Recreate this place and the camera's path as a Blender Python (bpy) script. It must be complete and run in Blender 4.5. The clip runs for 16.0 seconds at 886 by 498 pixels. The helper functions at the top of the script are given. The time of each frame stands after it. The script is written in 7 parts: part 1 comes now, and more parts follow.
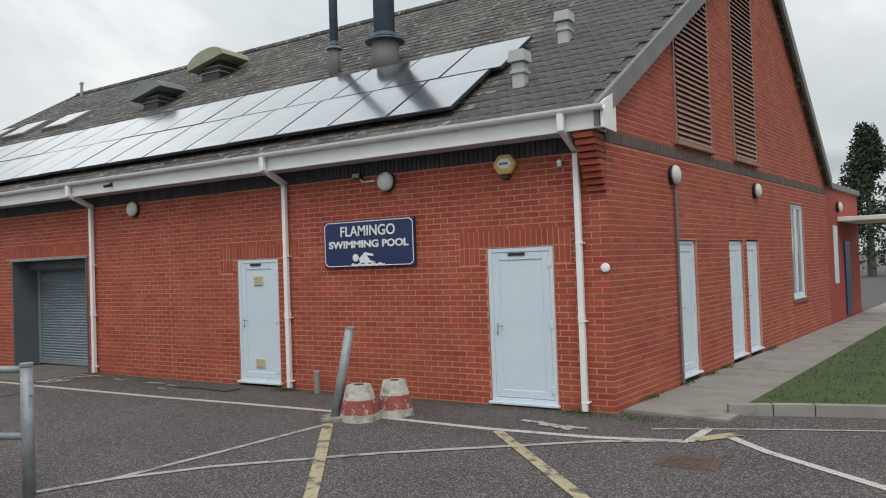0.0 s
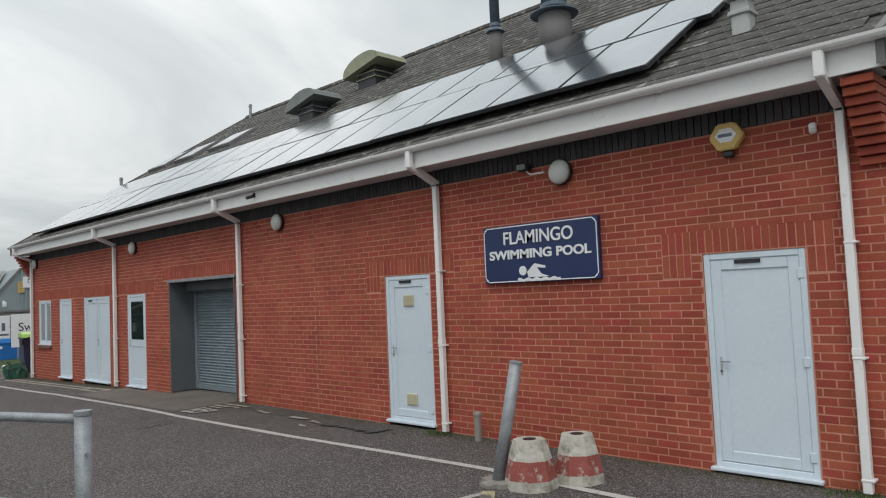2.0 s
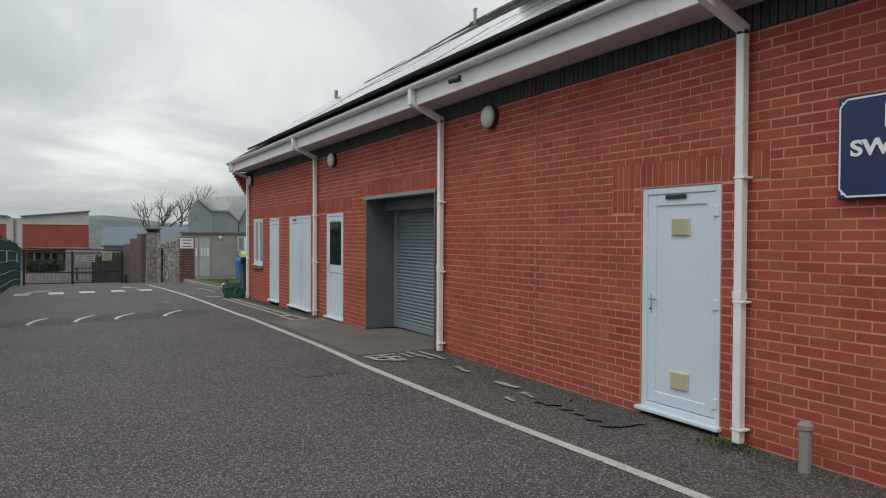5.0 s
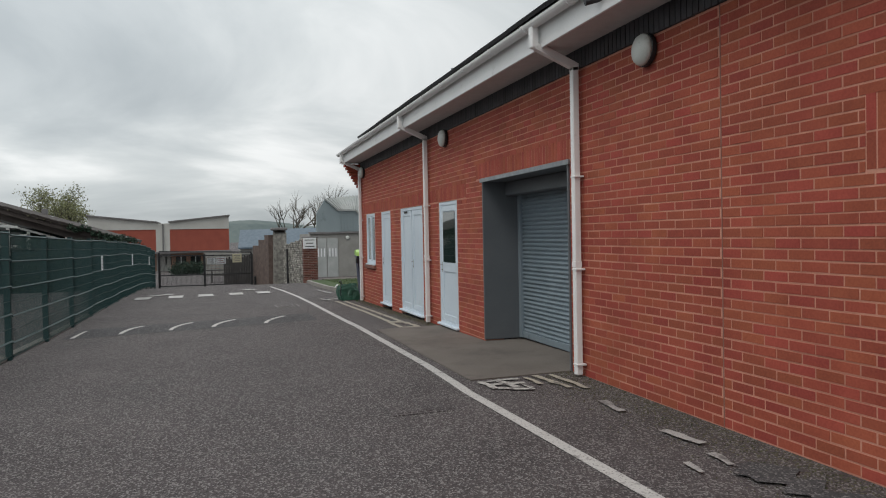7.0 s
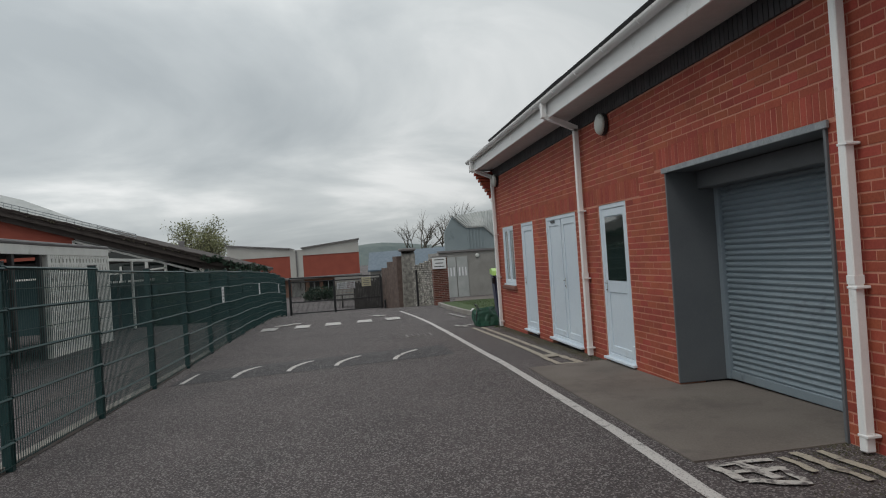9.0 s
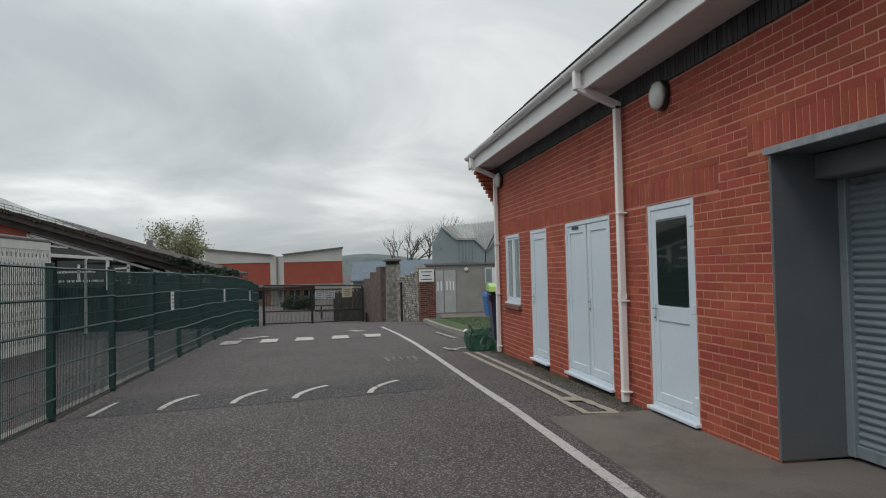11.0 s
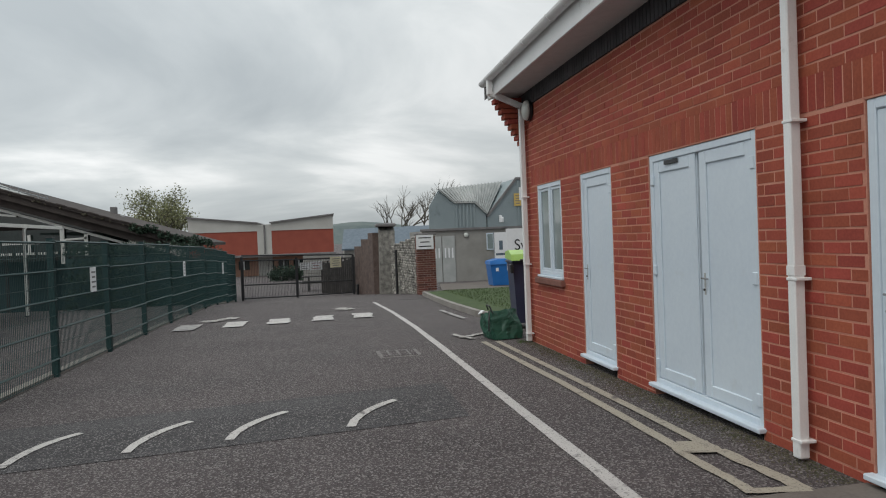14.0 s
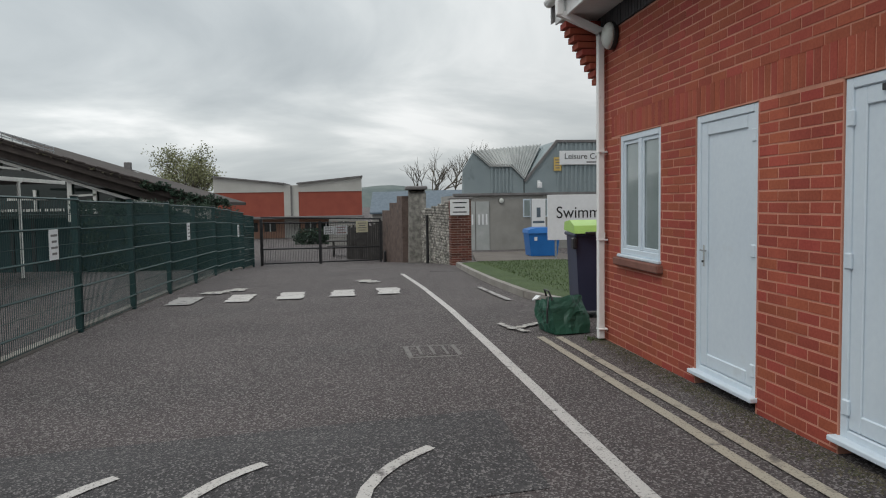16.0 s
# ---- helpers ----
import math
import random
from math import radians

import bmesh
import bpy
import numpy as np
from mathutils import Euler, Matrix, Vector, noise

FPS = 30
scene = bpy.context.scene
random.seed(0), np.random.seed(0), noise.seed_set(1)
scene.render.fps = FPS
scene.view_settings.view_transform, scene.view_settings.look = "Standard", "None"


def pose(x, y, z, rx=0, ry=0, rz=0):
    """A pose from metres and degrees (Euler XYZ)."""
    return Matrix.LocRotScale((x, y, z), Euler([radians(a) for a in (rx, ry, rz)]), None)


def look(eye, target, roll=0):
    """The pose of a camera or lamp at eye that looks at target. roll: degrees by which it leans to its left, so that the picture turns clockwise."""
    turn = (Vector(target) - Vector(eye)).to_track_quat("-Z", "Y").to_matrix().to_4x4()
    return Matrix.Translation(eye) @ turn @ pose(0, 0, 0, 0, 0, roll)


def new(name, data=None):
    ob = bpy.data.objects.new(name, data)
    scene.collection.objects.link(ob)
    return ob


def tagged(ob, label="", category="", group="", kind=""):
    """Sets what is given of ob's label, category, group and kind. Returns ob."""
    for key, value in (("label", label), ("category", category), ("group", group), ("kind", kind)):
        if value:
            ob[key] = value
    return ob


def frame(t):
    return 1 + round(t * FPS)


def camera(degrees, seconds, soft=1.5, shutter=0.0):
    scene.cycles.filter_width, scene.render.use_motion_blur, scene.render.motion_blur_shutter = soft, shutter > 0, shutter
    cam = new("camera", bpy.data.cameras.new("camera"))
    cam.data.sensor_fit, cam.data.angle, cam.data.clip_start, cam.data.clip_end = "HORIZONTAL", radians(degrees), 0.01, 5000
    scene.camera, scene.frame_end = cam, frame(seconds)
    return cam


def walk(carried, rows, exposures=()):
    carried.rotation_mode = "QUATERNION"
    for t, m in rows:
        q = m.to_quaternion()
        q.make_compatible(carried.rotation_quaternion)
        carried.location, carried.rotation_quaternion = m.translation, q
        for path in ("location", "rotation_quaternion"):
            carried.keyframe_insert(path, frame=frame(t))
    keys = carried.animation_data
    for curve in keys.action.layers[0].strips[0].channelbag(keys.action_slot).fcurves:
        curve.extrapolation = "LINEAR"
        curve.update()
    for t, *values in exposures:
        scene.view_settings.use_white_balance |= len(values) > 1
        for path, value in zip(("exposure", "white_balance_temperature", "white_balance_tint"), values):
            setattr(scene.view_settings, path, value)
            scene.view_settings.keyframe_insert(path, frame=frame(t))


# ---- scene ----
cam = camera(62.5, 16.0, 1.1)
PATH = [
    (0, (-0.73, 0.827, 1.84), (-1.766, 2.537, 1.883), -2.0),
    (0.5, (-1.03, 1.256, 1.886), (-2.221, 2.862, 1.896), -2.0),
    (1, (-1.379, 1.683, 1.863), (-2.607, 3.259, 1.949), -3.4),
    (1.5, (-1.686, 2.211, 1.836), (-3.064, 3.655, 1.96), -2.3),
    (2, (-2.084, 2.632, 1.779), (-3.484, 4.055, 1.897), -2.5),
    (2.5, (-2.467, 3.076, 1.706), (-3.906, 4.462, 1.794), -0.9),
    (3, (-2.93, 3.413, 1.647), (-4.43, 4.735, 1.72), 0.4),
    (3.5, (-3.372, 3.806, 1.654), (-4.999, 4.958, 1.81), -2.0),
    (4, (-3.889, 4.085, 1.642), (-5.613, 5.097, 1.701), 0.3),
    (6.5, (-6.289, 5.504, 1.505), (-8.13, 6.284, 1.457), -1.7),
    (7, (-6.929, 5.709, 1.489), (-8.837, 6.307, 1.45), -1.1),
    (7.5, (-7.525, 5.822, 1.519), (-9.46, 6.32, 1.429), -5.2),
    (8, (-8.107, 5.876, 1.527), (-10.085, 6.17, 1.528), -4.2),
    (8.5, (-8.663, 5.901, 1.515), (-10.646, 6.156, 1.533), -4.1),
    (11, (-11.686, 6.159, 1.433), (-13.662, 6.461, 1.49), -1.4),
    (11.5, (-12.269, 6.18, 1.421), (-14.25, 6.447, 1.479), -0.9),
    (12, (-12.856, 6.3, 1.417), (-14.851, 6.435, 1.458), -2.8),
    (12.5, (-13.424, 6.34, 1.409), (-15.42, 6.439, 1.476), 0.6),
    (13, (-14.091, 6.489, 1.387), (-16.086, 6.621, 1.409), -2.6),
    (13.5, (-14.655, 6.478, 1.384), (-16.642, 6.705, 1.37), -0.4),
    (14, (-15.209, 6.467, 1.387), (-17.184, 6.783, 1.353), -2.2),
    (14.5, (-15.794, 6.511, 1.401), (-17.781, 6.741, 1.375), -2.1),
    (15, (-16.341, 6.541, 1.401), (-18.332, 6.727, 1.375), -2.3),
    (15.5, (-16.927, 6.597, 1.392), (-18.916, 6.792, 1.317), -0.3),
    (16, (-17.542, 6.616, 1.38), (-19.524, 6.851, 1.253), -0.9),
]
walk(cam, [(t, look(eye, target, roll)) for t, eye, target, roll in PATH],
     [(0.0, 0.14), (0.5, 0.14), (1.0, 0.03), (1.5, 0.0), (2.5, 0.08), (3.2, 0.16), (4.0, -0.16), (6.5, 0.02), (7.0, -0.10), (7.5, -0.18), (8.0, -0.27), (8.5, -0.34), (11.0, -0.18), (12.5, -0.25), (13.5, -0.10), (14.0, -0.14), (15.0, -0.24), (16.0, -0.12)])

# ---- world and light ----
world = bpy.data.worlds.new("overcast_sky")
scene.world = world
world.use_nodes = True


def node(tree, kind, **values):
    n = tree.nodes.new(kind)
    for key, value in values.items():
        n.inputs[key].default_value = value
    return n


def ramp(tree, stops):
    n = tree.nodes.new("ShaderNodeValToRGB")
    els = n.color_ramp.elements
    els[0].position, els[0].color = stops[0][0], (*stops[0][1], 1)
    els[1].position, els[1].color = stops[-1][0], (*stops[-1][1], 1)
    for p, c in stops[1:-1]:
        els.new(p).color = (*c, 1)
    return n


def math_node(tree, op, a, b):
    n = tree.nodes.new("ShaderNodeMath")
    n.operation = op
    for i, v in enumerate((a, b)):
        if isinstance(v, (int, float)):
            n.inputs[i].default_value = v
        else:
            tree.links.new(v, n.inputs[i])
    return n.outputs[0]


def mixed(tree, fac, a, b, blend="MIX"):
    n = tree.nodes.new("ShaderNodeMix")
    n.data_type, n.blend_type = "RGBA", blend
    for key, v in ((0, fac), (6, a), (7, b)):
        if isinstance(v, (int, float)):
            n.inputs[key].default_value = v
        elif isinstance(v, tuple):
            n.inputs[key].default_value = (*v, 1)
        else:
            tree.links.new(v, n.inputs[key])
    return n.outputs[2]


def build_world():
    tree = world.node_tree
    tree.nodes.clear()
    link = tree.links.new
    sky = tree.nodes.new("ShaderNodeTexSky")
    sky.sky_type, sky.sun_disc = "NISHITA", False
    sky.sun_elevation, sky.sun_rotation = radians(54), radians(140)
    coord = tree.nodes.new("ShaderNodeTexCoord")
    sep = tree.nodes.new("ShaderNodeSeparateXYZ")
    link(coord.outputs["Generated"], sep.inputs[0])
    up = math_node(tree, "MAXIMUM", sep.outputs[2], 0.0)
    lift = math_node(tree, "ADD", up, 0.16)
    flat = tree.nodes.new("ShaderNodeCombineXYZ")
    link(math_node(tree, "DIVIDE", sep.outputs[0], lift), flat.inputs[0])
    link(math_node(tree, "DIVIDE", sep.outputs[1], lift), flat.inputs[1])
    big = node(tree, "ShaderNodeTexNoise", Scale=0.62, Detail=7.0, Roughness=0.52, Distortion=0.5)
    link(flat.outputs[0], big.inputs["Vector"])
    clouds = ramp(tree, [(0.34, (0.43, 0.47, 0.49)), (0.46, (0.54, 0.58, 0.595)), (0.56, (0.68, 0.715, 0.72)), (0.66, (0.95, 0.965, 0.96))])
    link(big.outputs["Fac"], clouds.inputs[0])
    zenith = math_node(tree, "ADD", math_node(tree, "MULTIPLY", up, 0.95), 0.84)
    grey = tree.nodes.new("ShaderNodeCombineColor")
    for i in range(3):
        link(zenith, grey.inputs[i])
    toward = tree.nodes.new("ShaderNodeVectorMath")
    toward.operation = "DOT_PRODUCT"
    link(coord.outputs["Generated"], toward.inputs[0])
    toward.inputs[1].default_value = (-0.62, -0.72, 0.3)
    glow = math_node(tree, "ADD", math_node(tree, "MULTIPLY", toward.outputs["Value"], 0.60), -0.25)
    whole = math_node(tree, "ADD", zenith, math_node(tree, "MAXIMUM", glow, -0.06))
    for i in range(3):
        link(whole, grey.inputs[i])
    lit = mixed(tree, 1.0, clouds.outputs[0], grey.outputs[0], "MULTIPLY")
    covered = node(tree, "ShaderNodeBackground", Strength=1.0)
    link(lit, covered.inputs[0])
    clear = node(tree, "ShaderNodeBackground", Strength=0.1)
    link(sky.outputs[0], clear.inputs[0])
    mix = node(tree, "ShaderNodeMixShader", Fac=0.94)
    link(clear.outputs[0], mix.inputs[1])
    link(covered.outputs[0], mix.inputs[2])
    out = tree.nodes.new("ShaderNodeOutputWorld")
    link(mix.outputs[0], out.inputs[0])


build_world()
sun_data = bpy.data.lights.new("sun", "SUN")
sun_data.energy, sun_data.angle, sun_data.color = 1.0, radians(25), (1.0, 0.96, 0.9)
sun = new("sun", sun_data)
sun.matrix_world = look((0, 0, 30), (-14, 17, 0))

# ---- materials ----
def material(name, low, high, rough=0.8, metal=0.0, scale=8.0, detail_scale=90.0, bump=0.15, depth=0.01, island=0.0, stain=None, stain_scale=1.2, stain_at=(0.58, 0.72), coat=0.0, per_object=False):
    m = bpy.data.materials.new(name)
    m.use_nodes = True
    tree = m.node_tree
    link = tree.links.new
    bsdf = tree.nodes["Principled BSDF"]
    bsdf.inputs["Roughness"].default_value, bsdf.inputs["Metallic"].default_value = rough, metal
    bsdf.inputs["Coat Weight"].default_value = coat
    coord = tree.nodes.new("ShaderNodeTexCoord")
    place = coord.outputs["Object"]
    broad = node(tree, "ShaderNodeTexNoise", Scale=scale, Detail=5.0)
    fine = node(tree, "ShaderNodeTexNoise", Scale=detail_scale, Detail=3.0)
    link(place, broad.inputs["Vector"]), link(place, fine.inputs["Vector"])
    blend = math_node(tree, "ADD", math_node(tree, "MULTIPLY", broad.outputs["Fac"], 0.6), math_node(tree, "MULTIPLY", fine.outputs["Fac"], 0.4))
    spread = tree.nodes.new("ShaderNodeMapRange")
    for i, v in enumerate((0.36, 0.64)):
        spread.inputs[1 + i].default_value = v
    link(blend, spread.inputs[0])
    colour = mixed(tree, spread.outputs[0], low, high)
    if island:
        info = tree.nodes.new("ShaderNodeObjectInfo") if per_object else tree.nodes.new("ShaderNodeNewGeometry")
        value = info.outputs["Random"] if per_object else info.outputs["Random Per Island"]
        hsv = tree.nodes.new("ShaderNodeHueSaturation")
        link(colour, hsv.inputs["Color"])
        link(math_node(tree, "ADD", math_node(tree, "MULTIPLY", value, island), 1 - island * 0.5), hsv.inputs["Value"])
        wander = math_node(tree, "FRACT", math_node(tree, "MULTIPLY", value, 17.31), 0.0)
        link(math_node(tree, "ADD", math_node(tree, "MULTIPLY", wander, 0.016), 0.492), hsv.inputs["Hue"])
        colour = hsv.outputs[0]
    if stain:
        patch = node(tree, "ShaderNodeTexNoise", Scale=stain_scale, Detail=8.0, Roughness=0.65)
        link(place, patch.inputs["Vector"])
        edge = tree.nodes.new("ShaderNodeMapRange")
        edge.inputs[1].default_value, edge.inputs[2].default_value = stain_at
        link(patch.outputs["Fac"], edge.inputs[0])
        colour = mixed(tree, edge.outputs[0], colour, stain)
    link(colour, bsdf.inputs["Base Color"])
    if bump:
        b = node(tree, "ShaderNodeBump", Strength=bump, Distance=depth)
        link(blend, b.inputs["Height"])
        link(b.outputs[0], bsdf.inputs["Normal"])
    return m


def asphalt_material(name, low, high, chip, density):
    m = material(name, low, high, rough=0.9, scale=0.9, detail_scale=60, bump=0.0, stain=(0.055, 0.05, 0.05), stain_scale=0.35, stain_at=(0.57, 0.75))
    tree = m.node_tree
    link = tree.links.new
    bsdf = tree.nodes["Principled BSDF"]
    old = bsdf.inputs["Base Color"].links[0].from_socket
    coord = tree.nodes.new("ShaderNodeTexCoord")
    cells = tree.nodes.new("ShaderNodeTexVoronoi")
    cells.inputs["Scale"].default_value = 88.0
    link(coord.outputs["Object"], cells.inputs["Vector"])
    sep = tree.nodes.new("ShaderNodeSeparateColor")
    link(cells.outputs["Color"], sep.inputs[0])
    pale = tree.nodes.new("ShaderNodeMapRange")
    pale.inputs[1].default_value, pale.inputs[2].default_value = density, density + 0.18
    link(sep.outputs[0], pale.inputs[0])
    dark = tree.nodes.new("ShaderNodeMapRange")
    dark.inputs[1].default_value, dark.inputs[2].default_value = 0.65, 0.95
    link(sep.outputs[1], dark.inputs[0])
    c = mixed(tree, math_node(tree, "MULTIPLY", dark.outputs[0], 0.6), old, (0.02, 0.018, 0.02))
    c = mixed(tree, math_node(tree, "MULTIPLY", pale.outputs[0], 0.52), c, chip)
    link(c, bsdf.inputs["Base Color"])
    b = node(tree, "ShaderNodeBump", Strength=0.55, Distance=0.012)
    link(cells.outputs["Distance"], b.inputs["Height"])
    link(b.outputs[0], bsdf.inputs["Normal"])
    return m


def paint_material(name, colour, under, wear, scale=9.0, grit=70.0):
    m = material(name, colour, tuple(min(1, c * 1.12) for c in colour), rough=0.75, scale=3, detail_scale=50, bump=0.3, stain=under, stain_scale=scale, stain_at=(wear, wear + 0.12))
    tree = m.node_tree
    bsdf = tree.nodes["Principled BSDF"]
    old = bsdf.inputs["Base Color"].links[0].from_socket
    coord = tree.nodes.new("ShaderNodeTexCoord")
    speck = node(tree, "ShaderNodeTexNoise", Scale=grit, Detail=2.0)
    tree.links.new(coord.outputs["Object"], speck.inputs["Vector"])
    cut = tree.nodes.new("ShaderNodeMapRange")
    cut.inputs[1].default_value, cut.inputs[2].default_value = 0.56, 0.68
    tree.links.new(speck.outputs["Fac"], cut.inputs[0])
    tree.links.new(mixed(tree, math_node(tree, "MULTIPLY", cut.outputs[0], 0.75), old, under), bsdf.inputs["Base Color"])
    return m


ASPHALT = asphalt_material("worn_tarmac", (0.051, 0.041, 0.0415), (0.085, 0.0695, 0.0695), (0.36, 0.335, 0.325), 0.68)
DARK_TARMAC = asphalt_material("dark_patch_tarmac", (0.042, 0.040, 0.042), (0.066, 0.063, 0.065), (0.32, 0.30, 0.295), 0.73)
BRICK = material("red_facing_brick", (0.268, 0.050, 0.029), (0.378, 0.084, 0.047), rough=0.85, scale=2.2, detail_scale=60, bump=0.4, depth=0.004, island=0.26, stain=(0.22, 0.04, 0.024), stain_scale=0.8, stain_at=(0.58, 0.85))
BRICK_PIECE = material("red_facing_brick_piece", (0.268, 0.050, 0.029), (0.378, 0.084, 0.047), rough=0.85, scale=3.5, detail_scale=110, bump=0.35, depth=0.004, island=0.24, per_object=True)
DARK_BRICK = material("blue_black_brick", (0.03, 0.03, 0.034), (0.055, 0.053, 0.057), rough=0.7, scale=5, island=0.4, bump=0.3)
BAND_BRICK = material("brown_grey_brick", (0.085, 0.062, 0.054), (0.14, 0.105, 0.092), rough=0.8, scale=3, island=0.25, bump=0.3)
OLD_BRICK = material("weathered_brick", (0.11, 0.045, 0.034), (0.20, 0.09, 0.068), rough=0.9, scale=5, island=0.6, bump=0.4, stain=(0.06, 0.05, 0.045), stain_scale=3)
MORTAR = material("pink_mortar", (0.47, 0.20, 0.14), (0.58, 0.28, 0.20), rough=0.95, scale=1.6, bump=0.3, stain=(0.36, 0.15, 0.10), stain_scale=1.1, stain_at=(0.52, 0.72))
GREY_MORTAR = material("grey_mortar", (0.32, 0.28, 0.24), (0.42, 0.37, 0.33), rough=0.95)
UPVC = material("white_upvc", (0.58, 0.66, 0.735), (0.64, 0.72, 0.785), rough=0.38, scale=1.5, detail_scale=25, bump=0.02, stain=(0.52, 0.56, 0.57), stain_scale=2.6, stain_at=(0.6, 0.9))
WHITE_PLASTIC = material("white_plastic_gutter", (0.76, 0.76, 0.75), (0.84, 0.84, 0.83), rough=0.45, scale=2.0, bump=0.03, stain=(0.48, 0.47, 0.44), stain_scale=5, stain_at=(0.6, 0.8))
SOFFIT = material("pale_soffit", (0.56, 0.55, 0.54), (0.64, 0.63, 0.62), rough=0.7)
SLATE = material("lichened_slate", (0.034, 0.032, 0.031), (0.120, 0.113, 0.104), rough=0.9, scale=1.1, detail_scale=11, island=0.45, bump=0.6, stain=(0.34, 0.34, 0.30), stain_scale=6, stain_at=(0.55, 0.66))
PV_GLASS = material("solar_panel_glass", (0.47, 0.49, 0.52), (0.56, 0.58, 0.61), rough=0.13, metal=0.92, scale=0.6, detail_scale=3, bump=0.0, island=0.06)
PV_FRAME = material("black_anodised_frame", (0.03, 0.03, 0.033), (0.05, 0.05, 0.055), rough=0.5, metal=0.3, bump=0.0)
OLD_PIECE = material("weathered_pier_brick", (0.10, 0.035, 0.026), (0.19, 0.075, 0.055), rough=0.9, scale=5, island=0.8, bump=0.4, per_object=True)
STEP_BRICK = material("sooty_brown_brick", (0.085, 0.06, 0.052), (0.15, 0.11, 0.095), rough=0.9, scale=5, detail_scale=30, bump=0.4, stain=(0.06, 0.055, 0.05), stain_scale=2)
STEEL_BLUE = material("blue_grey_flue_steel", (0.09, 0.125, 0.16), (0.14, 0.18, 0.22), rough=0.45, metal=0.3, scale=4, bump=0.03)
GALVANISED = material("galvanised_steel", (0.24, 0.26, 0.275), (0.37, 0.39, 0.41), rough=0.6, metal=0.45, scale=12, detail_scale=60, bump=0.06, stain=(0.2, 0.2, 0.2), stain_scale=6)
SHUTTER = material("grey_blue_shutter", (0.21, 0.26, 0.295), (0.26, 0.31, 0.345), rough=0.45, metal=0.2, scale=2.0, bump=0.03, stain=(0.12, 0.14, 0.16), stain_scale=2)
REVEAL = material("dark_grey_powder_coat", (0.10, 0.11, 0.12), (0.125, 0.135, 0.145), rough=0.5, scale=2, bump=0.03)
LEAD = material("grey_lead_flashing", (0.15, 0.145, 0.145), (0.21, 0.20, 0.20), rough=0.7, scale=3)
GLASS_DARK = material("dim_window_glass", (0.012, 0.02, 0.018), (0.02, 0.03, 0.027), rough=0.04, scale=1, bump=0.0, coat=0.6)
FROSTED = material("pale_obscured_glass", (0.20, 0.25, 0.25), (0.30, 0.35, 0.35), rough=0.12, scale=2, bump=0.0, coat=0.5)
NAVY = material("navy_sign_face", (0.010, 0.022, 0.085), (0.014, 0.03, 0.11), rough=0.4, scale=2, bump=0.01)
SIGN_WHITE = material("white_sign_paint", (0.74, 0.75, 0.76), (0.8, 0.81, 0.82), rough=0.5, bump=0.0)
SIGN_BLACK = material("black_lettering", (0.012, 0.012, 0.014), (0.02, 0.02, 0.022), rough=0.5, bump=0.0)
YELLOW = material("yellow_alarm_plastic", (0.55, 0.38, 0.10), (0.64, 0.46, 0.15), rough=0.45, bump=0.02)
CREAM = material("cream_vent_plastic", (0.52, 0.48, 0.33), (0.6, 0.56, 0.40), rough=0.5, bump=0.02)
DIFFUSER = material("opal_lamp_diffuser", (0.55, 0.57, 0.53), (0.64, 0.66, 0.62), rough=0.35, scale=6, bump=0.01, stain=(0.4, 0.42, 0.38), stain_scale=9)
# Black plastic parts; also the sheet painted as shade behind the pierced screen.
BLACK_PLASTIC = material("black_plastic_and_shade", (0.014, 0.014, 0.016), (0.025, 0.025, 0.027), rough=0.45, bump=0.02)
CONCRETE = material("grey_concrete", (0.22, 0.205, 0.185), (0.31, 0.29, 0.265), rough=0.9, scale=2.0, detail_scale=70, bump=0.3, stain=(0.13, 0.115, 0.10), stain_scale=1.4, stain_at=(0.55, 0.75))
SLAB = material("brown_stained_concrete", (0.115, 0.098, 0.085), (0.175, 0.152, 0.133), rough=0.9, scale=1.2, detail_scale=60, bump=0.25, stain=(0.09, 0.075, 0.068), stain_scale=1.6, stain_at=(0.52, 0.72))
BLOCK_WHITE = material("weathered_white_concrete", (0.38, 0.36, 0.31), (0.55, 0.53, 0.48), rough=0.9, scale=7, detail_scale=60, bump=0.5, stain=(0.2, 0.19, 0.14), stain_scale=6, stain_at=(0.5, 0.68))
BLOCK_RED = material("faded_red_paint", (0.22, 0.055, 0.045), (0.31, 0.085, 0.07), rough=0.85, scale=8, bump=0.4, stain=(0.42, 0.38, 0.34), stain_scale=11, stain_at=(0.56, 0.64))
FENCE_GREEN = material("dark_green_fence_paint", (0.008, 0.037, 0.038), (0.014, 0.054, 0.053), rough=0.5, metal=0.1, bump=0.0)
# Dark teal whose colour holds the shade of covered places.
TEAL_SHADE = material("dark_teal_painted_shade", (0.018, 0.045, 0.05), (0.032, 0.068, 0.074), rough=0.8, scale=0.8, bump=0.1)
WHITE_PAINT = material("white_painted_masonry", (0.66, 0.66, 0.62), (0.76, 0.76, 0.72), rough=0.8, scale=3, bump=0.15, stain=(0.5, 0.5, 0.45), stain_scale=4)
BROWN_ROOF = material("brown_felt_roof_edge", (0.042, 0.033, 0.03), (0.075, 0.062, 0.056), rough=0.9, scale=2)
PALE_ROOF = material("pale_sheet_roof", (0.34, 0.36, 0.35), (0.46, 0.47, 0.46), rough=0.6, scale=2)
GREY_CLAD = material("grey_green_profiled_sheet", (0.22, 0.27, 0.285), (0.27, 0.32, 0.335), rough=0.6, scale=0.8, bump=0.03, stain=(0.17, 0.21, 0.22), stain_scale=1)
GREY_BLOCK = material("grey_blockwork", (0.24, 0.235, 0.215), (0.33, 0.32, 0.30), rough=0.9, scale=1.5, bump=0.3)
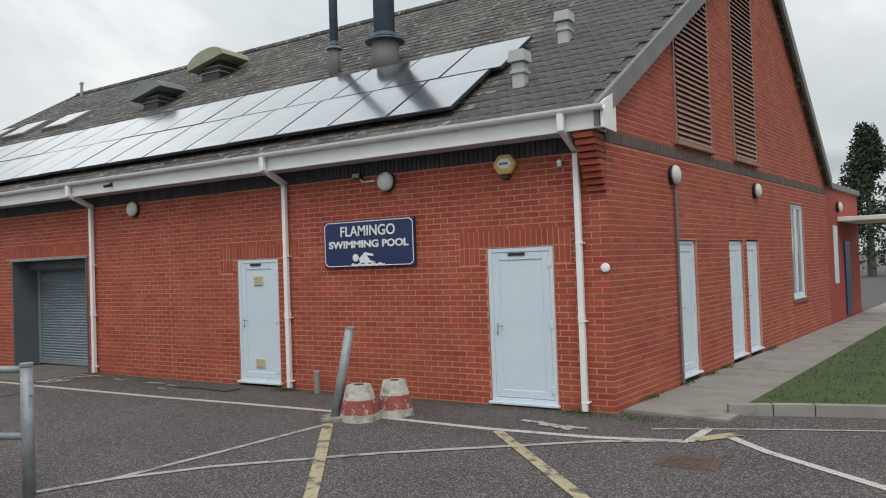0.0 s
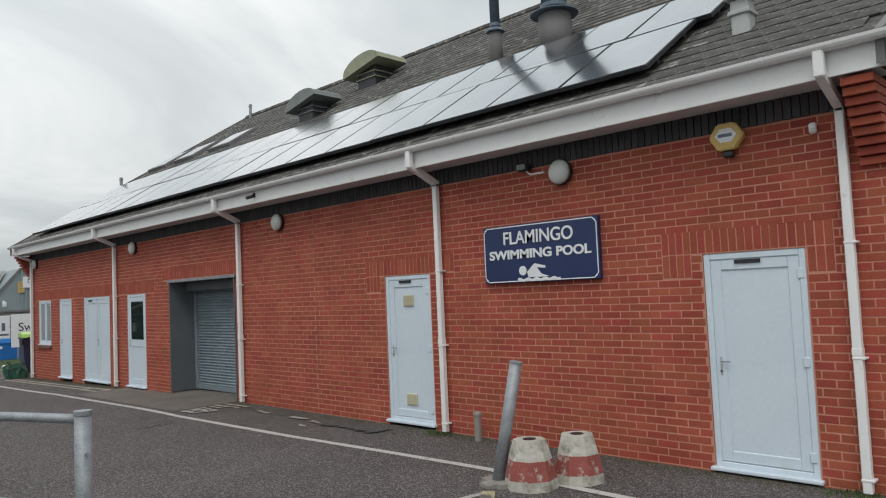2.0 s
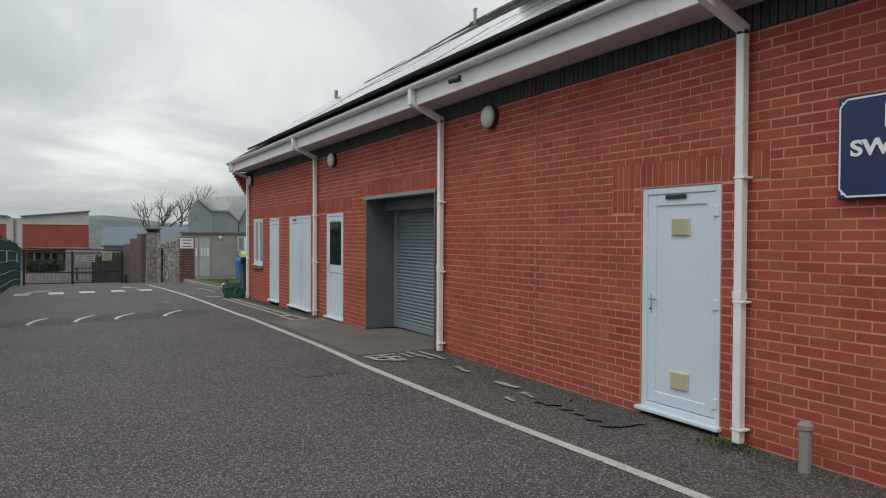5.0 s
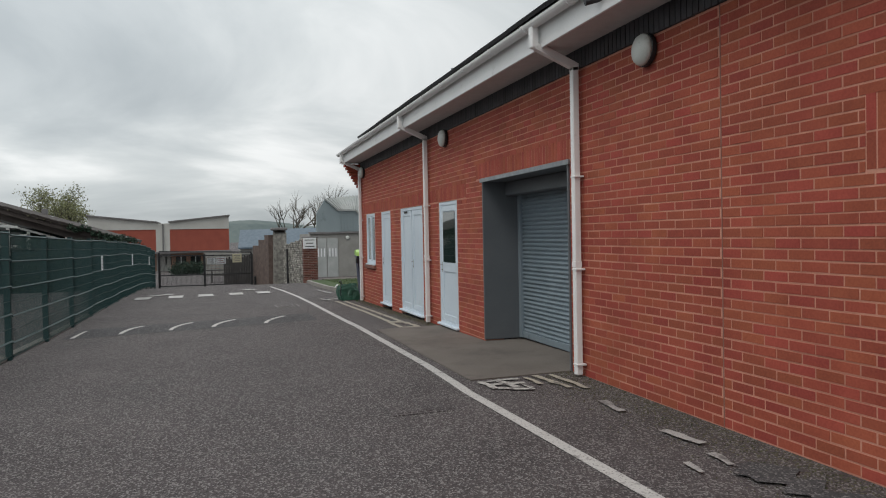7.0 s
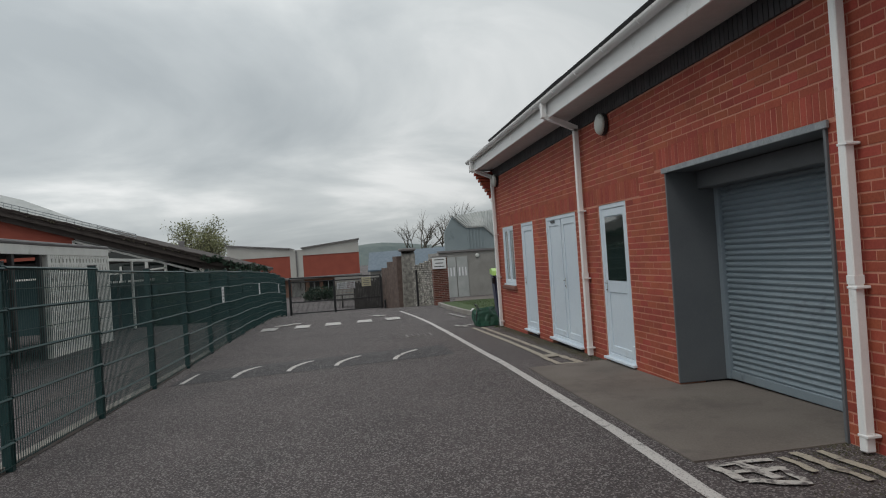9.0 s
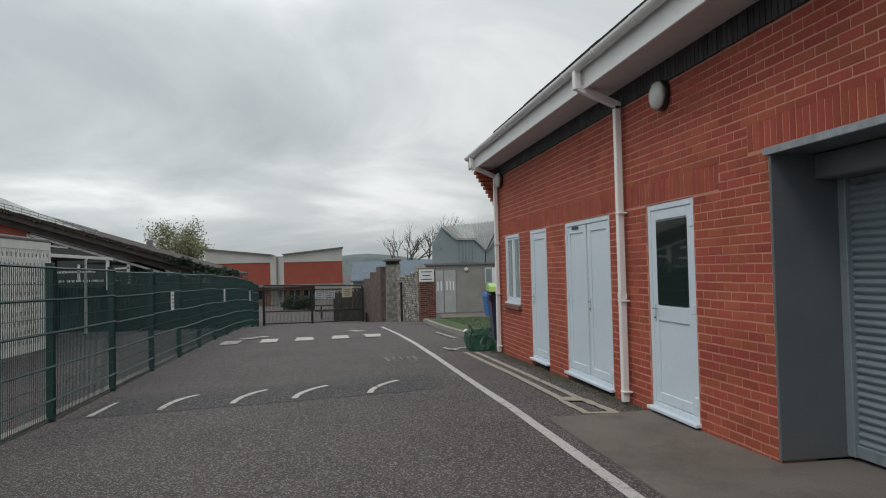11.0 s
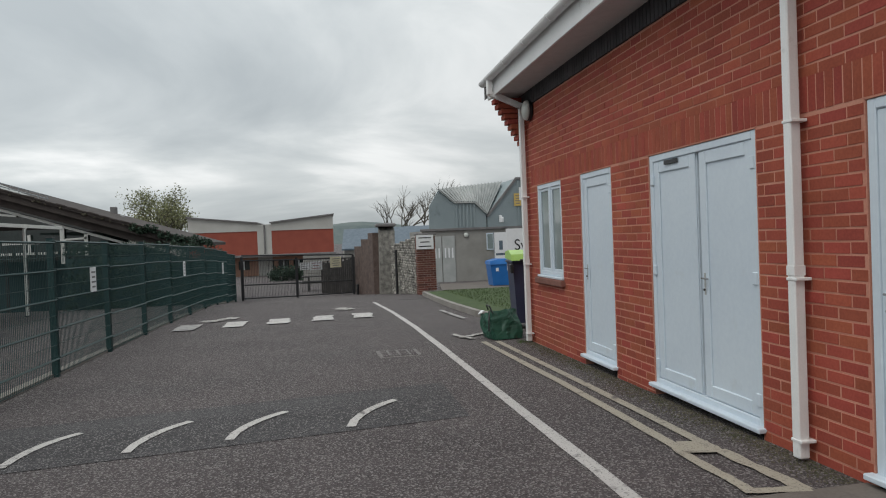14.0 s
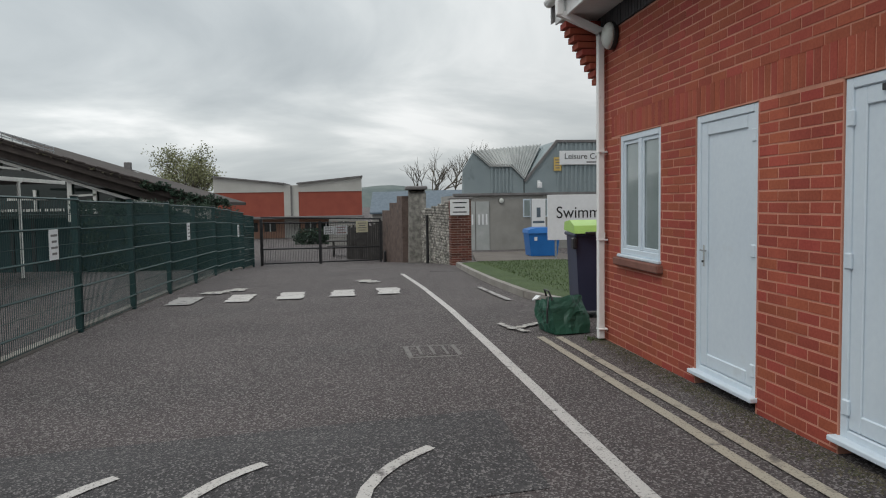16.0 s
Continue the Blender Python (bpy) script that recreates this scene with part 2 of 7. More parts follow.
RED_PANEL = material("far_red_brick_wall", (0.27, 0.065, 0.045), (0.33, 0.085, 0.055), rough=0.9, scale=1.2, bump=0.1)
RENDER_CREAM = material("pale_grey_render", (0.44, 0.43, 0.40), (0.52, 0.51, 0.48), rough=0.85, scale=0.8, bump=0.05)
SALMON = material("pale_salmon_brick", (0.36, 0.20, 0.14), (0.44, 0.26, 0.19), rough=0.9, scale=2, bump=0.1)
GRASS = material("mown_grass", (0.034, 0.060, 0.016), (0.066, 0.100, 0.030), rough=0.9, scale=3, detail_scale=120, bump=0.5, depth=0.03)
GRASS_BLADE = material("grass_blades", (0.038, 0.070, 0.018), (0.078, 0.118, 0.036), rough=0.8, scale=3, island=0.6, bump=0.0)
LEAF = material("spring_leaves", (0.17, 0.18, 0.085), (0.27, 0.28, 0.15), rough=0.8, scale=2, island=0.7, bump=0.0)
IVY = material("dark_ivy_leaves", (0.016, 0.040, 0.024), (0.034, 0.066, 0.038), rough=0.7, scale=2, island=0.7, bump=0.0)
CONIFER = material("dark_conifer_needles", (0.018, 0.034, 0.020), (0.036, 0.056, 0.032), rough=0.8, scale=2, island=0.6, bump=0.0)
BARK = material("grey_bark", (0.08, 0.07, 0.055), (0.14, 0.125, 0.10), rough=0.95, scale=6, bump=0.5)
WOOD_DARK = material("dark_creosoted_boards", (0.028, 0.026, 0.025), (0.06, 0.056, 0.053), rough=0.85, scale=4, island=0.5, bump=0.3)
FLINT = material("knapped_flint", (0.12, 0.115, 0.105), (0.42, 0.40, 0.36), rough=0.75, scale=6, island=1.1, bump=0.4)
BIN_BLUE = material("blue_bin_plastic", (0.012, 0.13, 0.42), (0.018, 0.17, 0.5), rough=0.4, scale=2, bump=0.02)
BIN_DARK = material("navy_grey_bin_plastic", (0.026, 0.034, 0.072), (0.042, 0.052, 0.10), rough=0.45, scale=3, bump=0.03)
BIN_LIME = material("lime_bin_lid", (0.33, 0.56, 0.13), (0.42, 0.66, 0.18), rough=0.4, scale=3, bump=0.02)
BAG_GREEN = material("green_woven_plastic_sack", (0.006, 0.045, 0.028), (0.014, 0.085, 0.052), rough=0.5, scale=5, detail_scale=140, bump=0.5)
IRON = material("rusty_cast_iron", (0.075, 0.05, 0.042), (0.13, 0.085, 0.07), rough=0.8, scale=8, bump=0.4)
LOUVRE = material("brown_louvre_blades", (0.25, 0.13, 0.10), (0.33, 0.175, 0.135), rough=0.6, scale=3, bump=0.03)
HILL = material("distant_wooded_hill", (0.10, 0.13, 0.13), (0.16, 0.19, 0.18), rough=1.0, scale=0.02, detail_scale=0.15, bump=0.0)
COWL = material("algae_green_cowl", (0.24, 0.26, 0.17), (0.34, 0.35, 0.25), rough=0.7, scale=3, stain=(0.16, 0.18, 0.12), stain_scale=3)
COWL_GREY = material("grey_green_cowl", (0.15, 0.175, 0.17), (0.22, 0.24, 0.23), rough=0.7, scale=3)
MOSS = material("moss_and_grit", (0.05, 0.055, 0.028), (0.12, 0.10, 0.075), rough=1.0, scale=9, island=0.9, bump=0.3)
LINE_WHITE = paint_material("worn_white_road_paint", (0.48, 0.46, 0.44), (0.12, 0.11, 0.108), 0.57)
LINE_FAINT = paint_material("faint_white_road_paint", (0.36, 0.345, 0.33), (0.115, 0.105, 0.103), 0.50, 5.0)
LINE_YELLOW = paint_material("faded_yellow_road_paint", (0.40, 0.34, 0.21), (0.11, 0.10, 0.092), 0.49, 6.0)
LINE_FLAKED = paint_material("flaked_white_road_paint", (0.44, 0.42, 0.39), (0.082, 0.071, 0.071), 0.49, 9.0, 30.0)
COVER_RIM = paint_material("worn_cover_rim", (0.17, 0.16, 0.15), (0.10, 0.092, 0.09), 0.5, 7.0, 40.0)
LINE_BUFF = paint_material("dirty_buff_road_paint", (0.36, 0.325, 0.26), (0.12, 0.108, 0.10), 0.55, 6.0)


# ---- mesh helpers ----
def mesh_object(name, bm, mat, smooth=False):
    me = bpy.data.meshes.new(name)
    bm.to_mesh(me)
    bm.free()
    me.materials.append(mat)
    if smooth:
        me.shade_smooth()
    return new(name, me)


def thing(name, m, label, category, group="", kind=""):
    ob = new(name)
    ob.empty_display_size = 0.1
    ob.matrix_world = m
    return tagged(ob, label, category, group, kind)


def part(name, bm, mat, parent, label="", smooth=False):
    ob = mesh_object(name, bm, mat, smooth)
    ob.parent = parent
    return tagged(ob, label)


def structure(name, bm, mat, label, category, smooth=False):
    return tagged(mesh_object(name, bm, mat, smooth), label, category, "", "structure")


def box(x0, x1, y0, y1, z0, z1, bevel=0.0, bm=None):
    bm = bm or bmesh.new()
    vs = [bm.verts.new(p) for p in ((x0, y0, z0), (x1, y0, z0), (x1, y1, z0), (x0, y1, z0), (x0, y0, z1), (x1, y0, z1), (x1, y1, z1), (x0, y1, z1))]
    fs = [bm.faces.new([vs[i] for i in f]) for f in ((3, 2, 1, 0), (4, 5, 6, 7), (0, 1, 5, 4), (1, 2, 6, 5), (2, 3, 7, 6), (3, 0, 4, 7))]
    if bevel:
        edges = list({e for f in fs for e in f.edges})
        bmesh.ops.bevel(bm, geom=edges, offset=bevel, segments=1, affect="EDGES")
    return bm


def rod(points, radius, sides=10, bm=None, caps=True, taper=None):
    bm = bm or bmesh.new()
    pts = [Vector(p) for p in points]
    rings = []
    for i, p in enumerate(pts):
        d = (pts[min(i + 1, len(pts) - 1)] - pts[max(i - 1, 0)]).normalized()
        side = d.cross(Vector((0, 0, 1)) if abs(d.z) < 0.9 else Vector((1, 0, 0))).normalized()
        other = d.cross(side)
        r = radius if taper is None else taper[i]
        rings.append([bm.verts.new(p + r * (math.cos(a) * side + math.sin(a) * other)) for a in (2 * math.pi * k / sides for k in range(sides))])
    for a, b in zip(rings, rings[1:]):
        for k in range(sides):
            bm.faces.new((a[k], a[(k + 1) % sides], b[(k + 1) % sides], b[k]))
    if caps:
        bm.faces.new(rings[0][::-1])
        bm.faces.new(rings[-1])
    bmesh.ops.recalc_face_normals(bm, faces=bm.faces[:])
    return bm


def prism(outline, offset, bm=None):
    """An outline of 3D points, pushed along offset."""
    bm = bm or bmesh.new()
    a = [bm.verts.new(p) for p in outline]
    b = [bm.verts.new(Vector(p) + Vector(offset)) for p in outline]
    n = len(a)
    fs = [bm.faces.new(a), bm.faces.new(b[::-1])]
    fs += [bm.faces.new((a[i], b[i], b[(i + 1) % n], a[(i + 1) % n])) for i in range(n)]
    bmesh.ops.recalc_face_normals(bm, faces=fs)
    return bm


def lathe(profile, sides=20, bm=None):
    """A profile of (radius, z) turned about z."""
    bm = bm or bmesh.new()
    rings = [[bm.verts.new((r * math.cos(a), r * math.sin(a), z)) for a in (2 * math.pi * k / sides for k in range(sides))] for r, z in profile]
    for a, b in zip(rings, rings[1:]):
        for k in range(sides):
            bm.faces.new((a[k], a[(k + 1) % sides], b[(k + 1) % sides], b[k]))
    bm.faces.new(rings[0][::-1])
    bm.faces.new(rings[-1])
    bmesh.ops.recalc_face_normals(bm, faces=bm.faces[:])
    return bm


def lettering(name, words, size, m, mat, parent, width=None, depth=0.004, bold=0.0):
    curve = bpy.data.curves.new(name, "FONT")
    curve.body, curve.size, curve.extrude, curve.align_x, curve.align_y = words, size, depth, "CENTER", "CENTER"
    curve.offset = bold
    tmp = bpy.data.objects.new(name, curve)
    me = bpy.data.meshes.new_from_object(tmp)
    bpy.data.objects.remove(tmp)
    if width:
        xs = [v.co.x for v in me.vertices]
        k = width / (max(xs) - min(xs))
        for v in me.vertices:
            v.co.x *= k
    me.materials.clear()
    me.materials.append(mat)
    ob = new(name, me)
    ob.parent, ob.matrix_basis = parent, m
    return ob


def joined(name, verts, faces, mat):
    me = bpy.data.meshes.new(name)
    me.from_pydata(verts, [], faces)
    me.update()
    me.materials.append(mat)
    return new(name, me)


# ---- the ground's height ----
SLOPE_X = [-400, -80, -47, -38, -31, -25.2, -21, -19.3, -14, 0, 100]
SLOPE_Z = [-2.5, -1.6, -0.98, -0.43, -0.28, -0.16, -0.095, -0.06, 0, -0.02, -0.02]
CROSS_X, CROSS_Z = [-31, -26, -21, -14, 100], [0, -0.05, -0.085, -0.04, -0.04]


def hump_height(x, y):
    u = (x + 21.69 + 0.13 * (y - 5.5)) / 0.78
    edge = min(1, max(0, (7.6 - y) / 0.35), max(0, (y - 3.2) / 0.3))
    return 0.055 * (0.5 + 0.5 * math.cos(math.pi * u)) * edge if abs(u) < 1 else 0.0


def ground_z(x, y):
    z = float(np.interp(x, SLOPE_X, SLOPE_Z))
    rise = min(1, max(0, (x + 4.5) / 5)) * min(1, max(0, (4.8 - y) / 5))
    fall = float(np.interp(x, CROSS_X, CROSS_Z)) * min(1.1, max(0, (9.3 - y) / 6))
    return z + fall + 0.38 * rise * rise * (3 - 2 * rise)


def strip(bm, points, width, lift=0.005, step=0.5, hump=False, ragged=0.08):
    """A painted line along points on the ground."""
    pts = []
    for (x0, y0), (x1, y1) in zip(points, points[1:]):
        n = max(1, int(math.hypot(x1 - x0, y1 - y0) / step))
        pts += [(x0 + (x1 - x0) * i / n, y0 + (y1 - y0) * i / n) for i in range(n)]
    pts.append(points[-1])
    rows = []
    for i, (x, y) in enumerate(pts):
        a, b = pts[max(0, i - 1)], pts[min(len(pts) - 1, i + 1)]
        d = Vector((b[0] - a[0], b[1] - a[1])).normalized()
        row = []
        for k in (-1, 1):
            f = 3.4 if ragged < 0.2 else 7.0
            w = width * 0.5 * (1 + ragged * 1.6 * noise.noise((x * f, y * f + k * 9.0, width)))
            px, py = x - k * d.y * w, y + k * d.x * w
            row.append(bm.verts.new((px, py, ground_z(px, py) + lift + (hump_height(px, py) if hump else 0))))
        rows.append(row)
    for (a, b), (c, d) in zip(rows, rows[1:]):
        bm.faces.new((a, c, d, b))
    return bm


LAID = []


def marking(name, points, width, mat, label, step=0.5, hump=False, lift=0.004, ragged=0.08):
    LAID.append(name)
    bm = strip(bmesh.new(), points, width, lift + 0.0004 * len(LAID), step, hump, ragged)
    bmesh.ops.recalc_face_normals(bm, faces=bm.faces[:])
    if sum(f.normal.z for f in bm.faces) < 0:
        bmesh.ops.reverse_faces(bm, faces=bm.faces[:])
    return tagged(mesh_object(name, bm, mat), label, "road marking", "", "structure")


# ---- ground ----
def build_ground():
    xs = [-1500, -600, -400, -200, -120, -80, -60, -52, -47, -44, -41.5, -39, -38, -37, -35, -33, -31, -29, -27.5, -26, -25.2, -24, -22, -21, -20.2, -19.3, -18, -16.5, -15, -14, -10] + [-5 + 0.5 * i for i in range(13)] + [3, 6, 15, 40, 120, 500, 1500]
    ys = [-1500, -500, -120, -40, -15, -8, -4] + [-2 + 0.5 * i for i in range(15)] + [5.5, 6.5, 7.5, 8.4, 9.3, 12, 20, 40, 120, 500, 1500]
    verts = [(x, y, ground_z(x, y)) for y in ys for x in xs]
    n = len(xs)
    faces = [(j * n + i, j * n + i + 1, (j + 1) * n + i + 1, (j + 1) * n + i) for j in range(len(ys) - 1) for i in range(n - 1)]
    tagged(joined("ground", verts, faces, ASPHALT), "worn purple-grey tarmac yard and road with exposed stone chips", "tarmac", "", "structure")


build_ground()


def build_hump():
    verts, faces = [], []
    nx, ny = 26, 34
    for j in range(ny + 1):
        y = 3.2 + 4.4 * j / ny
        for i in range(nx + 1):
            x = -21.69 - 0.13 * (y - 5.5) - 0.78 + 1.56 * i / nx
            verts.append((x, y, ground_z(x, y) + 0.004 + hump_height(x, y)))
    for j in range(ny):
        for i in range(nx):
            a = j * (nx + 1) + i
            faces.append((a, a + 1, a + nx + 2, a + nx + 1))
    ob = joined("speed_hump", verts, faces, DARK_TARMAC)
    ob.data.shade_smooth()
    tagged(ob, "dark tarmac speed hump laid across the road", "speed hump", "", "structure")


build_hump()
for x0, y0, x1, y1 in ((-20.70, 3.35, -21.35, 3.48), (-20.86, 4.09, -21.56, 4.43), (-20.98, 4.92, -21.64, 5.28), (-21.08, 5.66, -21.70, 6.07), (-21.15, 6.61, -21.80, 7.03)):
    dx, dy = x1 - x0, y1 - y0
    pts = [(x0 + dx * s ** 0.85, y0 + dy * s ** 1.6) for s in (0, 0.2, 0.4, 0.6, 0.8, 1)]
    marking("hump_stripe", pts, 0.075, LINE_WHITE, "worn white stripe painted up the face of the speed hump", 0.06, True, 0.010)

# the long white edge line and the other paint
marking("edge_line", [(-2.5, 8.36), (-3.45, 8.17), (-4.6, 8.10), (-5.83, 8.12), (-7.1, 8.19), (-8.5, 8.14), (-10.3, 8.04), (-13.4, 7.97), (-15.0, 8.02), (-19.5, 8.05), (-25.2, 8.02), (-28.3, 8.0), (-32, 7.9), (-35.6, 7.73)], 0.10, LINE_WHITE, "long worn white line painted along the edge of the road")
marking("corner_line", [(-2.5, 8.36), (-2.42, 9.02)], 0.10, LINE_WHITE, "short white painted kink by the building corner")
marking("bay_line", [(-2.23, 8.78), (-1.75, 8.25), (-0.83, 7.52), (0.4, 6.5)], 0.10, LINE_WHITE, "worn white parking bay line on tarmac")
marking("thin_line", [(-2.98, 8.75), (-2.15, 9.08), (-0.6, 9.6), (1.5, 10.2)], 0.05, LINE_FAINT, "thin faint white line near the kerb")
marking("bay_line", [(-7.25, 4.4), (-6.92, 5.02), (-6.73, 6.15), (-6.52, 7.55)], 0.08, LINE_FAINT, "faint white parking bay line")
marking("bay_line", [(-6.9, 5.05), (-6.36, 5.71), (-5.09, 6.79), (-3.38, 7.99), (-2.55, 8.39)], 0.08, LINE_FAINT, "faint white diagonal bay line")
marking("yellow_line", [(-6.53, 7.60), (-4.97, 5.55), (-4.2, 4.5)], 0.12, LINE_YELLOW, "faded yellow bay line on tarmac")
marking("yellow_line", [(-4.47, 8.03), (-3.1, 6.57), (-2.0, 5.4)], 0.12, LINE_YELLOW, "faded yellow bay line on tarmac")
marking("yellow_patch", [(-2.45, 8.46), (-2.1, 8.86)], 0.16, LINE_YELLOW, "faded yellow paint patch")
marking("smear_line", [(-4.45, 8.62), (-3.6, 8.48)], 0.06, LINE_FLAKED, "flaked remains of a white line", 0.06, ragged=0.8)
marking("smear_line", [(-4.2, 8.52), (-3.75, 8.40)], 0.08, LINE_FLAKED, "flaked remains of a white line", 0.06, ragged=0.8)
marking("double_line", [(-19.62, 8.71), (-20.9, 8.73), (-22.2, 8.73), (-23.7, 8.70), (-25.6, 8.67)], 0.085, LINE_BUFF, "dirty buff road line beside the building")
marking("double_line", [(-19.62, 8.91), (-20.8, 8.92), (-22.2, 8.91), (-23.6, 8.89), (-25.55, 8.87)], 0.08, LINE_BUFF, "dirty buff road line beside the building")
for a, b, w in (((-19.6, 8.68), (-18.83, 8.68), 0.08), ((-19.58, 8.92), (-18.76, 8.96), 0.09), ((-19.66, 8.65), (-19.6, 8.95), 0.14), ((-18.84, 8.64), (-18.77, 8.99), 0.08)):
    marking("hatch_line", [a, b], w, LINE_BUFF, "worn buff paint box at the start of the double lines", 0.08, ragged=0.35)
for a, b, w in (((-13.82, 8.22), (-13.45, 8.27), 0.07), ((-13.80, 8.40), (-13.42, 8.48), 0.08), ((-13.80, 8.24), (-13.79, 8.64), 0.06), ((-13.62, 8.26), (-13.60, 8.62), 0.07), ((-13.44, 8.28), (-13.28, 8.56), 0.07), ((-13.62, 8.60), (-13.26, 8.56), 0.06)):
    marking("paint_remnant", [a, b], w, LINE_FLAKED, "flaked white letter remains on the tarmac", 0.04, ragged=0.5)
for a, b, w in (((-13.87, 8.85), (-13.2, 8.92), 0.07), ((-13.84, 9.02), (-13.1, 9.06), 0.06), ((-13.80, 8.72), (-13.45, 8.74), 0.05)):
    marking("yellow_remnant", [a, b], w, LINE_BUFF, "worn yellow line remains by the loading door", 0.04, ragged=0.5)
marking("paint_blob", [(-19.72, 8.72), (-19.66, 8.92)], 0.26, LINE_BUFF, "dirty buff paint blob across the double lines", 0.04, ragged=0.25)
marking("oil_stain", [(-10.75, 8.86), (-10.2, 8.9), (-9.5, 8.86)], 0.34, DARK_TARMAC, "dark oily stain on the tarmac outside a door", 0.05, ragged=0.75)
for a, b, w in (((-12.6, 8.92), (-12.2, 8.88), 0.07), ((-11.6, 8.86), (-11.2, 8.9), 0.08), ((-11.0, 8.82), (-10.75, 8.78), 0.07), ((-10.9, 8.55), (-10.7, 8.52), 0.05)):
    marking("paint_remnant", [a, b], w, LINE_FAINT, "flaked scrap of white paint on the tarmac", 0.03, ragged=0.5)
for y, mat in ((3.62, LINE_FAINT), (4.55, LINE_WHITE), (5.43, LINE_WHITE), (6.35, LINE_WHITE), (7.2, LINE_WHITE)):
    marking("give_way_block", [(-30.0 - 0.2 * (y - 3.4), y), (-31.15 - 0.2 * (y - 3.4), y)], 0.42, mat, "worn white block of a broken line across the road", 0.12, ragged=0.22)
marking("worn_blob", [(-31.7, 3.75), (-32.6, 4.4)], 0.35, LINE_FLAKED, "worn smear of white paint", 0.08, ragged=0.8)
marking("worn_blob", [(-33.2, 6.95), (-34.0, 6.75)], 0.3, LINE_FLAKED, "worn smear of white paint", 0.08, ragged=0.8)
marking("dash", [(-31.5, 8.96), (-29.2, 9.07)], 0.10, LINE_FAINT, "short dashed white line near the grass kerb")
marking("dash", [(-26.7, 8.40), (-25.95, 8.6)], 0.09, LINE_FLAKED, "flaked white mark on the road", 0.06, ragged=0.8)
marking("dash", [(-26.6, 8.95), (-26.2, 8.45)], 0.12, LINE_FLAKED, "flaked white mark on the road", 0.06, ragged=0.8)


def manhole(x, y, w, d, mat, label, ribs, turn=0.0, lid=None):
    z = ground_z(x, y)
    t = thing("manhole_cover", pose(x, y, z, 0, 0, turn), label, "manhole cover")
    part("rim", box(-w / 2, w / 2, -d / 2, d / 2, -0.03, 0.006), mat, t)
    part("lid", box(-w / 2 + 0.05, w / 2 - 0.05, -d / 2 + 0.05, d / 2 - 0.05, -0.03, 0.010), lid or mat, t)
    for i in range(ribs):
        yy = -d / 2 + 0.08 + (d - 0.16) * (i + 0.5) / ribs
        part("rib", box(-w / 2 + 0.08, w / 2 - 0.08, yy - 0.014, yy + 0.014, 0.006, 0.015), mat, t)


manhole(-2.33, 7.66, 0.54, 0.45, IRON, "rusty ribbed iron gully grate set in the tarmac", 7)
manhole(-25.08, 7.38, 0.60, 0.56, COVER_RIM, "square tarmac-filled access cover with a pale rim in the road", 3, 2, ASPHALT)
manhole(-13.1, 7.4, 0.55, 0.6, ASPHALT, "tarmac-filled access cover flush in the road", 3)


def ground_patch(name, outline, lift, thick, mat, label, category):
    zs = [ground_z(x, y) + lift for x, y in outline]
    bm = prism([(x, y, z) for (x, y), z in zip(outline, zs)], (0, 0, -thick))
    return structure(name, bm, mat, label, category)


ground_patch("loading_slab", [(-18.74, 8.24), (-13.93, 8.17), (-13.98, 9.93), (-16.56, 9.93), (-16.56, 9.33), (-18.76, 9.33)], 0.012, 0.2, SLAB, "brown stained concrete apron before the roller shutter", "concrete slab")

# gable direction: the end wall leans 7.5 degrees off square
CORNER = Vector((-3.555, 9.33, 0))
GABLE = pose(CORNER.x, CORNER.y, 0, 0, 0, 82.5)


def on_gable(s, out=0.0, z=0.0):
    return GABLE @ Vector((s, -out, z))


def path_and_grass():
    n = 11
    for i in range(n):
        a, b = 0.2 + 1.9 * i, 0.2 + 1.9 * (i + 1) - 0.012
        o = [on_gable(a, 0.01), on_gable(a, 1.25), on_gable(b, 1.25), on_gable(b, 0.01)]
        bm = prism([(p.x, p.y, ground_z(p.x, p.y) + 0.03 + 0.004 * (i % 3)) for p in o], (0, 0, -0.2))
        structure("path_slab", bm, CONCRETE, "grey concrete path bay along the end wall", "path")
    o = [on_gable(0.85, 1.27), Vector((-0.4, 10.4, 0)), Vector((3.2, 11.3, 0)), Vector((20, 15.5, 0)), Vector((60, 60, 0)), on_gable(45, 1.27)]
    structure("lawn", prism([(p.x, p.y, 0.09) for p in o], (0, 0, -0.2)), GRASS, "short green lawn behind a concrete kerb", "lawn")
    verts, faces = [], []
    rnd = random.Random(4)
    while len(faces) < 9000:
        x, y = rnd.uniform(-2.2, 4), rnd.uniform(10, 26)
        if y < 10.06 + 0.25 * (x + 2.3) or (Vector((x, y, 0)) - on_gable(0, 1.3)).dot(GABLE.to_3x3() @ Vector((0, -1, 0))) < 0.03:
            continue
        grass_blade(rnd, verts, faces, x, y, 0.09)
    tagged(joined("grass", verts, faces, GRASS_BLADE), "short green grass blades on the lawn", "grass", "", "stuff")
    pts = [(-2.35, 9.72), (-1.9, 9.9), (-1.48, 10.04), (-0.4, 10.3), (0.8, 10.6), (2.0, 10.9), (3.2, 11.2)]
    for (x0, y0), (x1, y1) in zip(pts, pts[1:]):
        d = Vector((x1 - x0, y1 - y0, 0)).normalized()
        nrm = Vector((-d.y, d.x, 0)) * 0.13
        a, b = Vector((x0, y0, 0)) + d * 0.006, Vector((x1, y1, 0)) - d * 0.006
        bm = prism([(*p.xy, 0.11) for p in (a, b, b + nrm, a + nrm)], (0, 0, -0.25))
        structure("kerb", bm, CONCRETE, "grey concrete kerb stone edging the lawn", "kerb")


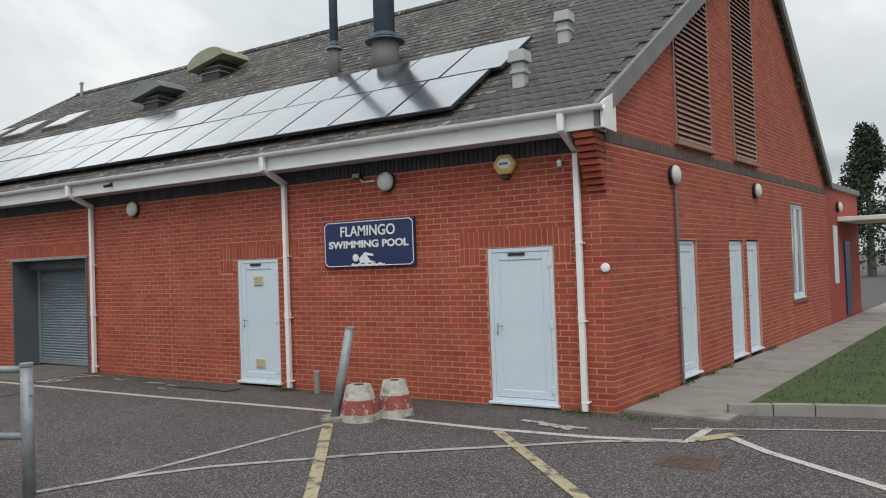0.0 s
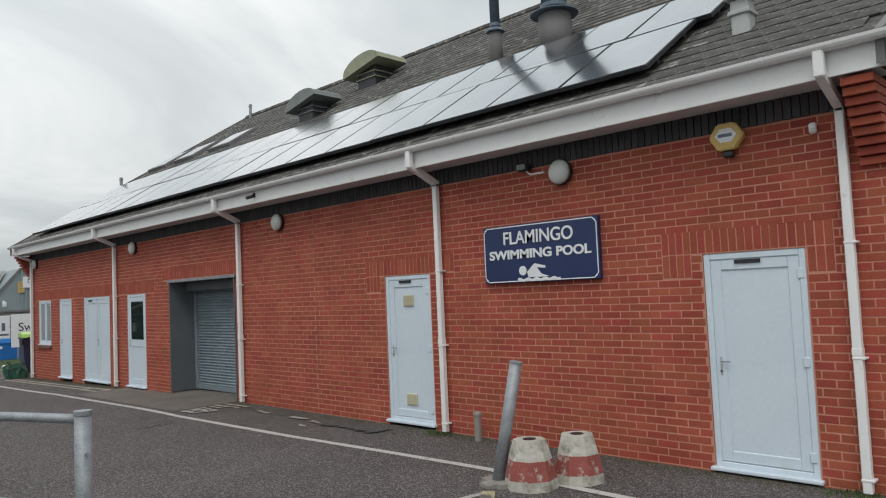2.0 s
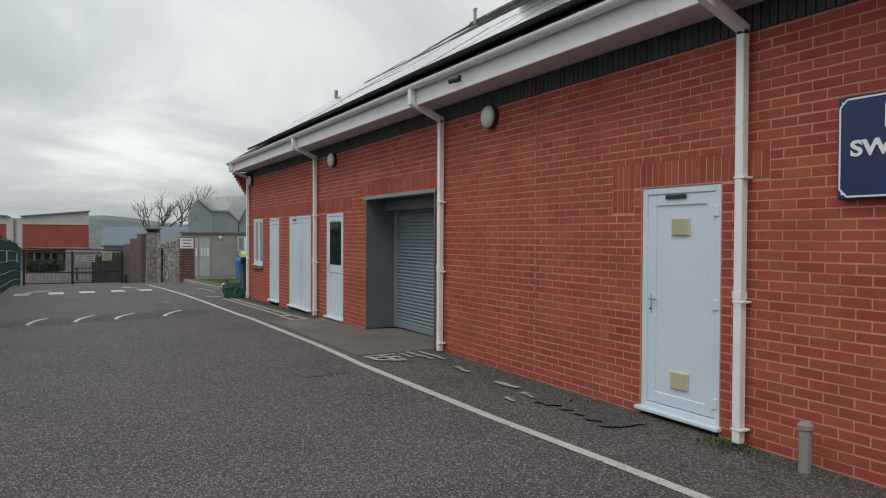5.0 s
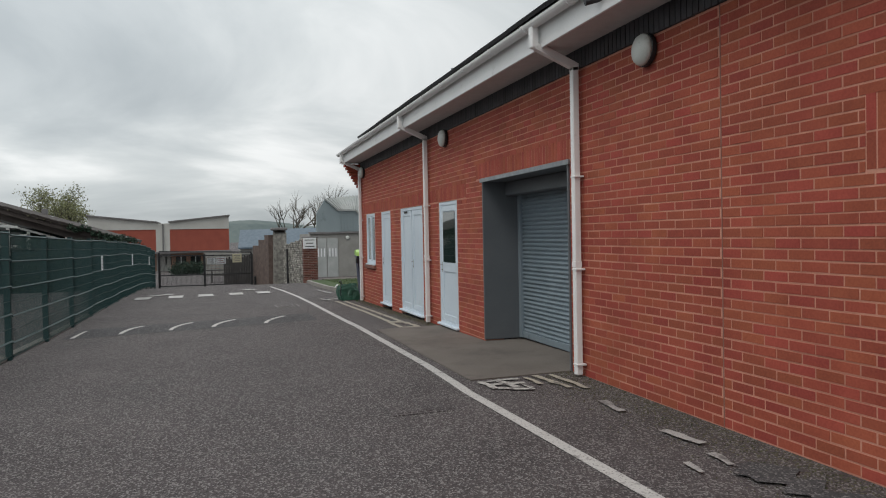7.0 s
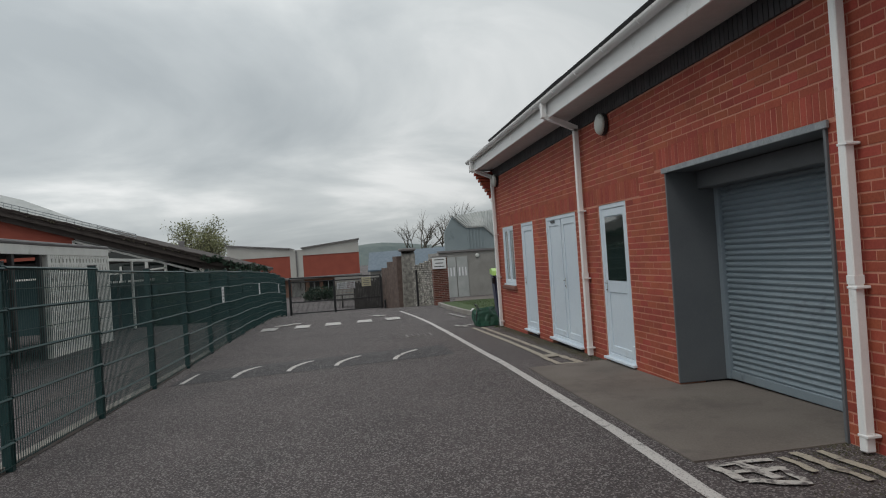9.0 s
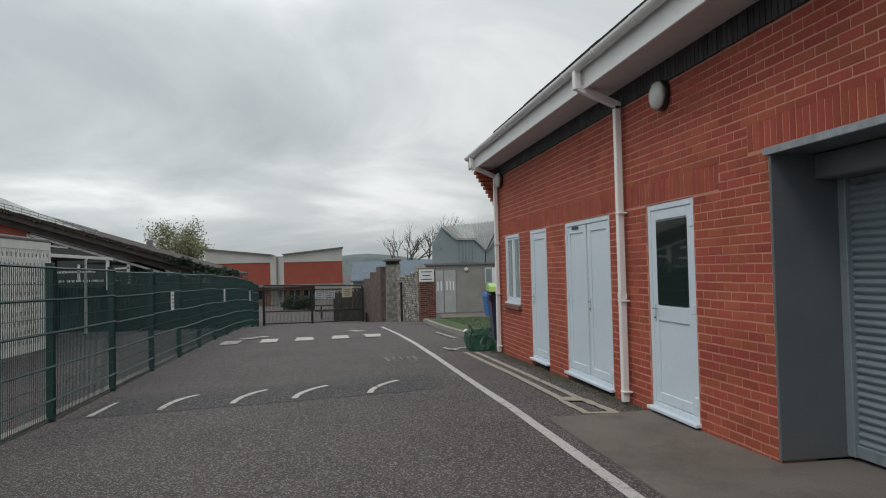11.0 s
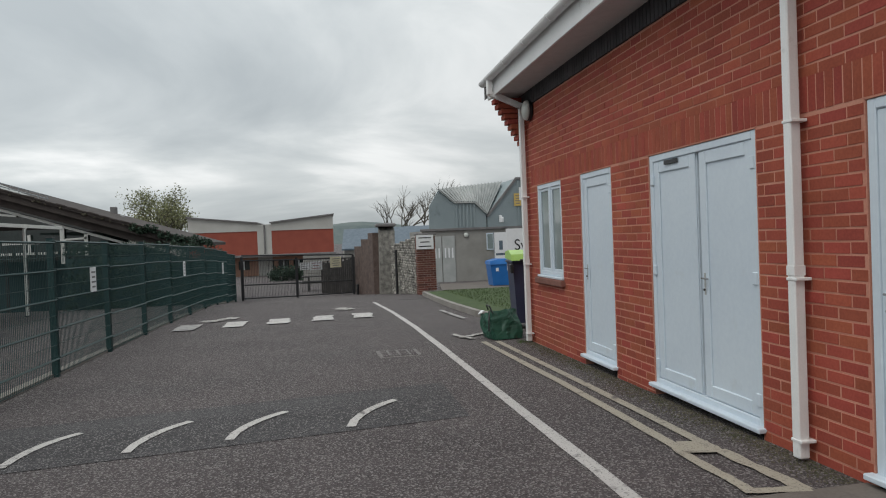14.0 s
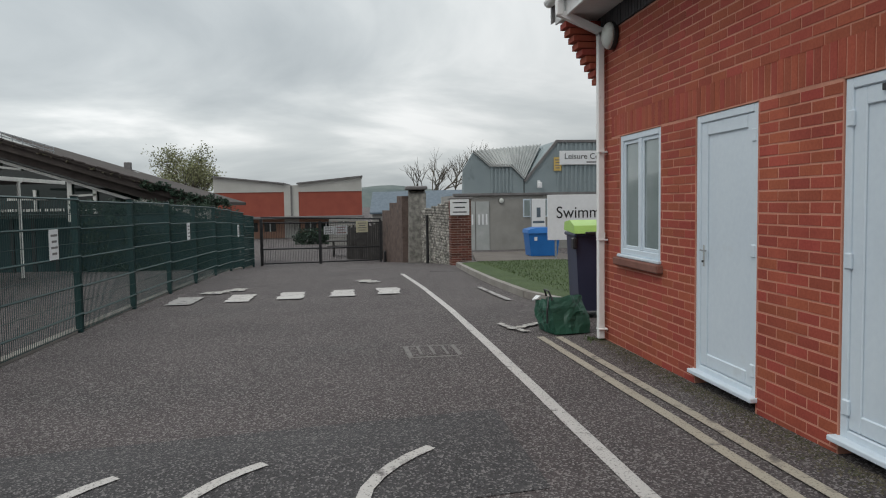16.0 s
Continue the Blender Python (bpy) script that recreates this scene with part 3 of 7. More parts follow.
def grass_blade(rnd, verts, faces, x, y, z):
    a, h, w = rnd.uniform(0, 6.28), rnd.uniform(0.02, 0.05), rnd.uniform(0.004, 0.009)
    k = len(verts)
    dx, dy = math.cos(a), math.sin(a)
    lean = rnd.uniform(0, 0.035)
    verts += [(x - dx * w, y - dy * w, z), (x + dx * w, y + dy * w, z), (x - dy * lean, y + dx * lean, z + h)]
    faces.append((k, k + 1, k + 2))


path_and_grass()


def west_grass():
    edge = [(-28.1, 9.85), (-29.6, 9.53), (-32.1, 9.44), (-34.8, 9.44), (-37.8, 9.5), (-39.0, 10.3)]
    back = [(-39.6, 12.5), (-36, 13.6), (-28.1, 13.6)]
    bm = prism([(x, y, ground_z(x, y) + 0.10) for x, y in edge + back], (0, 0, -0.3))
    structure("grass_verge", bm, GRASS, "small green grass verge behind a low kerb", "lawn")
    rnd = random.Random(8)
    verts, faces = [], []
    while len(faces) < 7000:
        x, y = rnd.uniform(-38.5, -28.2), rnd.uniform(10.05, 13)
        grass_blade(rnd, verts, faces, x, y, ground_z(x, y) + 0.10)
    tagged(joined("grass", verts, faces, GRASS_BLADE), "short green grass blades on the verge", "grass", "", "stuff")
    for (x0, y0), (x1, y1) in zip(edge, edge[1:]):
        n = max(1, round(math.hypot(x1 - x0, y1 - y0) / 0.95))
        for i in range(n):
            p, q = Vector((x0, y0)).lerp((x1, y1), i / n + 0.004), Vector((x0, y0)).lerp((x1, y1), (i + 1) / n - 0.004)
            d = (q - p).normalized()
            n2 = Vector((-d.y, d.x))
            o = [p + n2 * 0.005, q + n2 * 0.005, q + n2 * 0.125, p + n2 * 0.125]
            bm = prism([(v.x, v.y, ground_z(v.x, v.y) + 0.12) for v in o], (0, 0, -0.3))
            structure("kerb", bm, CONCRETE, "grey concrete kerb stone edging the verge", "kerb")
    o = [(-39.1, 10.35), (-38.4, 9.95), (-36.8, 9.6), (-40.5, 8.9), (-43, 9.3), (-52, 11.2), (-52, 14.5), (-44, 14.2)]
    bm = prism([(x, y, ground_z(x, y) + 0.02) for x, y in ((-38.6, 9.95), (-39.1, 10.3), (-40, 10.35), (-52.6, 12.2), (-52.6, 16), (-46, 15.6), (-39.7, 12.5), (-39.1, 10.9))], (0, 0, -0.3))
    structure("entrance_path", bm, SLAB, "worn concrete path leading to the grey building", "path")
    strip_bm = prism([(x, y, ground_z(x, y) + 0.006) for x, y in ((-36.2, 8.5), (-36.0, 9.6), (-38.8, 9.75), (-43.2, 8.5), (-41.5, 7.9))], (0, 0, -0.1))
    structure("tarmac_patch", strip_bm, DARK_TARMAC, "darker tarmac patch before the flint wall", "tarmac")


west_grass()

# ---- swimming pool building ----
EAVE_Y, EAVE_Z, RIDGE_Y = 8.85, 3.60, 16.1
RISE, REAR_RISE, REAR_Y = 0.64, 0.86, 21.45
PITCH = math.atan(RISE)
WEST_X = -25.6


def roof_z(y):
    return EAVE_Z + (y - EAVE_Y) * RISE if y <= RIDGE_Y else EAVE_Z + (RIDGE_Y - EAVE_Y) * RISE - (y - RIDGE_Y) * REAR_RISE


def east_x(y):
    return on_gable((y - 9.33) / math.cos(radians(7.5)), 0.10).x


def west_x(y):
    return -25.66 + 0.13 * (y - EAVE_Y)


FRONT_HOLES = [(-5.22, -4.277, -1, 2.04), (-9.855, -8.942, -1, 2.04), (-16.57, -13.95, -1, 2.245), (-18.717, -17.737, -1, 2.04), (-21.372, -19.715, -1, 2.04), (-23.16, -22.234, -1, 2.04), (-24.858, -23.829, 0.72, 2.04)]
GABLE_HOLES = [(2.24, 2.98, -1, 2.08), (4.52, 5.30, -1, 2.09), (5.50, 6.24, -1, 2.10), (8.70, 9.84, 0.80, 2.90)]


def wall_panels(spans, z0, z1, holes):
    """Rectangles that leave the holes open."""
    cuts = sorted({spans[0], spans[1], *(v for h in holes for v in h[:2])})
    for a, b in zip(cuts, cuts[1:]):
        inside = [h for h in holes if h[0] <= (a + b) / 2 <= h[1]]
        if not inside:
            yield a, b, z0, z1
            continue
        h = inside[0]
        if h[2] > z0:
            yield a, b, z0, h[2]
        if h[3] < z1:
            yield a, b, h[3], z1


def build_walls():
    bm = bmesh.new()
    for a, b, c, d in wall_panels((WEST_X, -3.565), -0.6, 3.37, FRONT_HOLES):
        box(a, b, 9.34, 9.62, c, d, 0, bm)
    front = structure("wall_front", bm, MORTAR, "long red brick front wall of a swimming pool building", "wall")
    bm = bmesh.new()
    for a, b, c, d in wall_panels((0.01, 12.25), -0.6, 3.25, GABLE_HOLES):
        box(a, b, 0.01, 0.29, c, d, 0, bm)
    prism([(0.01, 0.01, 3.25), (12.25, 0.01, 3.25), (12.25, 0.01, 3.45), (6.83, 0.01, 8.0), (0.01, 0.01, 3.72)], (0, 0.28, 0), bm)
    gable = structure("wall_east", bm, MORTAR, "red brick gable end wall with tall louvres", "wall")
    gable.matrix_world = GABLE
    bm = prism([(WEST_X, 9.63, -0.6), (WEST_X + 1.6, 21.2, -0.6), (WEST_X + 1.6, 21.2, 3.6), (WEST_X + 0.9, 16.1, 8.0), (WEST_X, 9.63, 3.85)], (0.28, 0, 0))
    structure("wall_west", bm, BRICK, "plain red brick end wall", "wall")
    p = on_gable(12.25)
    structure("wall_north", box(WEST_X + 1.6, p.x - 0.3, 21.25, 21.5, -0.6, 3.5), BRICK, "plain red brick rear wall", "wall")
    for a, b, c, d in FRONT_HOLES:
        if b - a > 2:
            continue
        lining = thing("reveal", pose(0, 0, 0), "pink mortar edge round an opening", "reveal", "", "structure")
        c = max(c, -0.2)
        part("jamb", box(a - 0.002, a + 0.007, 9.337, 9.42, c, d), MORTAR, lining)
        part("jamb", box(b - 0.007, b + 0.002, 9.337, 9.42, c, d), MORTAR, lining)
        part("head", box(a, b, 9.337, 9.42, d - 0.008, d + 0.002), MORTAR, lining)
    return front, gable


WALL_FRONT, WALL_EAST = build_walls()


def build_roof():
    def slope(y0, y1, lift):
        return [(east_x(y0), y0, roof_z(y0) + lift), (east_x(y1), y1, roof_z(y1) + lift), (west_x(y1), y1, roof_z(y1) + lift), (west_x(y0), y0, roof_z(y0) + lift)]
    bm = prism(slope(EAVE_Y + 0.09, RIDGE_Y, -0.03), (0, 0, -0.14))
    front = structure("roof_front", bm, SLATE, "weathered grey slate roof slope with lichen", "roof")
    y2 = REAR_Y
    bm = prism(slope(RIDGE_Y, y2, -0.03), (0, 0, -0.14))
    structure("roof_back", bm, SLATE, "weathered grey slate roof slope", "roof")
    ridge = thing("ridge", pose(0, 0, 0), "row of grey half-round ridge tiles", "ridge tile", "", "structure")
    x = west_x(RIDGE_Y)
    while x < east_x(RIDGE_Y):
        part("ridge_tile", rod([(x, RIDGE_Y, roof_z(RIDGE_Y) - 0.05), (x + 0.44, RIDGE_Y, roof_z(RIDGE_Y) - 0.045)], 0.12, 8), SLATE, ridge)
        x += 0.45
    for name, ex in (("verge_east", 1), ("verge_west", -1)):
        bm = bmesh.new()
        for y0, y1 in ((EAVE_Y, RIDGE_Y), (RIDGE_Y, y2)):
            f = east_x if ex > 0 else west_x
            prism([(f(y0), y0, roof_z(y0) + 0.035), (f(y1), y1, roof_z(y1) + 0.035), (f(y1), y1, roof_z(y1) - 0.24), (f(y0), y0, roof_z(y0) - 0.24)], (0.06 * ex, 0, 0), bm)
        structure(name, bm, LEAD, "grey mortared verge capping along the roof edge", "verge")
    return front


ROOF = build_roof()


def build_eaves():
    xe, xw = east_x(EAVE_Y) + 0.08, west_x(EAVE_Y)
    structure("fascia", box(xw, xe, 8.885, 8.91, 3.345, 3.60, 0.004), WHITE_PLASTIC, "deep white fascia board under the gutter", "fascia")
    structure("soffit", box(xw, xe - 0.1, 8.91, 9.34, 3.365, 3.38), SOFFIT, "grey soffit board under the eaves", "soffit")
    structure("fascia_end", prism([(xe, 8.86, 3.345), (xe, 9.33, 3.345), (xe, 9.33, 3.84), (xe, 8.86, 3.63)], (0.03, 0, 0)), WHITE_PLASTIC, "white box end of the eaves", "fascia")
    g = thing("gutter", pose(0, 8.822, 3.60), "white half-round plastic gutter along the eaves", "gutter")
    outer = [(0.062 * math.cos(a), 0.062 * math.sin(a)) for a in (math.pi + math.pi * k / 8 for k in range(9))]
    inner = [(0.052 * math.cos(a), 0.052 * math.sin(a)) for a in (2 * math.pi - math.pi * k / 8 for k in range(9))]
    part("channel", prism([(xw - 0.03, y, z) for y, z in outer + inner], (xe - xw + 0.08, 0, 0)), WHITE_PLASTIC, g)
    x = xw + 0.4
    while x < xe:
        part("bracket", prism([(x, y * 1.12, z * 1.12) for y, z in outer + inner[::1]], (0.035, 0, 0)), WHITE_PLASTIC, g)
        x += 0.95
    return g


build_eaves()


def downpipe(x, shoe=True):
    t = thing("downpipe", pose(x, 9.33, 0), "white square plastic downpipe with a swan-neck under the gutter", "downpipe", "downpipes")
    r = 0.036
    z = ground_z(x, 9.3)
    part("pipe", box(-r, r, -0.10, -0.028, z + 0.02, 3.18, 0.008), WHITE_PLASTIC, t)
    part("offset", prism([(-r, -0.10, 3.14), (-r, -0.028, 3.14), (-r, -0.028, 3.21), (-r, -0.43, 3.385), (-r, -0.51, 3.385), (-r, -0.51, 3.335), (-r, -0.10, 3.16)], (2 * r, 0, 0)), WHITE_PLASTIC, t)
    part("outlet", box(-r - 0.006, r + 0.006, -0.55, -0.47, 3.34, 3.56, 0.012), WHITE_PLASTIC, t)
    for zz in (0.12, 1.1, 2.05):
        part("clip", box(-r - 0.004, r + 0.024, -0.104, 0.0, zz + z, zz + z + 0.018, 0.003), WHITE_PLASTIC, t)
    part("socket", box(-r - 0.0025, r + 0.0025, -0.1025, -0.0255, 1.13 + z, 1.19 + z, 0.002), WHITE_PLASTIC, t)


for x in (-3.91, -8.70, -13.68, -19.23, -25.25):
    downpipe(x)


def handle_set(parent, x, z, lever):
    h = part("handle", box(x - 0.011, x + 0.011, -0.007, 0.0, z - 0.13, z + 0.04, 0.003), PALE_ROOF, parent, "grey lever handle with a lock plate")
    part("lever", box(min(x, x + lever), max(x, x + lever), -0.042, -0.03, z - 0.006, z + 0.006, 0.003), GALVANISED, h)
    part("lock", rod([(x, -0.008, z - 0.09), (x, -0.018, z - 0.09)], 0.009, 8), BLACK_PLASTIC, h)


def leaf(parent, x0, x1, z0, z1, hinge, label):
    lf = part("leaf", box(x0 + 0.055, x1 - 0.055, 0.012, 0.05, z0 + 0.05, z1 - 0.055, 0.004), UPVC, parent, label)
    w = 0.10
    for a, b, c, d in ((x0 + 0.06, x0 + 0.06 + w, z0 + 0.055, z1 - 0.06), (x1 - 0.06 - w, x1 - 0.06, z0 + 0.055, z1 - 0.06), (x0 + 0.06 + w, x1 - 0.06 - w, z0 + 0.055, z0 + 0.055 + w), (x0 + 0.06 + w, x1 - 0.06 - w, z1 - 0.06 - w, z1 - 0.06)):
        part("rail", box(a, b, -0.002, 0.014, c, d, 0.006), UPVC, lf)
    hx = x1 - 0.05 if hinge > 0 else x0 + 0.05
    for z in (z0 + 0.18, (z0 + z1) / 2, z1 - 0.22):
        part("hinge", box(hx - 0.028, hx + 0.028, -0.022, 0.0, z - 0.045, z + 0.045, 0.006), UPVC, lf)
    return lf


def upvc_door(m, width, z0, z1, label, hinge=1, double=False, glazed=False, vents=False, vent_bar=True, lever=True):
    t = thing("door", m, label, "door", "white doors", "structure")
    w = width
    for a, b, c, d in ((0, 0.06, z0, z1), (w - 0.06, w, z0, z1), (0.06, w - 0.06, z1 - 0.06, z1), (0.06, w - 0.06, z0, z0 + 0.05)):
        part("frame", box(a, b, -0.012, 0.06, c, d, 0.006), UPVC, t)
    part("sill", box(-0.03, w + 0.03, -0.075, 0.03, z0 - 0.03, z0 + 0.004, 0.006), UPVC, t)
    part("backing", box(0.02, w - 0.02, 0.055, 0.08, z0, z1), BLACK_PLASTIC, t)
    spans = [(0, w / 2 + 0.03), (w / 2 - 0.03, w)] if double else [(0, w)]
    for i, (a, b) in enumerate(spans):
        h = hinge if not double else (-1 if i == 0 else 1)
        lf = leaf(t, a, b, z0, z1, h, "white panelled leaf")
        if lever and (not double or i == 1):
            hx = (a + 0.11) if h > 0 else (b - 0.11)
            handle_set(lf, hx, z0 + 0.98, 0.10 if h > 0 else -0.10)
        if glazed:
            part("pane", box(a + 0.17, b - 0.17, -0.004, 0.011, z0 + 1.02, z1 - 0.17), GLASS_DARK, lf, "dark reflective glass pane")
            part("mid_rail", box(a + 0.16, b - 0.16, -0.003, 0.013, z0 + 0.86, z0 + 1.01, 0.006), UPVC, lf)
        if vents:
            for z in (z0 + 0.22, z1 - 0.42):
                v = part("vent_grille", box(w / 2 - 0.10, w / 2 + 0.10, -0.008, 0.012, z, z + 0.15, 0.004), CREAM, lf, "cream louvred plastic grille")
                for k in range(8):
                    part("slat", box(w / 2 - 0.085, w / 2 + 0.085, -0.013, -0.007, z + 0.012 + 0.017 * k, z + 0.021 + 0.017 * k), CREAM, v)
    if vent_bar:
        cx = w * (0.45 if not double else 0.25)
        part("name_plate", box(cx - 0.12, cx + 0.12, -0.018, -0.01, z1 - 0.105, z1 - 0.068, 0.003), BLACK_PLASTIC, t, "small black plate")
    return t


def front_m(x):
    return pose(x, 9.356, 0)


upvc_door(front_m(-5.21), 0.923, 0.04, 2.03, "closed white plastic door in the brick wall", 1)
upvc_door(front_m(-9.845), 0.893, 0.065, 2.03, "closed white plastic door with two cream grilles", 1, vents=True)
upvc_door(front_m(-18.707), 0.96, 0.018, 2.03, "half-glazed white plastic door in the brick wall", 1, glazed=True, vent_bar=False)
upvc_door(front_m(-21.362), 1.637, 0.008, 2.03, "pair of closed white plastic doors", 1, double=True)
upvc_door(front_m(-23.15), 0.906, -0.008, 2.03, "narrow closed white plastic door", 1, vent_bar=False)
for s, w in ((2.25, 0.72), (4.53, 0.76), (5.51, 0.72)):
    upvc_door(GABLE @ pose(s, 0.06, 0), w, 0.11, 2.07, "closed white plastic door in the gable wall", 1, vent_bar=False)


def window(m, w, z0, z1, label, brick_sill=True):
    t = thing("window", m, label, "window", "", "structure")
    for a, b, c, d in ((0, 0.06, z0, z1), (w - 0.06, w, z0, z1), (0.06, w - 0.06, z1 - 0.06, z1), (0.06, w - 0.06, z0, z0 + 0.06), (w / 2 - 0.035, w / 2 + 0.035, z0 + 0.06, z1 - 0.06)):
        part("window_frame", box(a, b, -0.012, 0.06, c, d, 0.006), UPVC, t)
    for a, b in ((0.06, w / 2 - 0.035), (w / 2 + 0.035, w - 0.06)):
        part("pane", box(a, b, 0.02, 0.032, z0 + 0.06, z1 - 0.06), FROSTED, t, "pale obscured glass")
        for c, d, e, f in ((a, a + 0.035, z0 + 0.06, z1 - 0.06), (b - 0.035, b, z0 + 0.06, z1 - 0.06), (a + 0.035, b - 0.035, z1 - 0.095, z1 - 0.06), (a + 0.035, b - 0.035, z0 + 0.06, z0 + 0.095)):
            part("sash", box(c, d, 0.002, 0.02, e, f, 0.004), UPVC, t)
    part("window_sill", box(-0.02, w + 0.02, -0.05, 0.02, z0 - 0.03, z0, 0.006), UPVC, t)
    if brick_sill:
        part("brick_sill", box(-0.06, w + 0.06, -0.08, 0.03, z0 - 0.115, z0 - 0.032, 0.012), OLD_BRICK, t, "brown brick sill")
    return t


window(front_m(-24.848), 1.009, 0.822, 2.03, "white plastic two-light window with obscured glass")
window(GABLE @ pose(8.71, 0.06, 0), 1.12, 0.86, 2.89, "tall white plastic window in the gable wall")


def roller_shutter():
    x0, x1, zt = -16.57, -13.95, 2.245
    t = thing("roller_shutter", pose(0, 0, 0), "closed grey-blue steel roller shutter in a deep reveal", "roller shutter", "", "structure")
    part("reveal", box(x0, x0 + 0.03, 9.318, 9.95, 0.0, zt, 0.004), REVEAL, t, "dark grey painted reveal")
    part("reveal", box(x1 - 0.03, x1, 9.318, 9.95, 0.0, zt, 0.004), REVEAL, t)
    part("header", box(x0, x1, 9.318, 9.95, zt - 0.03, zt, 0.004), REVEAL, t)
    part("trim", box(x0 - 0.04, x1 + 0.04, 9.30, 9.325, zt - 0.035, zt + 0.02, 0.003), GALVANISED, t, "thin grey metal lintel edge")
    part("housing", box(x0 + 0.03, x1 - 0.03, 9.66, 9.92, zt - 0.22, zt - 0.032, 0.01), REVEAL, t)
    bm = bmesh.new()
    n, z0 = 34, 0.09
    h = (zt - 0.2 - z0) / n
    prof = []
    for k in range(n):
        for f, d in ((0, 0.0), (0.12, 0.006), (0.3, 0.021), (0.5, 0.026), (0.7, 0.021), (0.88, 0.006)):
            prof.append((9.90 - d, z0 + (k + f) * h))
    rows = [[bm.verts.new((x, y, z)) for x in (x0 + 0.10, x1 - 0.16)] for y, z in prof]
    for a, b in zip(rows, rows[1:]):
        bm.faces.new((a[0], a[1], b[1], b[0]))
    part("curtain", bm, SHUTTER, t, "grey-blue ribbed steel slats")
    part("bottom_rail", box(x0 + 0.10, x1 - 0.16, 9.86, 9.91, 0.012, 0.10, 0.006), SHUTTER, t)
    part("guide", box(x0 + 0.03, x0 + 0.11, 9.84, 9.93, 0.012, zt - 0.2, 0.004), SHUTTER, t)
    part("guide", box(x1 - 0.18, x1 - 0.03, 9.80, 9.93, 0.012, zt - 0.6, 0.006), SHUTTER, t)
    part("lock_box", box(x1 - 0.13, x1 - 0.09, 9.78, 9.80, 1.0, 1.07, 0.003), BLACK_PLASTIC, t)
    part("back_panel", box(x0, x1, 9.93, 9.95, 0, zt), REVEAL, t)


roller_shutter()


def bulkhead(m, label="round opal bulkhead light on the brick wall"):
    t = thing("wall_light", m, label, "wall light", "bulkhead lights")
    base = lathe([(0.135, 0.0), (0.145, 0.01), (0.145, 0.045), (0.13, 0.055)], 24)
    bmesh.ops.transform(base, matrix=pose(0, 0, 0, 90), verts=base.verts)
    part("base", base, BLACK_PLASTIC, t, smooth=False)
    dome = lathe([(0.137, 0.05), (0.135, 0.07), (0.12, 0.092), (0.085, 0.11), (0.04, 0.119), (0.005, 0.121)], 24)
    bmesh.ops.transform(dome, matrix=pose(0, 0, 0, 90), verts=dome.verts)
    part("diffuser", dome, DIFFUSER, t, smooth=True)
    return t


for x in (-6.768, -12.445, -18.235):
    bulkhead(pose(x, 9.33, 3.05))
bulkhead(pose(-25.0, 9.33, 3.085))
for s in (2.07, 6.09, 13.6):
    bulkhead(GABLE @ pose(s, 0, 3.0))


def floodlight():
    t = thing("floodlight", pose(-7.22, 9.33, 3.18), "small black floodlight on a white arm under the eaves", "floodlight")
    part("arm", rod([(0.24, 0, -0.10), (0.24, -0.05, -0.10), (0.05, -0.06, -0.10), (0.0, -0.06, -0.05)], 0.010, 6), WHITE_PLASTIC, t)
    part("head", box(-0.09, 0.05, -0.13, -0.02, -0.055, 0.03, 0.015), BLACK_PLASTIC, t)
    part("lens", box(-0.08, 0.04, -0.138, -0.13, -0.045, 0.02, 0.002), GLASS_DARK, t)


floodlight()


def alarm_box():
    t = thing("alarm_box", pose(-4.876, 9.33, 3.10), "hexagonal yellow alarm bell box with a black strobe", "alarm box")
    hexa = [(0.165 * math.cos(a), 0.145 * math.sin(a)) for a in (math.pi / 3 * k for k in range(6))]
    bm = prism([(x, -0.08, z) for x, z in hexa], (0, 0.08, 0))
    bmesh.ops.bevel(bm, geom=bm.edges[:], offset=0.012, segments=2, affect="EDGES")
    part("cover", bm, YELLOW, t)
    part("badge", prism([(x * 0.62, -0.083, z * 0.5 + 0.01) for x, z in hexa], (0, 0.006, 0)), SIGN_WHITE, t, "pale badge")
    part("badge_bar", box(-0.07, 0.06, -0.086, -0.083, -0.005, 0.025), STEEL_BLUE, t)
    part("strobe", box(-0.05, 0.05, -0.06, -0.005, -0.19, -0.13, 0.012), BLACK_PLASTIC, t)
    u = thing("sensor", pose(-4.14, 9.33, 3.045), "small white movement sensor on the brick wall", "sensor")
    part("body", box(-0.03, 0.03, -0.05, 0, -0.045, 0.045, 0.012), WHITE_PLASTIC, u)
    part("lens", box(-0.022, 0.022, -0.056, -0.048, -0.035, 0.0, 0.004), DIFFUSER, u)
    v = thing("wall_disc", pose(-3.61, 9.33, 1.735), "round white plastic disc on the brick corner", "wall disc")
    d = lathe([(0.05, 0), (0.058, 0.008), (0.056, 0.02), (0.04, 0.026), (0.004, 0.028)], 20)
    bmesh.ops.transform(d, matrix=pose(0, 0, 0, 90), verts=d.verts)
    part("cap", d, WHITE_PLASTIC, v, smooth=True)
    c = thing("security_camera", pose(-12.45, 8.885, 3.46), "small black camera fixed under the white fascia", "camera")
    part("body", rod([(0, -0.02, 0), (-0.03, -0.14, -0.035)], 0.028, 10), BLACK_PLASTIC, c)
    part("mount", box(-0.02, 0.02, -0.03, 0, -0.02, 0.05, 0.004), BLACK_PLASTIC, c)


alarm_box()


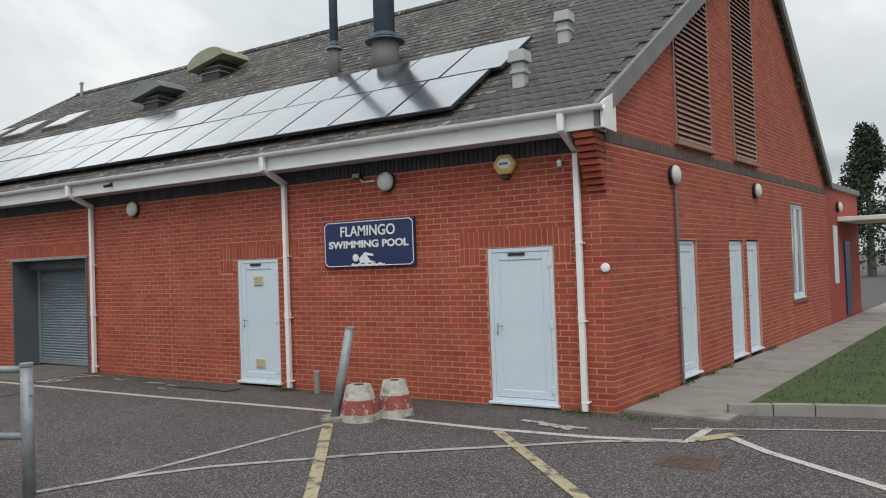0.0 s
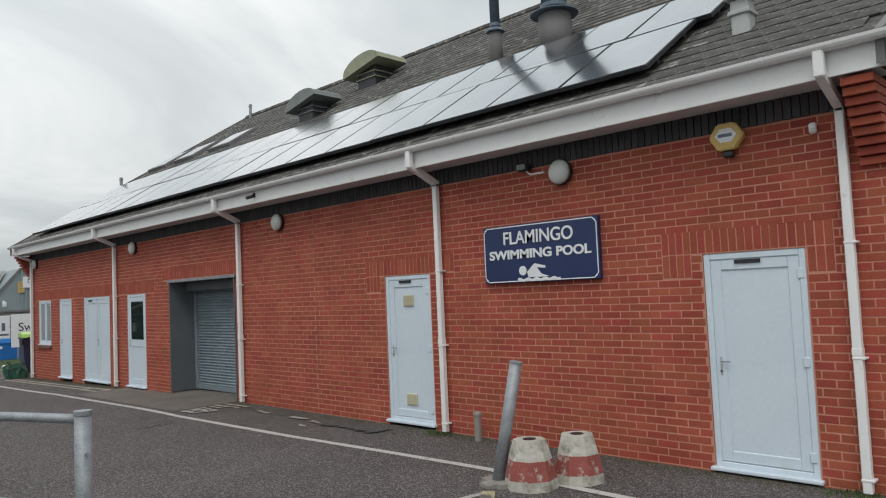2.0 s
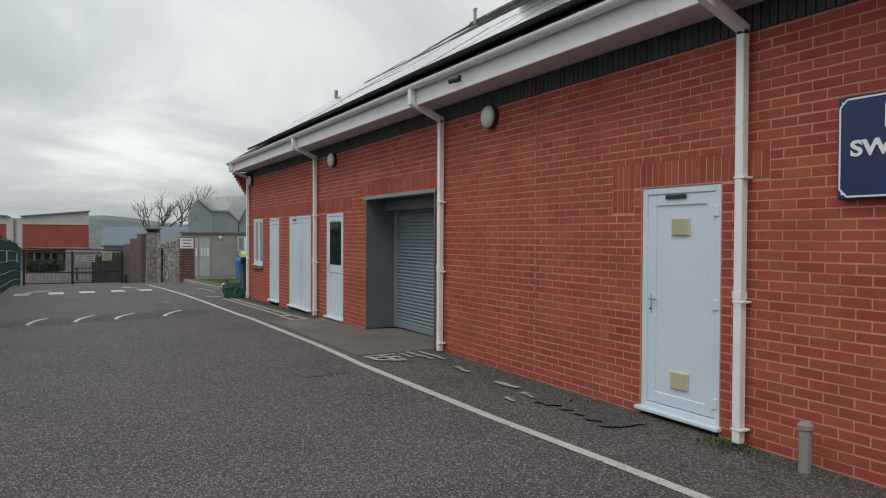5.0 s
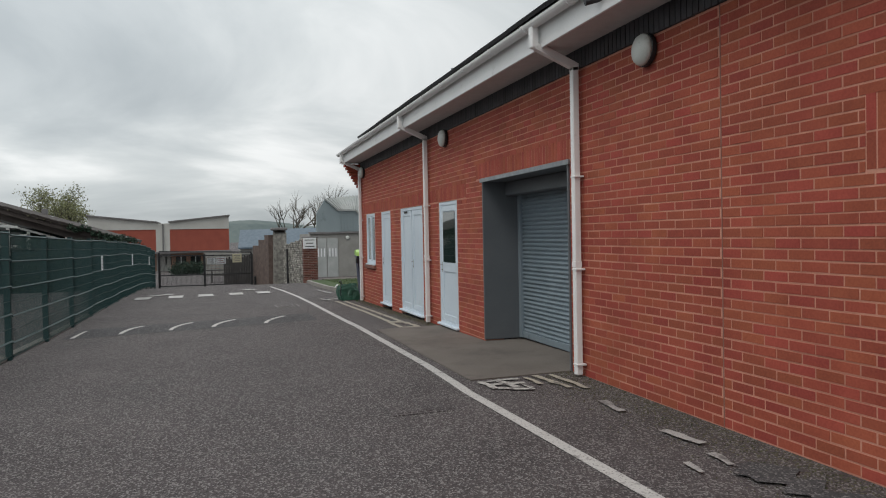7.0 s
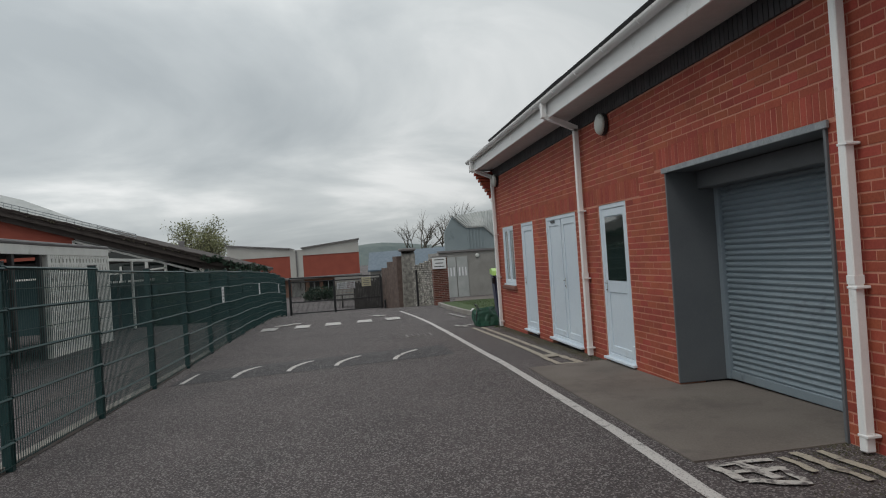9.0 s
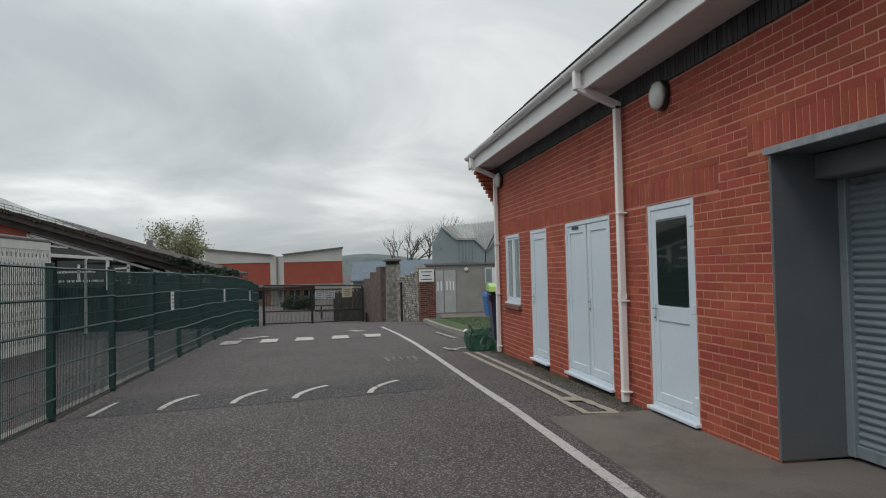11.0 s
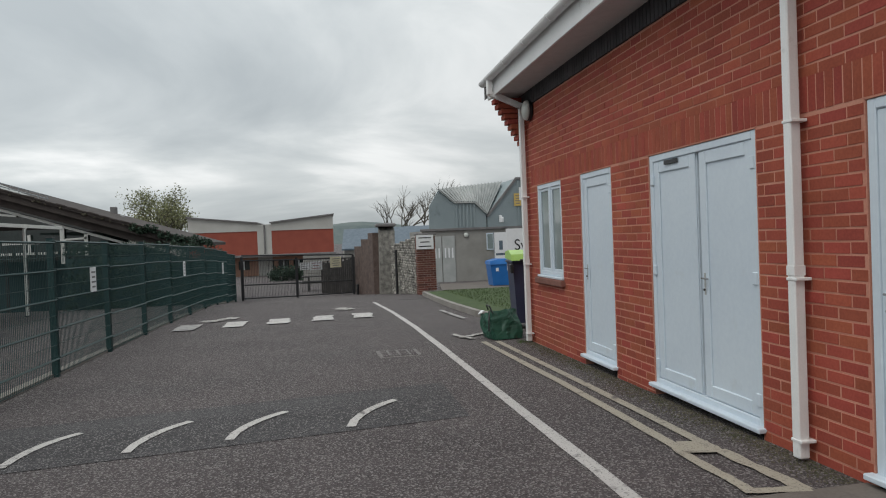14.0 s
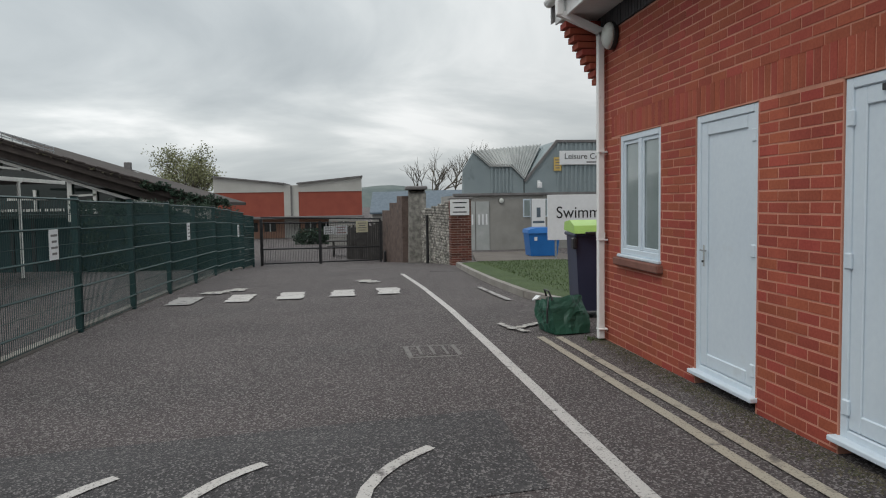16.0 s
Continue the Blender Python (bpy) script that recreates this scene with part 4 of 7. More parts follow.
def pool_sign():
    x0, x1, z0, z1 = -7.927, -6.312, 1.85, 2.527
    t = thing("pool_sign", pose(0, 9.31, 0), "navy blue swimming pool sign with white lettering", "sign")
    part("board", box(x0, x1, -0.035, 0.02, z0, z1, 0.006), NAVY, t)
    k, e = 0.05, 0.018
    outer = [(x0 + e + k, z0 + e), (x1 - e - k, z0 + e), (x1 - e, z0 + e + k), (x1 - e, z1 - e - k), (x1 - e - k, z1 - e), (x0 + e + k, z1 - e), (x0 + e, z1 - e - k), (x0 + e, z0 + e + k)]
    for (ax, az), (bx, bz) in zip(outer, outer[1:] + outer[:1]):
        d = Vector((bx - ax, bz - az)).normalized() * 0.006
        part("border_line", prism([(ax - d.y, -0.039, az + d.x), (bx - d.y, -0.039, bz + d.x), (bx + d.y, -0.039, bz - d.x), (ax + d.y, -0.039, az - d.x)], (0, 0.003, 0)), SIGN_WHITE, t)
    for x in (x0 + 0.04, x1 - 0.04):
        for z in (z0 + 0.04, z1 - 0.04):
            part("screw", rod([(x, -0.03, z), (x, -0.042, z)], 0.01, 8), SIGN_WHITE, t)
    cx = (x0 + x1) / 2
    lettering("lettering", "FLAMINGO", 0.21, pose(cx, -0.040, 2.366, 90), SIGN_WHITE, t, 0.98, bold=0.003)
    lettering("lettering", "SWIMMING", 0.142, pose(cx - 0.255, -0.040, 2.176, 90), SIGN_WHITE, t, 0.91, bold=0.0045)
    lettering("lettering", "POOL", 0.142, pose(cx + 0.485, -0.040, 2.176, 90), SIGN_WHITE, t, 0.45, bold=0.0045)
    disc = [(cx - 0.22 + 0.055 * math.cos(a), -0.042, 1.986 + 0.055 * math.sin(a)) for a in (2 * math.pi * i / 16 for i in range(16))]
    part("emblem_disc", prism(disc, (0, 0.005, 0)), SIGN_WHITE, t)
    part("emblem_bar", prism([(cx - 0.16, -0.042, 1.971), (cx - 0.05, -0.042, 2.062), (cx + 0.10, -0.042, 2.031), (cx + 0.10, -0.042, 2.002), (cx - 0.02, -0.042, 2.017), (cx + 0.04, -0.042, 1.942), (cx + 0.16, -0.042, 1.907), (cx - 0.14, -0.042, 1.907)], (0, 0.005, 0)), SIGN_WHITE, t)
    wave = [(cx - 0.30 + 0.6 * i / 24, 1.897 + 0.010 * math.sin(i * 1.3)) for i in range(25)]
    part("emblem_wave", prism([(x, -0.042, z) for x, z in wave] + [(x, -0.042, z - 0.03) for x, z in wave[::-1]], (0, 0.005, 0)), SIGN_WHITE, t)


pool_sign()


# ---- on the roof ----
def on_roof(x, y, lift=0.0):
    """A pose on the front roof slope: local z points out of the slope, y up the slope."""
    return pose(x, y, roof_z(y) + lift) @ pose(0, 0, 0, math.degrees(PITCH), 0, 0)


def solar_array():
    t = thing("solar_array", on_roof(0, 9.16, 0.03), "long array of glossy solar panels on black rails", "solar panels")
    w, h, rows = 1.06, 1.40, 2
    part("rail", box(-24.6, -5.58, 0.30, 0.35, 0.0, 0.06), PV_FRAME, t)
    part("rail", box(-24.6, -5.58, 1.05, 1.10, 0.0, 0.06), PV_FRAME, t)
    part("rail", box(-24.4, -5.42, 1.70, 1.75, 0.0, 0.06), PV_FRAME, t)
    part("rail", box(-24.4, -5.42, 2.45, 2.50, 0.0, 0.06), PV_FRAME, t)
    frame_bm = box(0, w - 0.015, 0, h - 0.015, 0.06, 0.105)
    glass_bm = box(0.018, w - 0.033, 0.018, h - 0.033, 0.10, 0.1085)
    first = part("panel_frame", frame_bm, PV_FRAME, t)
    glass = part("panel_glass", glass_bm, PV_GLASS, first)
    k = 0
    for r in range(rows):
        x = -5.53 + 0.17 * r - w
        n = 0
        while x > -25.0 + 0.2 * r:
            if k:
                f = new("panel_frame", first.data)
                g = new("panel_glass", glass.data)
                f.parent, g.parent = t, f
            else:
                f = first
            f.matrix_basis = pose(x, r * h, 0.004 * math.sin(7.3 * n + r), 0.12 * math.sin(n * 5.1), 0.15 * math.sin(n * 3.7 + r), 0)
            k += 1
            n += 1
            x -= w
    return t


solar_array()


def flue(x, y, r, height, collar, label):
    t = thing("flue", pose(x, y, roof_z(y)), label, "flue")
    part("base_collar", rod([(0, 0, -0.25), (0, 0, collar), (0, 0, collar + 0.05)], r * 1.3, 18, taper=[r * 1.35, r * 1.3, r * 1.05]), LEAD, t, "pale grey weathering collar", True)
    part("stack", rod([(0, 0, collar), (0, 0, height)], r, 20), STEEL_BLUE, t, "", True)
    for z in (collar + 0.12, height * 0.55):
        part("band", rod([(0, 0, z), (0, 0, z + 0.06)], r * 1.06, 20), STEEL_BLUE, t)
    bm = lathe([(r * 1.9, collar + 0.02), (r * 1.9, collar + 0.035), (r * 1.05, collar + 0.10)], 20)
    part("storm_collar", bm, STEEL_BLUE, t)


flue(-10.0, 12.2, 0.085, 4.2, 0.45, "slim blue-grey steel flue standing on the roof")
flue(-8.62, 12.0, 0.20, 4.5, 0.42, "thick blue-grey steel flue standing on the roof")


def cowl_vent(x, y, r, h, label):
    t = thing("roof_vent", pose(x, y, roof_z(y)), label, "roof vent", "small roof vents")
    part("pipe", box(-r, r, -r, r, -0.3, h, 0.02), PALE_ROOF, t)
    part("joint", box(-r - 0.02, r + 0.02, -r - 0.02, r + 0.02, h * 0.45, h * 0.45 + 0.05, 0.01), PALE_ROOF, t)
    part("hood", prism([(-r * 1.45, -r * 1.45, h), (r * 1.45, -r * 1.45, h), (r * 1.2, -r * 1.2, h + 0.16), (-r * 1.2, -r * 1.2, h + 0.16)], (0, r * 2.7, 0)), PALE_ROOF, t)


cowl_vent(-4.88, 9.86, 0.09, 0.30, "grey square vent terminal on the roof near the eaves")
cowl_vent(-4.8, 11.36, 0.09, 0.28, "grey square vent terminal higher on the roof")


def dome_cowl(x, y, s, mat, label):
    t = thing("roof_cowl", pose(x, y, roof_z(y)), label, "roof cowl", "large roof cowls")
    part("stem", box(-0.5 * s, 0.5 * s, -0.4 * s, 0.4 * s, -0.5, 0.55 * s, 0.02), BLACK_PLASTIC, t, "dark louvred stem")
    arc = [(1.0 * s * math.cos(a), 0.40 * s * math.sin(a)) for a in (math.pi * k / 14 for k in range(15))]
    bm = prism([(px, -0.7 * s, pz + 0.5 * s) for px, pz in arc] + [(-1.04 * s, -0.7 * s, 0.40 * s), (1.04 * s, -0.7 * s, 0.40 * s)], (0, 1.4 * s, 0))
    bmesh.ops.rotate(bm, cent=(0, 0, 0.5 * s), matrix=Euler((0, radians(-11), 0)).to_matrix(), verts=bm.verts)
    part("hood", bm, mat, t)
    for k in range(2):
        part("louvre", box(-0.55 * s, 0.55 * s, -0.45 * s, 0.45 * s, (0.05 + 0.2 * k) * s, (0.09 + 0.2 * k) * s), mat, t)


dome_cowl(-15.45, 14.1, 0.66, COWL, "large algae-green curved roof cowl")
dome_cowl(-16.0, 12.65, 0.57, COWL_GREY, "grey-green curved roof cowl")


def roof_light(x, y, w, h):
    t = thing("roof_light", on_roof(x, y, 0.0), "flat roof window set in the slates", "roof light", "roof lights")
    part("frame", box(-w / 2, w / 2, 0, h, -0.02, 0.09, 0.01), LEAD, t)
    part("pane", box(-w / 2 + 0.07, w / 2 - 0.07, 0.07, h - 0.07, 0.085, 0.097), PV_GLASS, t)


for x, y in ((-20.3, 12.55), (-22.4, 12.55), (-24.2, 12.55)):
    roof_light(x, y, 1.2, 1.0)


def aerial(x, y, h):
    t = thing("aerial", pose(x, y, roof_z(y)), "thin grey mast on the roof ridge", "aerial")
    part("mast", rod([(0, 0, -0.2), (0, 0, h)], 0.05, 8), GALVANISED, t)
    part("cap", rod([(-0.12, 0, h - 0.05), (0.12, 0, h - 0.05)], 0.02, 6), GALVANISED, t)


aerial(-24.2, 15.9, 0.45)
aerial(-24.6, 11.6, 0.35)


# ---- gable fittings ----
def louvre_panel(s0, s1, z0, za, zb, label):
    t = thing("louvre", GABLE, label, "louvre", "gable louvres", "structure")
    part("frame", prism([(s0 - 0.06, -0.02, z0 - 0.02), (s0, -0.02, z0 - 0.02), (s0, -0.02, za), (s0 - 0.06, -0.02, za - 0.04)], (0, 0.05, 0)), LOUVRE, t)
    part("frame", prism([(s1, -0.02, z0 - 0.02), (s1 + 0.06, -0.02, z0 - 0.02), (s1 + 0.06, -0.02, zb + 0.04), (s1, -0.02, zb)], (0, 0.05, 0)), LOUVRE, t)
    part("frame", prism([(s0 - 0.06, -0.02, za - 0.04), (s1 + 0.06, -0.02, zb + 0.04), (s1 + 0.06, -0.02, zb + 0.1), (s0 - 0.06, -0.02, za + 0.02)], (0, 0.05, 0)), LEAD, t)
    part("sill", box(s0 - 0.1, s1 + 0.1, -0.07, 0.03, z0 - 0.09, z0 - 0.02, 0.01), LOUVRE, t)
    part("backing", prism([(s0, 0.004, z0), (s1, 0.004, z0), (s1, 0.004, zb), (s0, 0.004, za)], (0, 0.004, 0)), BLACK_PLASTIC, t)
    z = z0
    first = None
    while z < zb - 0.06:
        a = s0 if z < za - 0.06 else s0 + (s1 - s0) * (z + 0.06 - za) / (zb - za)
        if a == s0 and first is not None:
            ob = new("blade", first.data)
            ob.parent = t
            ob.location.z = z - z0
        else:
            ob = part("blade", prism([(a, -0.045, z), (a, -0.038, z - 0.008), (a, 0.0, z + 0.06), (a, -0.007, z + 0.068)], (s1 - a, 0, 0)), LOUVRE, t)
            first = first or ob
        z += 0.082


louvre_panel(2.32, 3.74, 3.54, 5.10, 5.92, "tall brown slatted louvre with a sloping top in the gable")
louvre_panel(5.02, 6.22, 3.54, 6.6, 7.3, "tall brown slatted louvre in the gable")


def gable_extras():
    t = thing("conduit", GABLE, "dark vertical cable conduit on the gable wall", "conduit")
    part("pipe", rod([(2.12, -0.03, 0.05), (2.12, -0.03, 2.85)], 0.022, 8), LEAD, t)
    ext = thing("rear_annexe", GABLE, "low flat-roofed red brick annexe behind the gable", "annexe", "", "structure")
    part("wall", box(12.3, 16.6, 0.02, 3.0, -0.3, 3.45), BRICK, ext)
    part("parapet", box(12.25, 16.7, -0.05, 3.0, 3.45, 3.6, 0.01), LEAD, ext)
    part("door", box(14.3, 15.0, -0.02, 0.03, 0.1, 2.1, 0.005), NAVY, ext, "dark blue door")
    part("window", box(13.0, 13.4, -0.01, 0.03, 1.0, 2.5, 0.005), UPVC, ext)
    part("canopy", box(13.6, 16.6, -1.5, 0.02, 2.62, 2.74, 0.01), WHITE_PAINT, ext, "flat white entrance canopy")
    part("canopy_post", rod([(16.4, -1.4, 0), (16.4, -1.4, 2.62)], 0.04, 8), WHITE_PAINT, ext)


gable_extras()


# ---- in the yard ----
def tilted_bollard():
    t = thing("bollard", pose(-6.64, 7.87, -0.02), "leaning round galvanised steel post in broken tarmac", "bollard")
    part("post", rod([(-0.02, -0.02, -0.1), (0.22, 0.067, 1.12)], 0.057, 16), GALVANISED, t, "", True)
    part("cap", rod([(0.219, 0.0665, 1.112), (0.222, 0.068, 1.13)], 0.061, 16), GALVANISED, t)
    rnd = random.Random(2)
    for i in range(9):
        a, r = rnd.uniform(0, 6.28), rnd.uniform(0.02, 0.17)
        x, y, s = r * math.cos(a), r * math.sin(a), rnd.uniform(0.05, 0.11)
        bm = prism([(x + s * math.cos(k) * rnd.uniform(0.7, 1.2), y + s * math.sin(k) * rnd.uniform(0.7, 1.2), rnd.uniform(0.02, 0.045)) for k in (0.2, 1.4, 2.7, 3.9, 5.2)], (0, 0, -0.06))
        part("rubble", bm, CONCRETE, t, "broken concrete lump")


tilted_bollard()


def stub_pipe():
    t = thing("vent_pipe", pose(-8.06, 9.17, -0.015), "short grey capped pipe standing by the wall", "pipe")
    part("pipe", rod([(0, 0, -0.05), (0, 0, 0.30)], 0.043, 12), CONCRETE, t)
    part("cap", rod([(0, 0, 0.30), (0, 0, 0.33), (0, 0, 0.35)], 0.05, 12, taper=[0.053, 0.053, 0.03]), CONCRETE, t)


stub_pipe()


def barrier_block(x, y, turn, label):
    t = thing("barrier_block", pose(x, y, ground_z(x, y), 0, 0, turn), label, "barrier block", "red and white concrete blocks")
    def band(z0, z1, r0, r1, mat, name):
        bm = bmesh.new()
        lo, hi = [], []
        for k in range(8):
            a = math.pi / 8 + math.pi / 4 * k
            lo.append(bm.verts.new((r0 * math.cos(a) * 1.04, r0 * math.sin(a), z0)))
            hi.append(bm.verts.new((r1 * math.cos(a) * 1.04, r1 * math.sin(a), z1)))
        for k in range(8):
            bm.faces.new((lo[k], lo[(k + 1) % 8], hi[(k + 1) % 8], hi[k]))
        bm.faces.new(lo[::-1])
        bm.faces.new(hi)
        part(name, bm, mat, t)
    band(0, 0.09, 0.238, 0.231, BLOCK_WHITE, "foot")
    band(0.09, 0.26, 0.231, 0.192, BLOCK_RED, "red_band")
    band(0.26, 0.43, 0.192, 0.146, BLOCK_WHITE, "crown")
    part("lifting_hole", lathe([(0.06, 0.41), (0.062, 0.434), (0.045, 0.434)], 10), BLACK_PLASTIC, t)


barrier_block(-6.31, 7.94, 10, "weathered concrete barrier block painted red and white")
barrier_block(-6.08, 8.36, 35, "weathered concrete barrier block painted red and white")
barrier_block(-7.75, 4.15, 20, "weathered concrete barrier block painted red and white")


def hoop_rail():
    x0, y0 = -7.16, 4.38
    d = Vector((-0.92, -0.39, 0))
    g = ground_z(x0, y0)
    t = thing("barrier_rail", pose(x0, y0, g), "galvanised steel pedestrian rail on round posts", "rail")
    h = 1.145
    for i in (0, 1):
        p = d * 1.9 * i
        part("post", rod([(p.x, p.y, -0.1), (p.x, p.y, h - 0.01)], 0.052, 16), GALVANISED, t, "", True)
        part("post_cap", rod([(p.x, p.y, h - 0.02), (p.x, p.y, h + 0.01)], 0.056, 16), GALVANISED, t)
    for z in (h - 0.045, 0.52):
        a, b = d * 0.03, d * 1.87
        part("rail", rod([(a.x, a.y, z), (b.x, b.y, z)], 0.032, 12), GALVANISED, t, "", True)
    part("bolt", rod([(0.05, 0.0, 0.88), (0.068, 0.0, 0.88)], 0.014, 6), GALVANISED, t)


hoop_rail()


def mesh_fence():
    y, h = 3.04, 1.72
    t = thing("fence", pose(0, y, 0), "dark green welded mesh fence on square posts", "fence")
    posts = [-6.6 - 2.325 * i for i in range(17)]
    bm = bmesh.new()
    w = 2.325
    n = 48
    for i in range(n):
        x = -w * (i + 0.5) / n
        r = 0.0029
        a = [(x - r, -r), (x + r, -r), (x + r, r), (x - r, r)]
        lo, hi = [bm.verts.new((p, q, 0.05)) for p, q in a], [bm.verts.new((p, q, h)) for p, q in a]
        for k in range(4):
            bm.faces.new((lo[k], lo[(k + 1) % 4], hi[(k + 1) % 4], hi[k]))
    for k in range(5):
        z = 0.06 + k * 0.37
        for yy in (0.008,):
            box(-w + 0.01, -0.01, yy - 0.0032, yy + 0.0032, z, z + 0.0065, 0, bm)
    fold = [0.25, 0.62, 1.0, 1.37, 1.73]
    for z in fold:
        prism([(-w + 0.01, 0.0, z - 0.014), (-w + 0.01, 0.022, z), (-w + 0.01, 0.0, z + 0.014)], (w - 0.02, 0, 0), bm)
    wires = part("mesh_panel", bm, FENCE_GREEN, t, "vertical green wire mesh panel")
    post = None
    for i, x in enumerate(posts):
        z = ground_z(x, y)
        if i < len(posts) - 1:
            zz = ground_z(x - w, y)
            if i:
                ob = new("mesh_panel", wires.data)
                ob.parent = t
            else:
                ob = wires
            ob.matrix_basis = pose(x, 0, z - 0.015 * (i % 2), 0, 0, 0) @ Matrix(((1, 0, 0, 0), (0, 1, 0, 0), ((z - zz) / w + 0.008, 0, 1, 0), (0, 0, 0, 1)))
        if post is None:
            post = part("post", box(-0.035, 0.035, -0.04, 0.04, -0.3, h + 0.06, 0.004), FENCE_GREEN, t, "square green steel post")
            cap = part("post_cap", box(-0.038, 0.038, -0.043, 0.043, h + 0.055, h + 0.07, 0.003), BLACK_PLASTIC, post)
            clip = part("clip", box(-0.04, 0.04, -0.002, 0.048, 0.23, 0.27, 0.003), FENCE_GREEN, post)
            po = post
        else:
            po = new("post", post.data)
            po.parent = t
            o = new("post_cap", cap.data)
            o.parent = po
            o = new("clip", clip.data)
            o.parent = po
        po.location = (x, -0.045, z)
        for z2 in fold[1:]:
            o = new("clip", clip.data)
            o.parent, o.location = po, (0, 0, z2 - 0.25)
    for i, x in enumerate(posts[:-1]):
        z0, z1 = ground_z(x, y), ground_z(x - w, y)
        bm = prism([(x, -0.06, z0 + 0.05), (x - w, -0.06, z1 + 0.05), (x - w, -0.06, z1 - 0.2), (x, -0.06, z0 - 0.2)], (0, -0.12, 0))
        part("base_kerb", bm, CONCRETE, t, "low dirty concrete edging under the fence")


mesh_fence()


def gate_post():
    z = ground_z(-6.8, 3.56)
    t = thing("gate_post", pose(-6.8, 3.56, z), "square dark green steel post at the fence end", "post")
    part("shaft", box(-0.04, 0.04, -0.04, 0.04, -0.2, 1.93, 0.004), FENCE_GREEN, t)
    part("cap", box(-0.044, 0.044, -0.044, 0.044, 1.925, 1.945, 0.003), BLACK_PLASTIC, t)


gate_post()


def notice(name, m, w, h, mat, label, bars, ink):
    t = thing(name, m, label, "sign", "notices")
    part("board", box(-w / 2, w / 2, -0.006, 0.006, -h / 2, h / 2, 0.002), mat, t)
    for i in range(bars):
        z = h * (0.30 - 0.6 * i / max(1, bars - 1))
        k = 0.36 if i % 2 == 0 else 0.27
        part("text_bar", box(-w * k, w * k, -0.009, -0.006, z - h * 0.035, z + h * 0.035), ink, t)
    return t


for x in (-26.65, -33.66, -40.3):
    notice("fence_notice", pose(x, 3.06, ground_z(x, 3) + 1.19, 0, 0, 180), 0.25, 0.36, SIGN_WHITE, "small white notice tied to the mesh fence", 4, LEAD)


# ---- covered way and school building beyond the fence ----
def covered_way():
    t = thing("covered_way", pose(0, 0, 0), "flat white-edged canopy on slim poles beside a pierced screen", "canopy")
    part("roof", box(-31.5, -13, -5.2, -0.95, 2.26, 2.36), BROWN_ROOF, t)
    part("rear_roof", box(-40.3, -31.5, -5.2, -1.92, 2.10, 2.17), BROWN_ROOF, t)
    part("beam", box(-40.3, -31.5, -1.92, -1.86, 2.08, 2.18, 0.006), WHITE_PAINT, t, "slim white edge beam")
    part("fascia", box(-31.5, -13, -0.95, -0.89, 2.15, 2.36, 0.006), WHITE_PAINT, t, "white painted fascia board")
    coping = rod([(-31.5, -0.92, 2.39), (-27.0, -0.90, 2.40), (-24.0, -0.93, 2.42), (-13, -0.92, 2.41)], 0.05, 8)
    part("coping", coping, LEAD, t, "sagging grey lead coping")
    for i in range(28):
        x = -31.35 + 0.16 * i
        part("coping_roll", box(x, x + 0.09, -0.975, -0.865, 2.385, 2.43, 0.012), LEAD, t)
    for x in (-37.35,):
        z = ground_z(x, -1.9)
        part("pole", rod([(x, -1.9, z), (x, -1.9, 2.02)], 0.045, 10), WHITE_PAINT, t)
        part("pole_bend", rod([(x, -1.9, 2.0), (x - 0.02, -1.9, 2.06), (x - 0.14, -1.9, 2.10)], 0.045, 8), WHITE_PAINT, t)
        part("pole_foot", box(x - 0.07, x + 0.07, -1.97, -1.83, z, z + 0.03, 0.006), BLACK_PLASTIC, t)
    for x in (-24.5, -25.45, -26.85):
        part("dark_post", box(x, x + 0.12, -1.0, -0.9, ground_z(x, -1), 2.2, 0.004), WOOD_DARK, t)
    for x in (-32.6, -33.4, -35.0, -38.6):
        part("rear_post", box(x, x + 0.10, -3.3, -3.2, ground_z(x, -3.2), 2.1, 0.004), BLACK_PLASTIC, t)
    part("brick_panel", box(-33.2, -32.2, -2.6, -2.35, ground_z(-32.7, -2.5), 1.7), OLD_BRICK, t, "weathered brick panel")
    # Added dark sheet: the shade below the canopy is in its colour.
    part("rear_shade_sheet", box(-31.5, -13, -5.35, -5.2, -0.9, 2.36), TEAL_SHADE, t, "dark teal sheet coloured as the shade under the canopy")
    part("bench", box(-27.0, -24.6, -2.2, -1.8, 0.30, 0.36, 0.008), WOOD_DARK, t)


covered_way()


